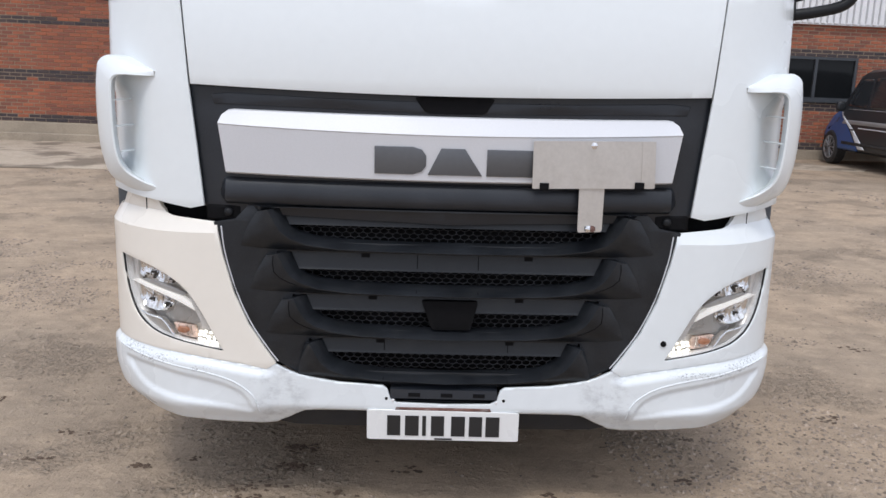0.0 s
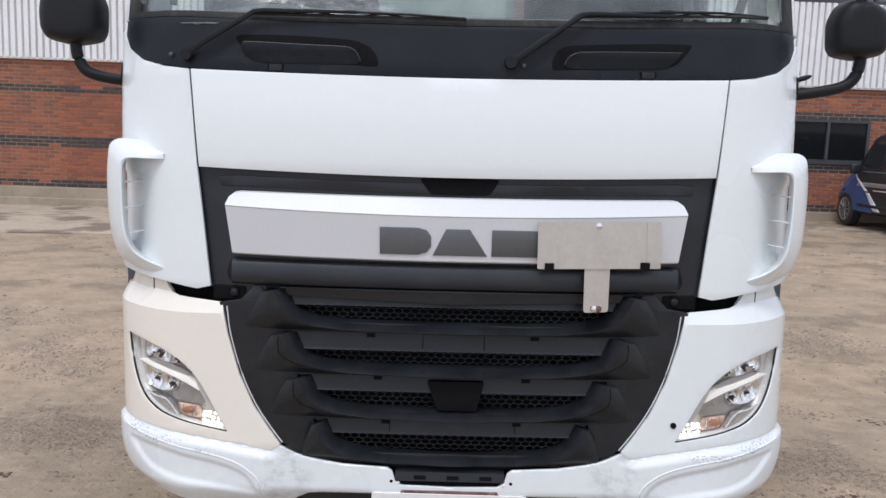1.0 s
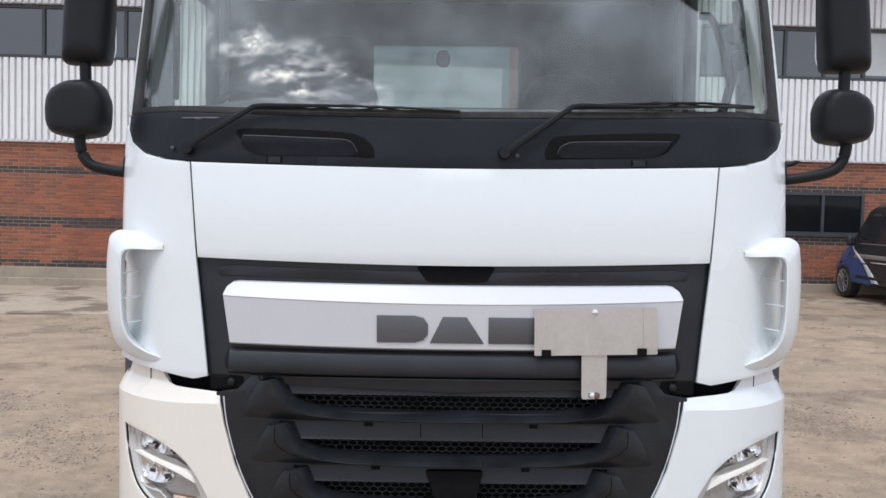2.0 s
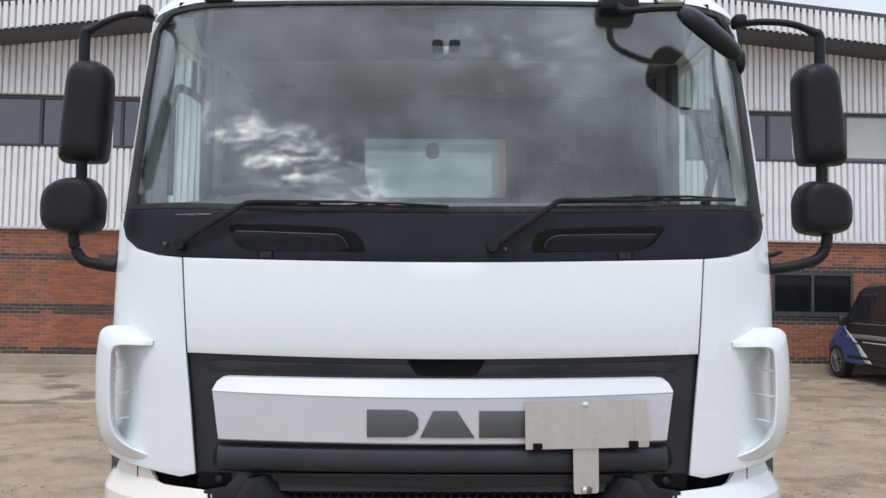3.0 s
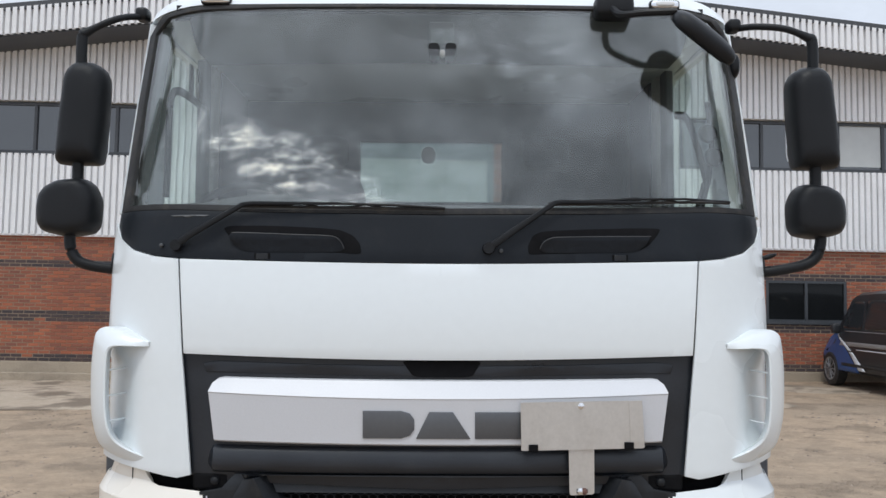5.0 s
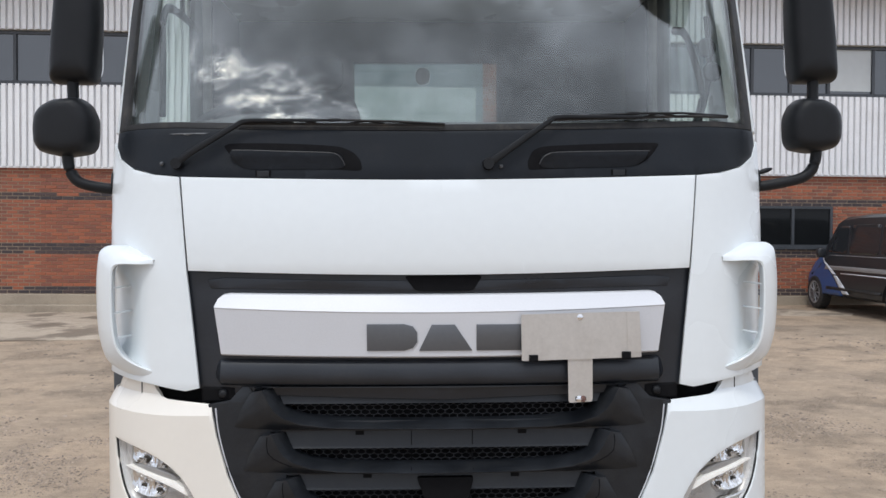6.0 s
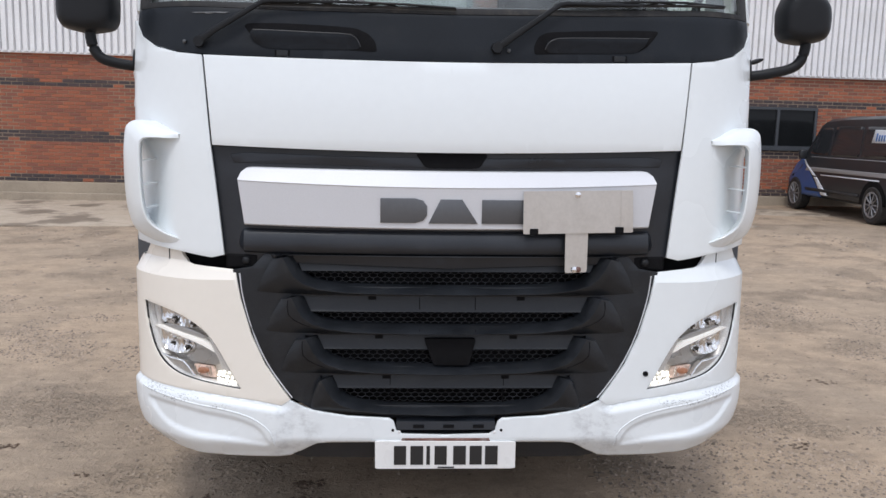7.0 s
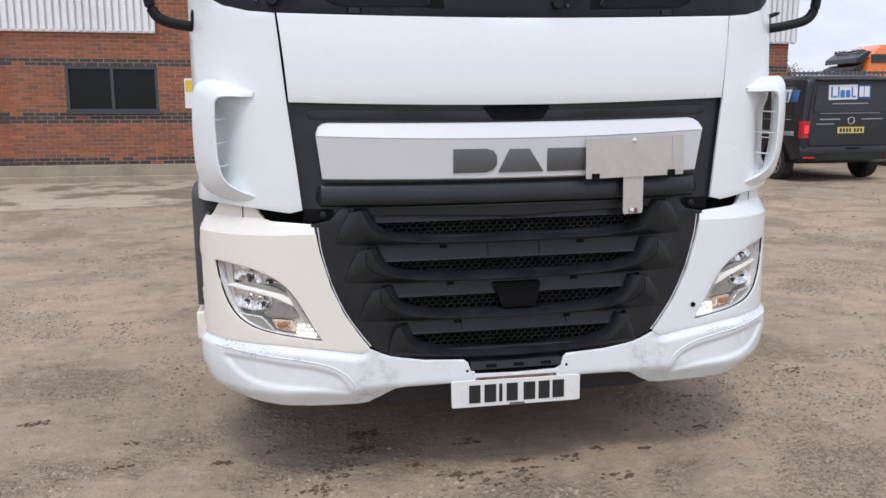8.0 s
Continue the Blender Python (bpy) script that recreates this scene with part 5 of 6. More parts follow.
for sgn in (1, -1):
    arm = smooth_path([(sgn * 1.125, 0.37, 2.718 - 0.014 * sgn), (sgn * 1.175 + 0.01, 0.315, 2.704 - 0.010 * sgn), (sgn * 1.24 + 0.03, 0.265, 2.675 - 0.005 * sgn), (sgn * 1.315 + 0.03, 0.25, 2.634), (sgn * 1.334 + 0.03, 0.25, 2.612), (sgn * 1.335 + 0.03, 0.25, 2.50)], 6)
    mr = part("mirror_arm", tube(arm, [0.0125 if i < 16 else min(0.020, 0.0125 + 0.0012 * (i - 15)) for i in range(len(arm))], 10), BLACK2, lorry, "black bent mirror arm")
    part("mirror_stem", tube(smooth_path([(sgn * 1.335 + 0.03, 0.25, 2.20), (sgn * 1.335 + 0.03, 0.25, 2.0), (sgn * 1.352 + 0.026, 0.25, 1.885), (sgn * 1.325 + 0.02, 0.25, 1.812), (sgn * 1.25, 0.26, 1.782), (sgn * 1.12, 0.30, 1.764)], 6), 0.020, 10), BLACK2, mr)
    part("mirror_foot", pillow(sgn * 1.155, 0.30, 1.79, 0.06, 0.10, 0.11, 3.0), BLACK2, mr)
    part("pillar_bracket", pillow(sgn * 1.125 - 0.006, 0.375, 2.728 - 0.014 * sgn, 0.05, 0.07, 0.05, 3.5), BLACK2, mr)
    cx = sgn * 1.33 + 0.033
    h1 = part("main_mirror", shell(MAIN, cx, 2.333, -sgn), BLACK2, mr, "tall black main mirror housing", sharp=85)
    part("mirror_glass", prism(rounded([(cx - 0.082, 2.50), (cx + 0.082, 2.50), (cx + 0.082, 2.17), (cx - 0.082, 2.17)], 4, 0.15), 0.292, 0.302), MIRROR, h1)
    h2 = part("wide_mirror", shell([(x * (1.10 if sgn < 0 else 1.0), z * (1.06 if sgn < 0 else 1.0)) for x, z in WIDE], sgn * 1.352 + 0.016, 1.990, -sgn), BLACK2, mr, "squat black wide-angle mirror housing", sharp=85)
    part("mirror_glass", prism(rounded([(sgn * 1.352 - 0.064, 2.06), (sgn * 1.352 + 0.096, 2.06), (sgn * 1.352 + 0.096, 1.93), (sgn * 1.352 - 0.064, 1.93)], 4, 0.2), 0.292, 0.302), MIRROR, h2)
part("wheel_nut_key", pillow(1.200, 0.28, 1.828, 0.044, 0.03, 0.026, 2.2, 14, 8, lean=0.02), BLACK2, lorry)
fm = part("front_mirror_mount", pillow(0.632, 0.236, 2.735, 0.140, 0.10, 0.085, 5.0, taper=0.03), BLACK2, lorry, "black mount of the front mirror")
part("mirror_arm", tube(smooth_path([(0.62, 0.195, 2.715), (0.64, 0.14, 2.674), (0.72, 0.095, 2.666), (0.814, 0.065, 2.660)], 6), 0.013, 8), BLACK2, fm)
long_way, short_way = Vector((0.80, 0.10, -0.59)).normalized(), Vector((0.26, 0.90, 0.36))
short_way = (short_way - long_way * short_way.dot(long_way)).normalized()
out_way = long_way.cross(short_way)
if out_way.z < 0:
    out_way = -out_way
mid = Vector((0.912, 0.078, 2.580))
rings = []
for rise_, share in ((-0.030, 0.86), (-0.026, 0.96), (-0.010, 1.0), (0.008, 0.97), (0.020, 0.86), (0.028, 0.66), (0.032, 0.36), (0.033, 0.1)):
    ring = []
    for k in range(28):
        a = 2 * math.pi * k / 28
        c, q = math.cos(a), math.sin(a)
        ring.append(mid + long_way * math.copysign(abs(c) ** 0.6, c) * 0.132 * share + short_way * math.copysign(abs(q) ** 0.6, q) * 0.098 * share + out_way * rise_)
    rings.append(ring)
fh = part("front_mirror", loft(rings), BLACK2, fm, "black front mirror housing over the windscreen", sharp=60)
part("mirror_glass", loft([[mid + long_way * math.cos(a) * 0.105 + short_way * math.sin(a) * 0.076 + out_way * h for a in [2 * math.pi * k / 24 for k in range(24)]] for h in (-0.034, -0.030)]), DARK, fh)
part("kerb_mirror", pillow(1.128, 0.44, 2.570, 0.05, 0.14, 0.10, 2.8), BLACK2, lorry, "black kerb mirror above the door")

# running gear: arches, wheels, rails
for sgn in (1, -1):
    part("wheel_arch", prism(rounded([(0.42, 1.165), (1.75, 1.165), (1.90, 0.95), (1.90, 0.70), (1.80, 0.70), (1.68, 1.02), (0.72, 1.02), (0.60, 0.66), (0.42, 0.66)], 3, 0.12), sgn * 1.06, sgn * 1.240, "x"), ARCH, lorry, "dark grey plastic wheel arch", bevel=0.01)
    part("arch_tab", boxes((sgn * 1.10, sgn * 1.25, 0.42, 0.60, 0.515, 0.635)), CREAM if sgn < 0 else WHITE, lorry, bevel=0.008)
    for y in (1.22, 4.9):
        wh = part("wheel", lathe([(0.28, -0.14), (0.46, -0.15), (0.505, -0.12), (0.512, 0.0), (0.505, 0.12), (0.46, 0.15), (0.28, 0.14)], 36, "x", (sgn * 0.98, y, 0.51)), RUBBER, lorry, "black lorry tyre on a steel rim")
        part("rim", lathe([(0.02, 0.05), (0.12, 0.06), (0.20, -0.02), (0.27, 0.02), (0.285, 0.145), (0.285, -0.14), (0.02, -0.10)], 28, "x", (sgn * 0.98, y, 0.51)), STEEL, wh)
    part("chassis_rail", boxes((sgn * 0.36, sgn * 0.43, 0.35, 6.4, 0.72, 0.98)), DARK, lorry, bevel=0.005)
part("front_axle", tube([(-0.95, 1.22, 0.5), (0.95, 1.22, 0.5)], 0.07, 10), DARK, lorry)
part("rear_axle", tube([(-0.95, 4.9, 0.5), (0.95, 4.9, 0.5)], 0.10, 10), DARK, lorry)
part("radiator", boxes((-0.5, 0.5, 0.14, 0.3, 0.40, 1.05)), DARK, lorry)


# ---------------------------------------------------------------- yard
YARD = ground_mat("gravel_yard", ((0.440, 0.333, 0.238), (0.348, 0.275, 0.206), (0.276, 0.217, 0.163), (0.484, 0.373, 0.269)), ((0.47, 0.39, 0.305), (0.21, 0.172, 0.135)), (0.12, 0.092, 0.070), 80.0, 0.30, 0.66)
APRON = ground_mat("worn_concrete", ((0.46, 0.38, 0.295), (0.50, 0.42, 0.335), (0.37, 0.305, 0.235), (0.52, 0.445, 0.365)), ((0.55, 0.48, 0.40), (0.36, 0.31, 0.26)), (0.19, 0.155, 0.12), 80.0, 0.85, 0.50, 0.62, 0.4)
PLINTH = mat("concrete_plinth", (0.36, 0.30, 0.23), 0.9, var=0.16, scale=1.3, fine=40.0, bump=0.004, dirt=(0.17, 0.14, 0.11), dirt_amt=0.5)


def rise(x, y):
    """The yard's gentle unevenness, flat by the lorry."""
    k = max(0.0, min(1.0, (math.hypot(x, y) - 2.5) / 5.0))
    return k * 0.018 * noise.noise(Vector((x * 0.35, y * 0.35, 0.3)))


bm = bmesh.new()
cols = [-900, -300, -90, -40] + [-24 + 0.8 * i for i in range(61)] + [40, 90, 300, 900]
rws = [-900, -300, -90, -30] + [-14 + 0.8 * i for i in range(61)] + [50, 90, 300, 900]
grid = [[bm.verts.new((x, y, rise(x, y) if abs(x) < 24 and abs(y) < 34 else 0.0)) for x in cols] for y in rws]
for a, b in zip(grid, grid[1:]):
    for i in range(len(cols) - 1):
        bm.faces.new((a[i], a[i + 1], b[i + 1], b[i]))
ground = part("ground", bm, YARD)
tagged(ground, "brown compacted gravel yard with damp stains", "ground", kind="structure")

# ---------------------------------------------------------------- building
CLAD = mat("white_ribbed_cladding", (0.84, 0.84, 0.85), 0.45, var=0.06, scale=0.9, fine=30.0, dirt=(0.52, 0.51, 0.49), dirt_amt=0.22)
FLASH = mat("grey_flashing", (0.062, 0.066, 0.074), 0.5, var=0.1, scale=1.0)
FRAMEG = mat("grey_window_frame", (0.055, 0.06, 0.068), 0.45, var=0.1)
MORTAR = mat("mortar", (0.40, 0.31, 0.23), 0.95, var=0.15, scale=3.0, fine=90.0, bump=0.003)
BRICKS = {}
for key, (c, t) in {"red": ((0.37, 0.118, 0.060), (0.205, 0.080, 0.055)), "dark": ((0.085, 0.058, 0.055), (0.048, 0.040, 0.044))}.items():
    BRICKS[key] = (mat(key + "_brick", c, 0.85, var=0.30, scale=2.0, fine=70.0, bump=0.004, tint=t), mat(key + "_brickwork", c, 0.85, var=0.30, scale=2.0, fine=70.0, bump=0.004, tint=t, island=True))
WINGLASS = mat("office_window_glass", (0.020, 0.024, 0.030), 0.04, var=0.1, spec=0.9)
# weak specular stands in for the dark yard the lower panes reflect
LOWGLASS = mat("dim_window_glass", (0.010, 0.011, 0.012), 0.06, var=0.3, scale=1.2, spec=0.2)
WINGLASS.node_tree.nodes["Principled BSDF"].inputs["IOR"].default_value = 1.75
BLIND = mat("pale_blind", (0.55, 0.57, 0.57), 0.8, var=0.04)
PALE = mat("pale_wall_panel", (0.60, 0.63, 0.60), 0.5, var=0.05, scale=1.0)
YELLOW = mat("yellow_sign", (0.75, 0.55, 0.05), 0.4, var=0.05)

hall = thing("industrial_building", "brick and white-clad industrial building with strip windows", "building", (0, 14.75, 0), (0, 0.69, 1.77), kind="structure")
U0, U1, C0, C1 = -13.0, 10.62, -3.55, 4.9
Z0, ZC = 0.30, 2.925
LOW = [(-5.30, -3.56), (7.07, 8.84)]           # ground-floor windows
HIGH = [(-12.6, -6.05), (5.15, 10.45)]         # strip windows upstairs
wall = thing("wall_front", "red brick wall with dark brick bands", "wall", (0, 14.75, 0), (0, 0.69, 1.77), kind="structure")
bm = bmesh.new()
for a, b, z0, z1 in [(U0, U1, 0.0, 1.35), (U0, LOW[0][0], 1.35, 2.25), (LOW[0][1], LOW[1][0], 1.35, 2.25), (LOW[1][1], U1, 1.35, 2.25), (U0, U1, 2.25, ZC), (C0, C1, ZC, 7.35)]:
    box(bm, a, b, 0.012, 0.30, z0, z1)
part("mortar_bed", bm, MORTAR, wall, "brick wall core", smooth=False)


def is_dark(c):
    return c in (0, 1, 11, 12, 13, 26, 27)


def brick_mesh(w):
    bm = box(bmesh.new(), 0, w, 0, 0.05, 0, 0.065)
    bmesh.ops.bevel(bm, geom=[e for e in bm.edges if all(v.co.y < 0.01 for v in e.verts)], offset=0.004, segments=1, affect="EDGES")
    me = bpy.data.meshes.new("brick")
    bm.to_mesh(me)
    bm.free()
    return me


loose = {k: brick_mesh(0.215) for k in BRICKS}
for k, me in loose.items():
    me.materials.append(BRICKS[k][0])
rng = random.Random(4)
bulk = {k: ([], []) for k in BRICKS}
for c in range(97):
    z = Z0 + 0.075 * c
    lo, hi = (U0, U1) if c < 35 else (C0, C1)
    u = lo - (0.1125 if c % 2 else 0.0)
    while u < hi - 0.06:
        a, b = max(u, lo), min(u + 0.215, hi)
        u += 0.225
        if 14 <= c < 26:
            for w0, w1 in LOW:
                if a < w1 and b > w0:
                    if a < w0:
                        b = min(b, w0)
                    elif b > w1:
                        a = max(a, w1)
                    else:
                        a = b
        if b - a < 0.03:
            continue
        kind = "dark" if is_dark(c) and rng.random() < 0.93 else "red"
        out = rng.uniform(-0.002, 0.003)
        if c < 35 and -8.2 < a < -6.45 and abs(b - a - 0.215) < 0.001:
            ob = new("brick", loose[kind])
            ob.parent = wall
            ob.location = (a, out, z)
            continue
        vs, fs = bulk[kind]
        n = len(vs)
        e = 0.005
        vs += [(a, 0.05, z), (b, 0.05, z), (b, 0.05, z + 0.065), (a, 0.05, z + 0.065), (a + e, out, z + e), (b - e, out, z + e), (b - e, out, z + 0.065 - e), (a + e, out, z + 0.065 - e)]
        fs += [(n + 4, n + 5, n + 6, n + 7), (n, n + 1, n + 5, n + 4), (n + 1, n + 2, n + 6, n + 5), (n + 2, n + 3, n + 7, n + 6), (n + 3, n, n + 4, n + 7)]
for k, (vs, fs) in bulk.items():
    me = bpy.data.meshes.new("brickwork")
    me.from_pydata(vs, [], fs)
    me.materials.append(BRICKS[k][1])
    ob = new("brickwork", me)
    ob.parent = wall
    tagged(ob, kind="stuff")


def ribbed(u0, u1, zb, zt, y, pitch=0.136, deep=0.085):
    """Trapezoidal sheet; zb and zt are heights or functions of u."""
    fb = zb if callable(zb) else (lambda u: zb)
    ft = zt if callable(zt) else (lambda u: zt)
    pts = []
    u = u0
    while u < u1 - 0.001:
        for du, d in ((0.0, -deep), (0.084, -deep), (0.089, 0), (0.131, 0)):
            if u + du < u1:
                pts.append((u + du, d))
        u += pitch
    pts.append((u1, -deep))
    bm = bmesh.new()
    lo = [bm.verts.new((a, y + d, fb(a))) for a, d in pts]
    hi = [bm.verts.new((a, y + d, ft(a))) for a, d in pts]
    for i in range(len(pts) - 1):
        bm.faces.new((lo[i], lo[i + 1], hi[i + 1], hi[i]))
    return bm


APEX, RIDGE, VENT_U = -0.34, 8.444, 4.66
verge = lambda u: RIDGE - (0.094 * (u - APEX) if u > APEX else 0.118 * (APEX - u))
for name, u0, u1, (w0, w1) in (("cladding", U0, C0, HIGH[0]), ("cladding", C1, 10.74, HIGH[1])):
    part("cladding", ribbed(u0, u1, ZC, 4.62, -0.02), CLAD, hall, "white ribbed steel cladding", smooth=False, thick=0.004)
    part("cladding", ribbed(u0, u1, 5.74, lambda u: verge(u) - 0.55, -0.02), CLAD, hall, smooth=False, thick=0.004)
    if u0 < w0 - 0.2:
        part("cladding", ribbed(u0, w0, 4.62, 5.74, -0.02), CLAD, hall, smooth=False, thick=0.004)
    if w1 < u1 - 0.2:
        part("cladding", ribbed(w1, u1, 4.62, 5.74, -0.02), CLAD, hall, smooth=False, thick=0.004)
    part("drip_flashing", boxes((u0, u1, -0.075, 0.0, ZC - 0.03, ZC + 0.012)), CLAD, hall, "white drip flashing", smooth=False)
    part("wall_lining", boxes((u0, u1, 0.03, 0.2, ZC, 4.62), (u0, u1, 0.03, 0.2, 5.74, 7.2), (u0, w0, 0.03, 0.2, 4.62, 5.74), (w1, u1, 0.03, 0.2, 4.62, 5.74)), CLAD, hall, smooth=False)
JOINT = mat("panel_joint_grey", (0.40, 0.44, 0.43), 0.6, var=0.08)
UPPERPANEL = mat("grey_wall_panel", (0.25, 0.29, 0.30), 0.5, var=0.06, scale=1.0)
part("wall_panel", boxes((-2.4, 1.0, -0.012, 0.010, 3.2, 4.70)), PALE, hall, "pale flat wall panels", smooth=False)
part("wall_panel", boxes((-2.4, 1.0, -0.012, 0.010, 4.705, 7.2)), UPPERPANEL, hall, "grey flat wall panels", smooth=False)
part("panel_trim", boxes((1.004, 1.14, -0.03, 0.010, 3.2, 7.2)), UPPERPANEL, hall, smooth=False)
for z in (3.55, 4.13):
    part("panel_joint", boxes((-2.4, 1.0, -0.018, -0.011, z, z + 0.018)), JOINT, hall, smooth=False)
for u in (-1.47, -0.96, -0.47, 0.10, 0.62):
    part("panel_joint", boxes((u, u + 0.018, -0.0175, -0.0112, 3.2, 4.70)), JOINT, hall, smooth=False)


def window_unit(name, u0, u1, z0, z1, bars, label, blinds=(), pane=None):
    e = thing(name, label, "window", (0, 14.75, 0), (0, 0.69, 1.77), kind="structure")
    t = 0.055
    part("window_frame", boxes((u0, u1, 0.0, 0.07, z0, z0 + t), (u0, u1, 0.0, 0.07, z1 - t, z1), (u0, u0 + t, 0.0, 0.07, z0 + t, z1 - t), (u1 - t, u1, 0.0, 0.07, z0 + t, z1 - t)), FRAMEG, e, smooth=False)
    edges = [u0 + t] + list(bars) + [u1 - t]
    for u in bars:
        part("mullion", boxes((u - 0.03, u + 0.03, -0.004, 0.07, z0 + t, z1 - t)), FRAMEG, e, smooth=False)
    for k, (a, b) in enumerate(zip(edges, edges[1:])):
        part("pane", boxes((a, b, 0.04, 0.05, z0 + t, z1 - t)), pane or WINGLASS, e, smooth=False)
        if k in blinds:
            part("blind", boxes((a + 0.04, b - 0.04, 0.034, 0.0395, z0 + t + (0.02 if k % 2 else 0.06), z1 - t)), BLIND, e, "pale drawn blind", smooth=False)
    part("window_sill", boxes((u0 - 0.03, u1 + 0.03, -0.05, 0.0, z0 - 0.045, z0 + 0.01)), FRAMEG, e, smooth=False)
    return e


window_unit("window_1", *LOW[0], 1.352, 2.248, [-4.43], "dark two-pane ground floor window in a grey frame", pane=LOWGLASS)
window_unit("window_2", *LOW[1], 1.352, 2.248, [7.95], "dark two-pane ground floor window in a grey frame", pane=LOWGLASS)
window_unit("window_3", *HIGH[0], 4.645, 5.715, [-11.9, -10.25, -8.56, -6.87], "upstairs strip window with dark panes")
window_unit("window_4", *HIGH[1], 4.645, 5.715, [6.05, 7.0, 7.85, 8.7, 9.7], "upstairs strip window with pale blinds behind some panes", blinds=(4,))

# projecting gable verge with soffit and roof
for a, b in ((U0, APEX), (APEX, 10.9)):
    part("verge_cladding", ribbed(a, b, lambda u: verge(u) - 0.60, lambda u: verge(u) - 0.06, -0.95), CLAD, hall, "white ribbed verge", smooth=False, thick=0.004)
    bm = bmesh.new()
    for q in ((-1.03, -0.12, 0.03), ):
        vs = [bm.verts.new((u, y, verge(u) + z)) for u in (a, b) for y, z in ((-1.03, -0.11), (-1.03, 0.03), (-0.80, 0.03), (-0.80, -0.11))]
        for f in ((0, 1, 2, 3), (4, 5, 6, 7), (0, 1, 5, 4), (1, 2, 6, 5), (2, 3, 7, 6), (3, 0, 4, 7)):
            bm.faces.new([vs[i] for i in f])
    part("verge_trim", bm, FLASH, hall, "dark grey verge trim", smooth=False)
    for nm, y0, y1, dz, m in (("soffit", -0.955, 0.0, -0.60, FLASH), ("roof", -0.9, 26.0, 0.0, FLASH)):
        bm = bmesh.new()
        vs = [bm.verts.new((u, y, verge(u) + dz + z)) for u in (a, b) for y, z in ((y0, -0.03), (y0, 0.0), (y1, 0.0), (y1, -0.03))]
        for f in ((0, 1, 2, 3), (4, 5, 6, 7), (0, 1, 5, 4), (1, 2, 6, 5), (2, 3, 7, 6), (3, 0, 4, 7)):
            bm.faces.new([vs[i] for i in f])
        part(nm, bm, m, hall, smooth=False)
part("vent_pipe", lathe([(0.05, 0.0), (0.05, 0.16), (0.075, 0.165), (0.075, 0.22), (0.02, 0.24)], 12, "z", (VENT_U, -0.55, verge(VENT_U) - 0.02)), FLASH, hall, "small capped roof vent")
part("side_wall", boxes((10.40, 10.70, 0.30, 26.0, ZC, 7.0)), CLAD, hall, smooth=False)
part("side_wall", boxes((10.32, 10.62, 0.30, 26.0, 0.0, ZC)), BRICKS["red"][1], hall, smooth=False)
part("side_wall", boxes((U0, U0 + 0.3, 0.30, 26.0, 0.0, 7.0)), CLAD, hall, smooth=False)
part("plinth", boxes((U0, U1 + 0.1, -0.10, 0.012, -0.2, Z0 - 0.01)), PLINTH, hall, "stained concrete plinth", bevel=0.01)
part("kerb", boxes((U0, U1 + 0.25, -0.22, -0.10, -0.2, 0.075)), PLINTH, hall, "low concrete kerb", bevel=0.015)
apron = part("pavement", boxes((-40, 14, -4.75, -0.2, -0.3, 0.006)), APRON, None, smooth=False)
apron.matrix_basis = pose(0, 14.75, 0, 0, 0.1, 1.77)
tagged(apron, "pale worn concrete apron before the building", "pavement", kind="structure")
sg = part("wall_sign", boxes((-3.05, -2.55, -0.02, -0.006, 1.42, 2.02)), PLATE, hall, "white and yellow warning sign", smooth=False)
part("sign_field", boxes((-3.03, -2.57, -0.024, -0.019, 1.75, 1.98)), YELLOW, sg, smooth=False)
part("soffit_light", boxes((-9.35, -9.1, -0.5, -0.35, 6.80, 6.83)), PLATE, hall, smooth=False)


# ---------------------------------------------------------------- vans
VANDARK = mat("dark_grey_paint", (0.024, 0.026, 0.030), 0.34, metal=0.0, var=0.15, scale=1.5, coat=0.15, spec=0.3, dirt=(0.05, 0.05, 0.05), dirt_amt=0.2)
ALLOY = mat("dirty_alloy", (0.30, 0.30, 0.31), 0.4, metal=0.6, var=0.1)
VANBLUE = mat("blue_wrap", (0.035, 0.085, 0.24), 0.35, var=0.1, coat=0.1, spec=0.3)
VANGLASS = mat("tinted_van_glass", (0.024, 0.027, 0.031), 0.06, var=0.1, spec=0.45)
STRIPE = mat("silver_stripe", (0.30, 0.30, 0.31), 0.4, var=0.05)
REDLENS = mat("red_lens", (0.55, 0.012, 0.02), 0.15, var=0.1, coat=0.6)
REDLIT = lit("lit_tail_lamp", (1.0, 0.05, 0.06), 0.2)
STICKW = mat("sticker_white", (0.72, 0.75, 0.80), 0.4, var=0.03)
STICKB = mat("sticker_blue", (0.05, 0.16, 0.42), 0.4, var=0.05)
VANGREY = mat("mid_grey_paint", (0.10, 0.105, 0.11), 0.28, metal=0.3, var=0.1, scale=1.5, coat=0.6)


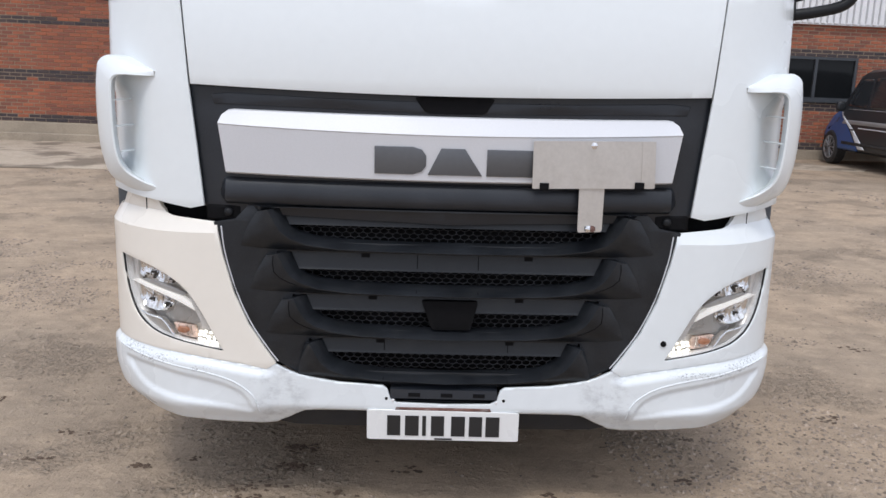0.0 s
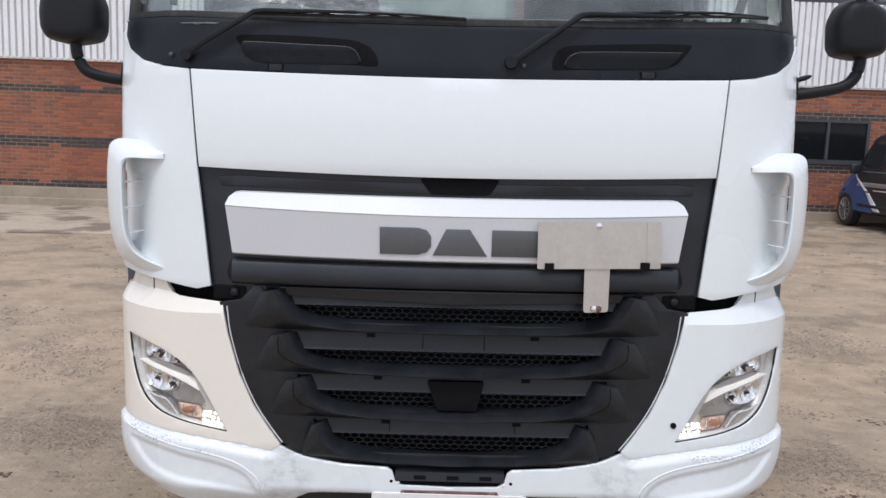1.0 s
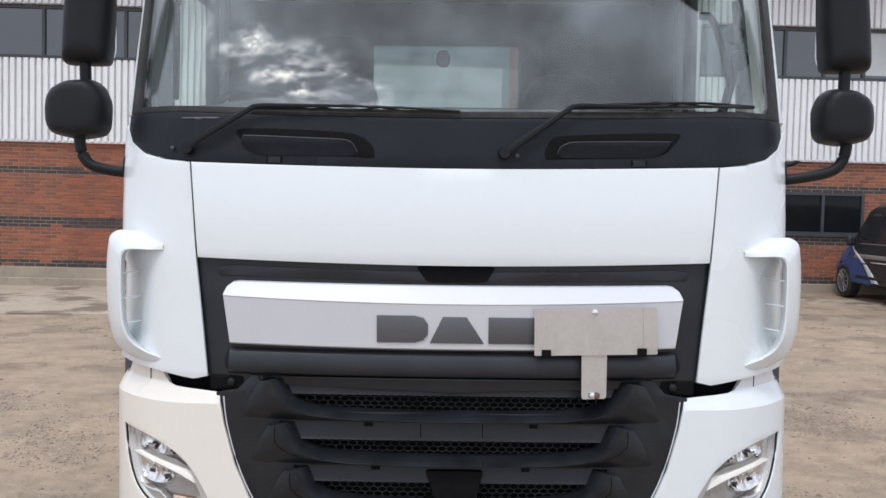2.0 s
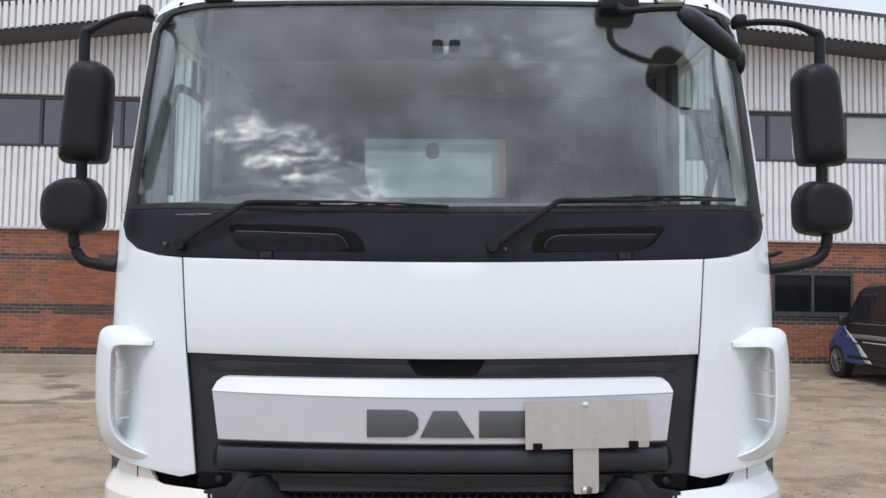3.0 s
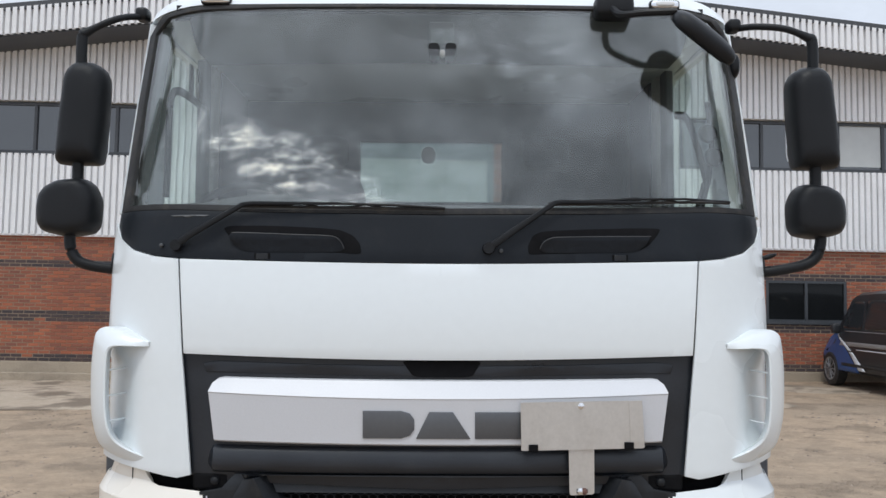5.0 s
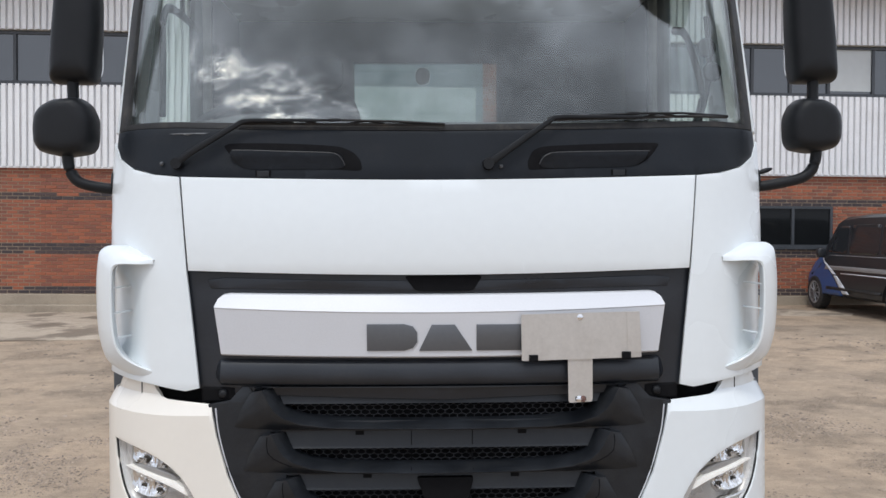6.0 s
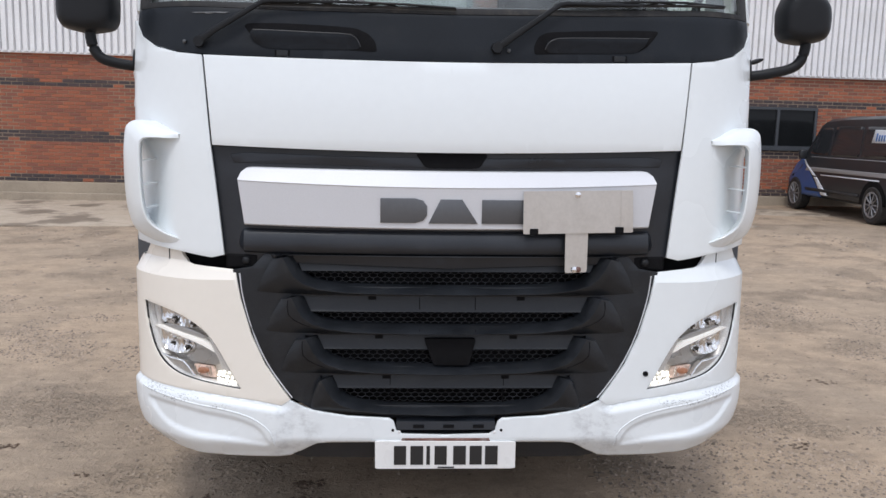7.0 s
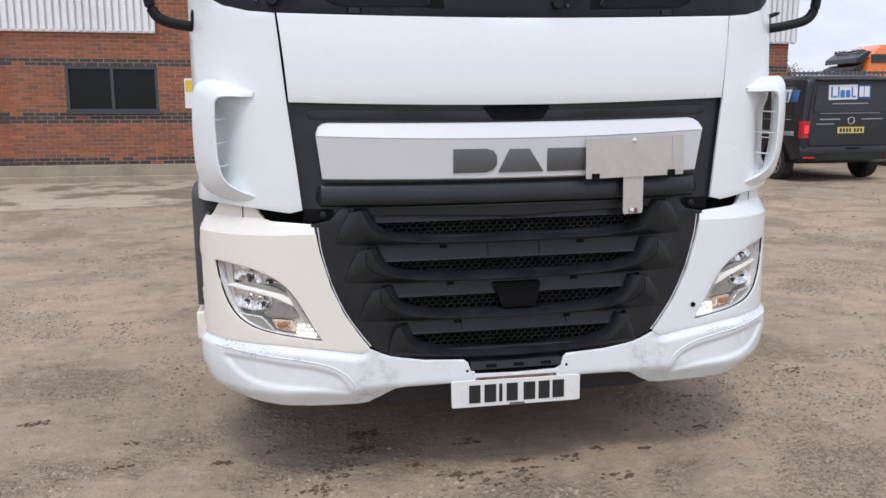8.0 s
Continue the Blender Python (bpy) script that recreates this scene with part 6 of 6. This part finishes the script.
def van(label, at, paint, marked):
    e = thing("van", label, "van", at, (0, 0, -0.7), group="parked vans")
    # stations along the length: y, roof height, bottom height, half width at waist, half width at roof
    st = [(0.00, 1.81, 0.48, 0.90, 0.79), (0.03, 1.87, 0.42, 0.94, 0.83), (0.12, 1.90, 0.36, 0.955, 0.845), (0.8, 1.925, 0.30, 0.96, 0.83), (2.2, 1.925, 0.30, 0.96, 0.83), (2.90, 1.89, 0.30, 0.96, 0.81), (3.15, 1.82, 0.30, 0.96, 0.78), (3.55, 1.50, 0.30, 0.955, 0.72), (3.80, 1.22, 0.28, 0.95, 0.74), (4.14, 1.06, 0.27, 0.92, 0.72), (4.36, 0.92, 0.27, 0.84, 0.66), (4.42, 0.75, 0.32, 0.74, 0.60)]
    rings = []
    for y, zt, zb, w, wr in st:
        zw = min(1.08, zb + (zt - zb) * 0.52)
        half = [(w * 0.86, zb), (w * 0.97, zb + 0.06), (w, zb + 0.25), (w, zw), (w - 0.02, zw + 0.05), (wr + (w - wr) * 0.32, zw + (zt - zw) * 0.72), (wr, zt - 0.075), (wr - 0.10, zt - 0.018), (wr * 0.45, zt)]
        lean = 0.055 if y < 0.05 else 0.0
        rings.append([(x, y + lean * max(0.0, z - 1.05), z) for x, z in half] + [(-x, y + lean * max(0.0, z - 1.05), z) for x, z in half[::-1]])
    part("body", loft(rings), paint, e, sharp=32)

    def side_x(y, z, s, proud=0.004):
        y = max(0.13, min(4.3, y))
        for (a, zt, zb, w, wr), (b, zt2, zb2, w2, wr2) in zip(st, st[1:]):
            if a <= y <= b:
                k = (y - a) / (b - a)
                zt, zb, w, wr = zt + (zt2 - zt) * k, zb + (zb2 - zb) * k, w + (w2 - w) * k, wr + (wr2 - wr) * k
                break
        zw = min(1.08, zb + (zt - zb) * 0.52)
        table = [(zb + 0.25, w), (zw, w), (zw + 0.05, w - 0.02), (zw + (zt - zw) * 0.72, wr + (w - wr) * 0.32), (zt - 0.075, wr)]
        return s * (ease(z, table) + proud)

    def decal(name, pts, m, s, parent, proud=0.004, label=""):
        bm = bmesh.new()
        vs = [bm.verts.new((0, y, z)) for y, z in pts]
        fc = bm.faces.new(vs)
        bmesh.ops.triangulate(bm, faces=[fc])
        zs = [z for _, z in pts]; ys = [y for y, _ in pts]
        for v, n in [(min(ys) + 0.15 * i, (0, 1, 0)) for i in range(1, int((max(ys) - min(ys)) / 0.15) + 1)] + [(min(zs) + 0.07 * i, (0, 0, 1)) for i in range(1, int((max(zs) - min(zs)) / 0.07) + 1)]:
            bmesh.ops.bisect_plane(bm, geom=bm.verts[:] + bm.edges[:] + bm.faces[:], plane_co=(0, v, v), plane_no=n, dist=0.0004)
        for v in bm.verts:
            v.co.x = side_x(v.co.y, v.co.z, s, proud)
        return part(name, bm, m, parent, label, thick=0.003, offset=0.0)

    for s in (1, -1):
        decal("side_window", rounded([(0.30, 1.70), (1.30, 1.72), (1.30, 1.16), (0.24, 1.16)], 3, 0.1), VANGLASS, s, e, label="dark tinted side window")
        decal("side_window", rounded([(1.38, 1.72), (2.42, 1.72), (2.42, 1.16), (1.38, 1.16)], 3, 0.1), VANGLASS, s, e)
        decal("door_window", rounded([(2.50, 1.70), (2.92, 1.70), (3.38, 1.42), (3.50, 1.20), (2.50, 1.16)], 3, 0.1), VANGLASS, s, e)
        decal("side_moulding", [(1.25, 0.50), (3.3, 0.50), (3.3, 0.44), (1.25, 0.44)], RUBBER, s, e, 0.01)
        for y in (0.78, 3.78):
            decal("arch_liner", [(y + 0.43 * math.cos(a), 0.345 + 0.43 * math.sin(a)) for a in [math.pi * k / 14 for k in range(15)]], DARK, s, e, 0.004)
            wh = part("wheel", lathe([(0.20, -0.10), (0.30, -0.115), (0.338, -0.09), (0.345, 0.0), (0.338, 0.09), (0.30, 0.115), (0.20, 0.10)], 30, "x", (s * 0.865, y, 0.345)), RUBBER, e, "tyre on a multi-spoke alloy wheel")
            part("rim", lathe([(0.215, 0.10 * s), (0.235, 0.112 * s), (0.225, 0.118 * s), (0.20, 0.10 * s)], 26, "x", (s * 0.865, y, 0.345)), ALLOY, wh)
            for k in range(10):
                a = 2 * math.pi * k / 10
                part("spoke", tube([(s * 0.975, y + 0.03 * math.cos(a), 0.345 + 0.03 * math.sin(a)), (s * 0.972, y + 0.215 * math.cos(a), 0.345 + 0.215 * math.sin(a))], 0.013, 5), ALLOY, wh)
        part("door_mirror", pillow(s * 1.06, 3.30, 1.17, 0.18, 0.12, 0.20, 3.0), paint, e, "door mirror")
        if marked:
            decal("side_stripe", [(0.22, 0.915), (3.30, 0.915), (3.38, 0.835), (0.20, 0.835)], STRIPE, s, e, 0.006, "silver stripe along the flank")
            decal("thin_stripe", [(0.35, 1.128), (3.2, 1.128), (3.2, 1.118), (0.35, 1.118)], STRIPE, s, e, 0.006)
            decal("text_bar", [(0.6, 0.785), (2.7, 0.785), (2.7, 0.765), (0.6, 0.765)], STICKW, s, e, 0.007)
            decal("nose_wrap", [(2.60, 0.34), (4.2, 0.34), (4.2, 0.92), (3.86, 1.06), (3.55, 1.10), (3.42, 1.03)], VANBLUE, s, e, 0.005, "blue vinyl wrap on the nose")
            decal("slash", [(2.36, 0.38), (2.62, 0.38), (2.98, 0.72), (2.84, 0.72)], STICKW, s, e, 0.009, "white slanted flash")
            decal("slash", [(2.88, 0.75), (3.02, 0.75), (3.52, 1.06), (3.46, 1.06)], STICKW, s, e, 0.009)
            decal("maker_mark", [(0.46, 1.66), (1.00, 1.66), (1.05, 1.43), (0.51, 1.43)], STICKW, s, e, 0.008, "white and blue lettering panel drawn plain")
            for a0, w, hgt in ((0.54, 0.06, 0.16), (0.64, 0.05, 0.11), (0.72, 0.05, 0.11), (0.80, 0.05, 0.11), (0.88, 0.05, 0.14)):
                decal("mark_bar", [(a0, 1.46), (a0 + w, 1.46), (a0 + w, 1.46 + hgt), (a0, 1.46 + hgt)], STICKB, s, e, 0.011)
            decal("maker_mark", [(0.20, 1.645), (0.44, 1.65), (0.49, 1.43), (0.24, 1.43)], STICKB, s, e, 0.008)
    # rear face
    rear = lambda z: -0.004 - 0.0 + max(0.0, (z - 1.05)) * 0.055
    def rear_slab(name, pts, m, d0, d1, parent=e, label=""):
        bm = bmesh.new()
        n = len(pts)
        lo = [bm.verts.new((x, rear(z) - d0, z)) for x, z in pts]
        hi = [bm.verts.new((x, rear(z) - d1, z)) for x, z in pts]
        bm.faces.new(lo[::-1]); bm.faces.new(hi)
        for i in range(n):
            bm.faces.new((lo[i], lo[(i + 1) % n], hi[(i + 1) % n], hi[i]))
        return part(name, bm, m, parent, label, smooth=False)
    gate = rear_slab("tailgate", rounded([(-0.74, 1.80), (0.74, 1.80), (0.84, 1.05), (0.80, 0.66), (-0.80, 0.66), (-0.84, 1.05)], 3, 0.08), paint, -0.03, 0.012, label="lifting tailgate")
    rear_slab("rear_window", rounded([(-0.67, 1.735), (0.67, 1.735), (0.74, 1.25), (-0.74, 1.25)], 4, 0.1), VANGLASS, 0.008, 0.018, gate, "dark tinted rear window")
    part("roof_lip", boxes((-0.70, 0.70, -0.05, 0.10, 1.80, 1.84)), paint, e, bevel=0.015)
    part("rear_bumper", loft([[(x, y + 0.09 * (abs(x) / 0.95) ** 3, z) for x in [-0.95 + 1.9 * i / 12 for i in range(13)]] for y, z in ((0.05, 0.66), (-0.06, 0.64), (-0.085, 0.55), (-0.06, 0.40), (0.06, 0.34))], closed=False), paint, e, "rear bumper", thick=0.02)
    part("bumper_step", boxes((-0.8, 0.8, -0.095, -0.06, 0.535, 0.555)), RUBBER, e)
    for s in (1, -1):
        tl = part("tail_lamp", loft([[(s * x, y, z) for x, y in ((0.80, -0.015), (0.90, -0.012), (0.945, 0.04), (0.952, 0.12), (0.90, 0.12))] for z in (0.80, 0.95, 1.06, 1.10)]), REDLENS, e, "red tail lamp", sharp=60)
        part("lamp_glow", boxes((s * 0.82, s * 0.90, -0.020, -0.012, 0.88, 1.02)), REDLIT, tl, smooth=False)
        part("rear_reflector", boxes((s * 0.70, s * 0.92, -0.075, -0.03, 0.44, 0.47)), REDLENS, e, smooth=False)
    rear_slab("rear_plate", [(-0.26, 0.985), (0.26, 0.985), (0.26, 0.875), (-0.26, 0.875)], PLATE_Y, 0.014, 0.022, gate, "yellow rear number plate")
    for k in range(7):
        x = -0.20 + 0.062 * k + (0.03 if k > 3 else 0)
        rear_slab("plate_bar", [(x - 0.02, 0.962), (x + 0.02, 0.962), (x + 0.02, 0.898), (x - 0.02, 0.898)], INK, 0.023, 0.025, gate)
    part("badge", tube([(0.062 * math.cos(a), -0.018, 1.10 + 0.062 * math.sin(a)) for a in [2 * math.pi * k / 20 for k in range(21)]], 0.009, 6, up=(0, 1, 0)), CHROME, gate)
    part("handle_shadow", boxes((-0.10, 0.16, -0.093, -0.08, 0.60, 0.62)), DARK, e)
    if marked:
        rear_slab("maker_mark", [(-0.46, 1.725), (0.10, 1.735), (0.10, 1.475), (-0.46, 1.465)], STICKW, 0.020, 0.023, gate, "white lettering panel drawn plain")
        for x, w, h in ((-0.42, 0.035, 0.19), (-0.375, 0.07, 0.03), (-0.285, 0.03, 0.19), (-0.235, 0.085, 0.13), (-0.13, 0.085, 0.13), (-0.02, 0.03, 0.18), (0.015, 0.06, 0.03)):
            rear_slab("mark_bar", [(x, 1.505), (x + w, 1.505), (x + w, 1.505 + h), (x, 1.505 + h)], STICKB, 0.024, 0.026, gate)
        rear_slab("maker_mark", [(0.11, 1.73), (0.37, 1.73), (0.37, 1.48), (0.11, 1.48)], VANBLUE, 0.020, 0.023, gate)
        for x, w in ((0.135, 0.085), (0.235, 0.10)):
            rear_slab("mark_bar", [(x, 1.70), (x + w, 1.70), (x + w, 1.515), (x, 1.515)], STICKW, 0.024, 0.026, gate)
        for x0, x1, z, h in ((-0.38, 0.32, 1.39, 0.018), (-0.62, 0.56, 1.225, 0.010), (-0.62, -0.22, 1.115, 0.022), (-0.68, -0.34, 1.035, 0.018), (0.20, 0.62, 1.115, 0.018)):
            rear_slab("text_bar", [(x0, z), (x1, z), (x1, z + h), (x0, z + h)], STRIPE, 0.020, 0.023, gate)
    return e


van("dark grey panel van with blue nose and white lettering panels", (8.98, 10.39, 0.0), VANDARK, True)
van("plain mid-grey van parked beyond the lettered one", (12.95, 12.4, 0.0), VANGREY, False)


# ---------------------------------------------------------------- distance: fence, orange lorry, trees
GALV = mat("galvanised_steel", (0.13, 0.14, 0.16), 0.5, metal=0.5, var=0.12, scale=3.0)
ORANGE = mat("orange_paint", (0.78, 0.19, 0.03), 0.3, var=0.05, coat=0.5)
BARK = mat("bark", (0.09, 0.07, 0.05), 0.9, var=0.3, scale=6.0, bump=0.01)
LEAF = mat("leaves", (0.30, 0.33, 0.20), 0.7, var=0.35, scale=4.0, tint=(0.24, 0.24, 0.14), island=True)

fence = thing("palisade_fence", "grey galvanised palisade fence behind the vans", "fence", (10.9, 20.0, 0))
part("fence_rail", boxes((0, 22, 0.0, 0.05, 0.45, 0.50)), GALV, fence, smooth=False)
part("fence_rail", boxes((0, 22, 0.0, 0.05, 2.23, 2.30)), GALV, fence, smooth=False)
pale = prism([(-0.033, 0.05), (0.033, 0.05), (0.033, 2.31), (0.0, 2.325), (-0.033, 2.31)], -0.022, -0.004)
first = part("fence_pale", pale, GALV, fence, smooth=False)
for i in range(1, 150):
    ob = new("fence_pale", first.data)
    ob.parent = fence
    ob.location = (0.148 * i, 0, 0)
for i in range(9):
    part("fence_post", boxes((2.7 * i, 2.7 * i + 0.1, 0.05, 0.13, 0.0, 2.35)), GALV, fence, smooth=False)

far = thing("orange_lorry", "orange lorry cab with black sun visor and roof lamps", "lorry", (22.46, 29.33, 0), (0, 0, -94))
part("cab", loft([[(x, y, z) for x, y in ((-1.15, 0.1), (-0.9, -0.08), (0.9, -0.08), (1.15, 0.1), (1.2, 2.1), (-1.2, 2.1))] for z in (0.4, 1.3, 2.2)] + [[(x * 0.97, y + 0.16, 3.05) for x, y in ((-1.15, 0.1), (-0.9, -0.08), (0.9, -0.08), (1.15, 0.1), (1.2, 1.9), (-1.2, 1.9))], [(x * 0.9, y + 0.55, 3.50) for x, y in ((-1.1, 0.1), (-0.9, 0.0), (0.9, 0.0), (1.1, 0.1), (1.1, 1.5), (-1.1, 1.5))], [(x * 0.8, y + 0.9, 3.70) for x, y in ((-1.1, 0.1), (-0.9, 0.0), (0.9, 0.0), (1.1, 0.1), (1.1, 1.1), (-1.1, 1.1))]]), ORANGE, far, sharp=30)
part("windscreen", boxes((-1.0, 1.0, -0.10, 0.05, 1.75, 2.6)), VANGLASS, far, bevel=0.05)
part("sun_visor", loft([[(x, y, z) for y, z in ((0.0, 2.98), (-0.34, 2.95), (-0.30, 3.16), (0.12, 3.44), (0.30, 3.40))] for x in (-1.18, -0.6, 0, 0.6, 1.18)]), BLACK, far, "black upper sun visor", bevel=0.02)
part("sun_visor", loft([[(x, y, z) for y, z in ((0.0, 2.70), (-0.42, 2.66), (-0.40, 2.78), (-0.06, 2.92))] for x in (-1.16, -0.6, 0, 0.6, 1.16)]), BLACK, far, "black lower sun visor", bevel=0.02)
for s in (-1, 1):
    part("side_window", loft([[(s * x, y, z) for y in (0.34, 1.9)] + [(s * (x - 0.05), y, z) for y in (1.9, 0.34)] for x, z in ((1.185, 2.97), (1.110, 3.30))]), VANGLASS, far, "dark side window", smooth=False)
lb = part("lamp_bar", tube([(-1.1, 0.05, 3.46), (1.1, 0.05, 3.46)], 0.03, 8), BLACK2, far)
for x in (-0.95, -0.65, -0.35, 0.35, 0.65, 0.95):
    part("roof_lamp", pillow(x, 0.0, 3.535, 0.17, 0.10, 0.09, 2.6), CHROME, lb)
part("body", boxes((-1.25, 1.25, 2.6, 7.0, 0.9, 2.3)), FLASH, far)
for s in (-1, 1):
    for y in (0.9, 4.8, 6.0):
        part("wheel", lathe([(0.2, -0.14), (0.48, -0.14), (0.5, 0.0), (0.48, 0.14), (0.2, 0.14)], 24, "x", (s * 1.05, y, 0.5)), RUBBER, far)


def tree(at, h, seed):
    r = random.Random(seed)
    e = thing("tree", "small leafy tree beyond the fence", "tree", at, group="far trees")
    part("trunk", tube([(0, 0, 0), (0.05, 0.02, h * 0.25), (0.0, 0.1, h * 0.5), (0.08, 0.05, h * 0.75)], [h * 0.03, h * 0.025, h * 0.016, h * 0.008], 8), BARK, e)
    cl = []
    for k in range(7):
        a, z = r.uniform(0, 6.28), h * r.uniform(0.3, 0.6)
        tip = Vector((math.cos(a) * h * r.uniform(0.2, 0.36), math.sin(a) * h * r.uniform(0.2, 0.36), z + h * r.uniform(0.12, 0.35)))
        part("limb", tube([(0.02, 0.05, z), tip * 0.5 + Vector((0, 0, z * 0.55)), tip], [h * 0.012, h * 0.008, h * 0.004], 6), BARK, e)
        cl.append(tip)
    vs, fs = [], []
    for k in range(9000):
        c = r.choice(cl) + Vector((r.gauss(0, h * 0.10), r.gauss(0, h * 0.10), r.gauss(0, h * 0.075)))
        d = Vector((r.gauss(0, 1), r.gauss(0, 1), r.gauss(0, 1))).normalized() * h * 0.022
        q = d.cross(Vector((r.gauss(0, 1), r.gauss(0, 1), r.gauss(0, 1)))).normalized() * h * 0.012
        n = len(vs)
        vs += [c - d, c + q, c + d, c - q]
        fs.append((n, n + 1, n + 2, n + 3))
    me = bpy.data.meshes.new("crown")
    me.from_pydata(vs, [], fs)
    me.materials.append(LEAF)
    ob = new("crown", me)
    ob.parent = e


for k, (x, y, h) in enumerate(((35.4, 57.0, 4.5), (38.0, 56.0, 3.7), (40.6, 57.5, 3.5), (44.5, 58.0, 3.4), (48.5, 57.0, 3.5), (33.0, 60.0, 4.4))):
    tree((x, y, 0), h, k)


# ---------------------------------------------------------------- loose stones and leaves on the yard
def scatter(name, count, seed, size, region, m, label, flat=0.55, gather=0.0, stray=0.05):
    r = random.Random(seed)
    vs, fs = [], []
    for k in range(count):
        x, y = r.uniform(*region[0]), r.uniform(*region[1])
        if abs(x) < 1.35 and y > 1.2:
            continue
        thick = noise.noise(Vector((x * 0.9, y * 0.9, 2.0))) + 0.45 * noise.noise(Vector((x * 3.1, y * 3.1, 5.0)))
        if thick < gather and r.random() > stray:
            continue
        s = size * (0.4 + r.random() ** 3 * 1.6)
        n = len(vs)
        z = rise(x, y)
        rot = r.uniform(0, 6.28)
        for lx, ly, lz in ((1, 0, 0.1), (0.3, 0.8, 0), (-0.7, 0.6, 0.1), (-0.9, -0.3, 0), (0.2, -0.9, 0.05), (0.25, 0.1, 0.95), (-0.35, 0.05, 0.8)):
            lx, ly, lz = lx * r.uniform(0.7, 1.2), ly * r.uniform(0.7, 1.2), lz * r.uniform(0.7, 1.2)
            vs.append((x + s * (lx * math.cos(rot) - ly * math.sin(rot)), y + s * (lx * math.sin(rot) + ly * math.cos(rot)), z + s * (lz * flat - 0.12)))
        fs += [(n, n + 1, n + 5), (n + 1, n + 2, n + 6, n + 5), (n + 2, n + 3, n + 6), (n + 3, n + 4, n + 5, n + 6), (n + 4, n, n + 5)]
    me = bpy.data.meshes.new(name)
    me.from_pydata(vs, [], fs)
    me.materials.append(m)
    tagged(new(name, me), label, "gravel", kind="stuff")


STONE = mat("loose_stone", (0.425, 0.336, 0.260), 0.9, var=0.2, scale=9.0, fine=90.0, bump=0.002, tint=(0.155, 0.122, 0.096), island=True)
scatter("gravel", 170000, 11, 0.0088, ((-5.0, 5.0), (-2.0, 4.6)), STONE, "loose brown and grey stones in clusters on the yard", 0.62, 0.18, 0.05)
scatter("coarse_gravel", 30000, 14, 0.0115, ((-6.0, 6.0), (-2.0, 5.5)), STONE, "scattered larger stones on the yard", 0.6, 0.26, 0.035)
scatter("far_gravel", 9000, 12, 0.020, ((-9.0, 9.0), (4.0, 9.8)), STONE, "loose stones farther over the yard", 0.5, 0.12, 0.12)
SOIL = mat("dark_debris", (0.105, 0.070, 0.048), 0.9, var=0.3)
scatter("debris", 900, 21, 0.009, ((-4.5, 4.5), (-1.8, 4.0)), SOIL, "dark leaf scraps lying on the yard", 0.22, -0.3, 0.3)

# damp clods of dark soil and leaf scraps
r = random.Random(50)
vs, fs = [], []
for x, y, wide, count in ((-0.58, 0.36, 0.034, 60), (-0.58, 0.52, 0.038, 48), (-1.16, 0.33, 0.022, 16), (-0.98, 0.40, 0.02, 8), (-0.70, 0.19, 0.045, 16), (-0.38, 0.15, 0.025, 14), (-0.25, 0.03, 0.03, 16), (-0.16, 0.02, 0.03, 10),
                          (-0.06, -0.04, 0.075, 40), (0.06, 0.02, 0.04, 12), (-0.69, 0.10, 0.03, 14), (-0.79, 0.0, 0.045, 30), (0.06, 0.11, 0.02, 8), (0.27, 0.09, 0.03, 14), (0.42, 0.16, 0.02, 8), (-0.12, 0.34, 0.05, 14), (-2.08, 0.96, 0.035, 26), (-1.60, 0.62, 0.03, 10),
                          (-1.62, 0.38, 0.04, 12), (1.08, 0.68, 0.02, 8), (1.83, 0.95, 0.04, 14), (0.62, 0.12, 0.02, 10), (2.5, 2.0, 0.05, 14), (0.95, 0.30, 0.02, 10), (0.40, -0.10, 0.04, 14)):
    for k in range(count):
        cx, cy = x + r.gauss(0, wide), y + r.gauss(0, wide * 0.5)
        s, a, h, n = r.uniform(0.003, 0.012), r.uniform(0, 6.28), r.uniform(0.003, 0.008), len(vs)
        for q in range(6):
            d = s * r.uniform(0.35, 1.5)
            vs.append((cx + d * 1.3 * math.cos(a + q * 1.047), cy + d * math.sin(a + q * 1.047), 0.002))
        vs.append((cx, cy, h))
        fs += [(n + q, n + (q + 1) % 6, n + 6) for q in range(6)]
me = bpy.data.meshes.new("soil_clods")
me.from_pydata(vs, [], fs)
me.materials.append(SOIL)
tagged(new("soil_clods", me), "dark damp clods of soil on the gravel", "soil", kind="stuff")
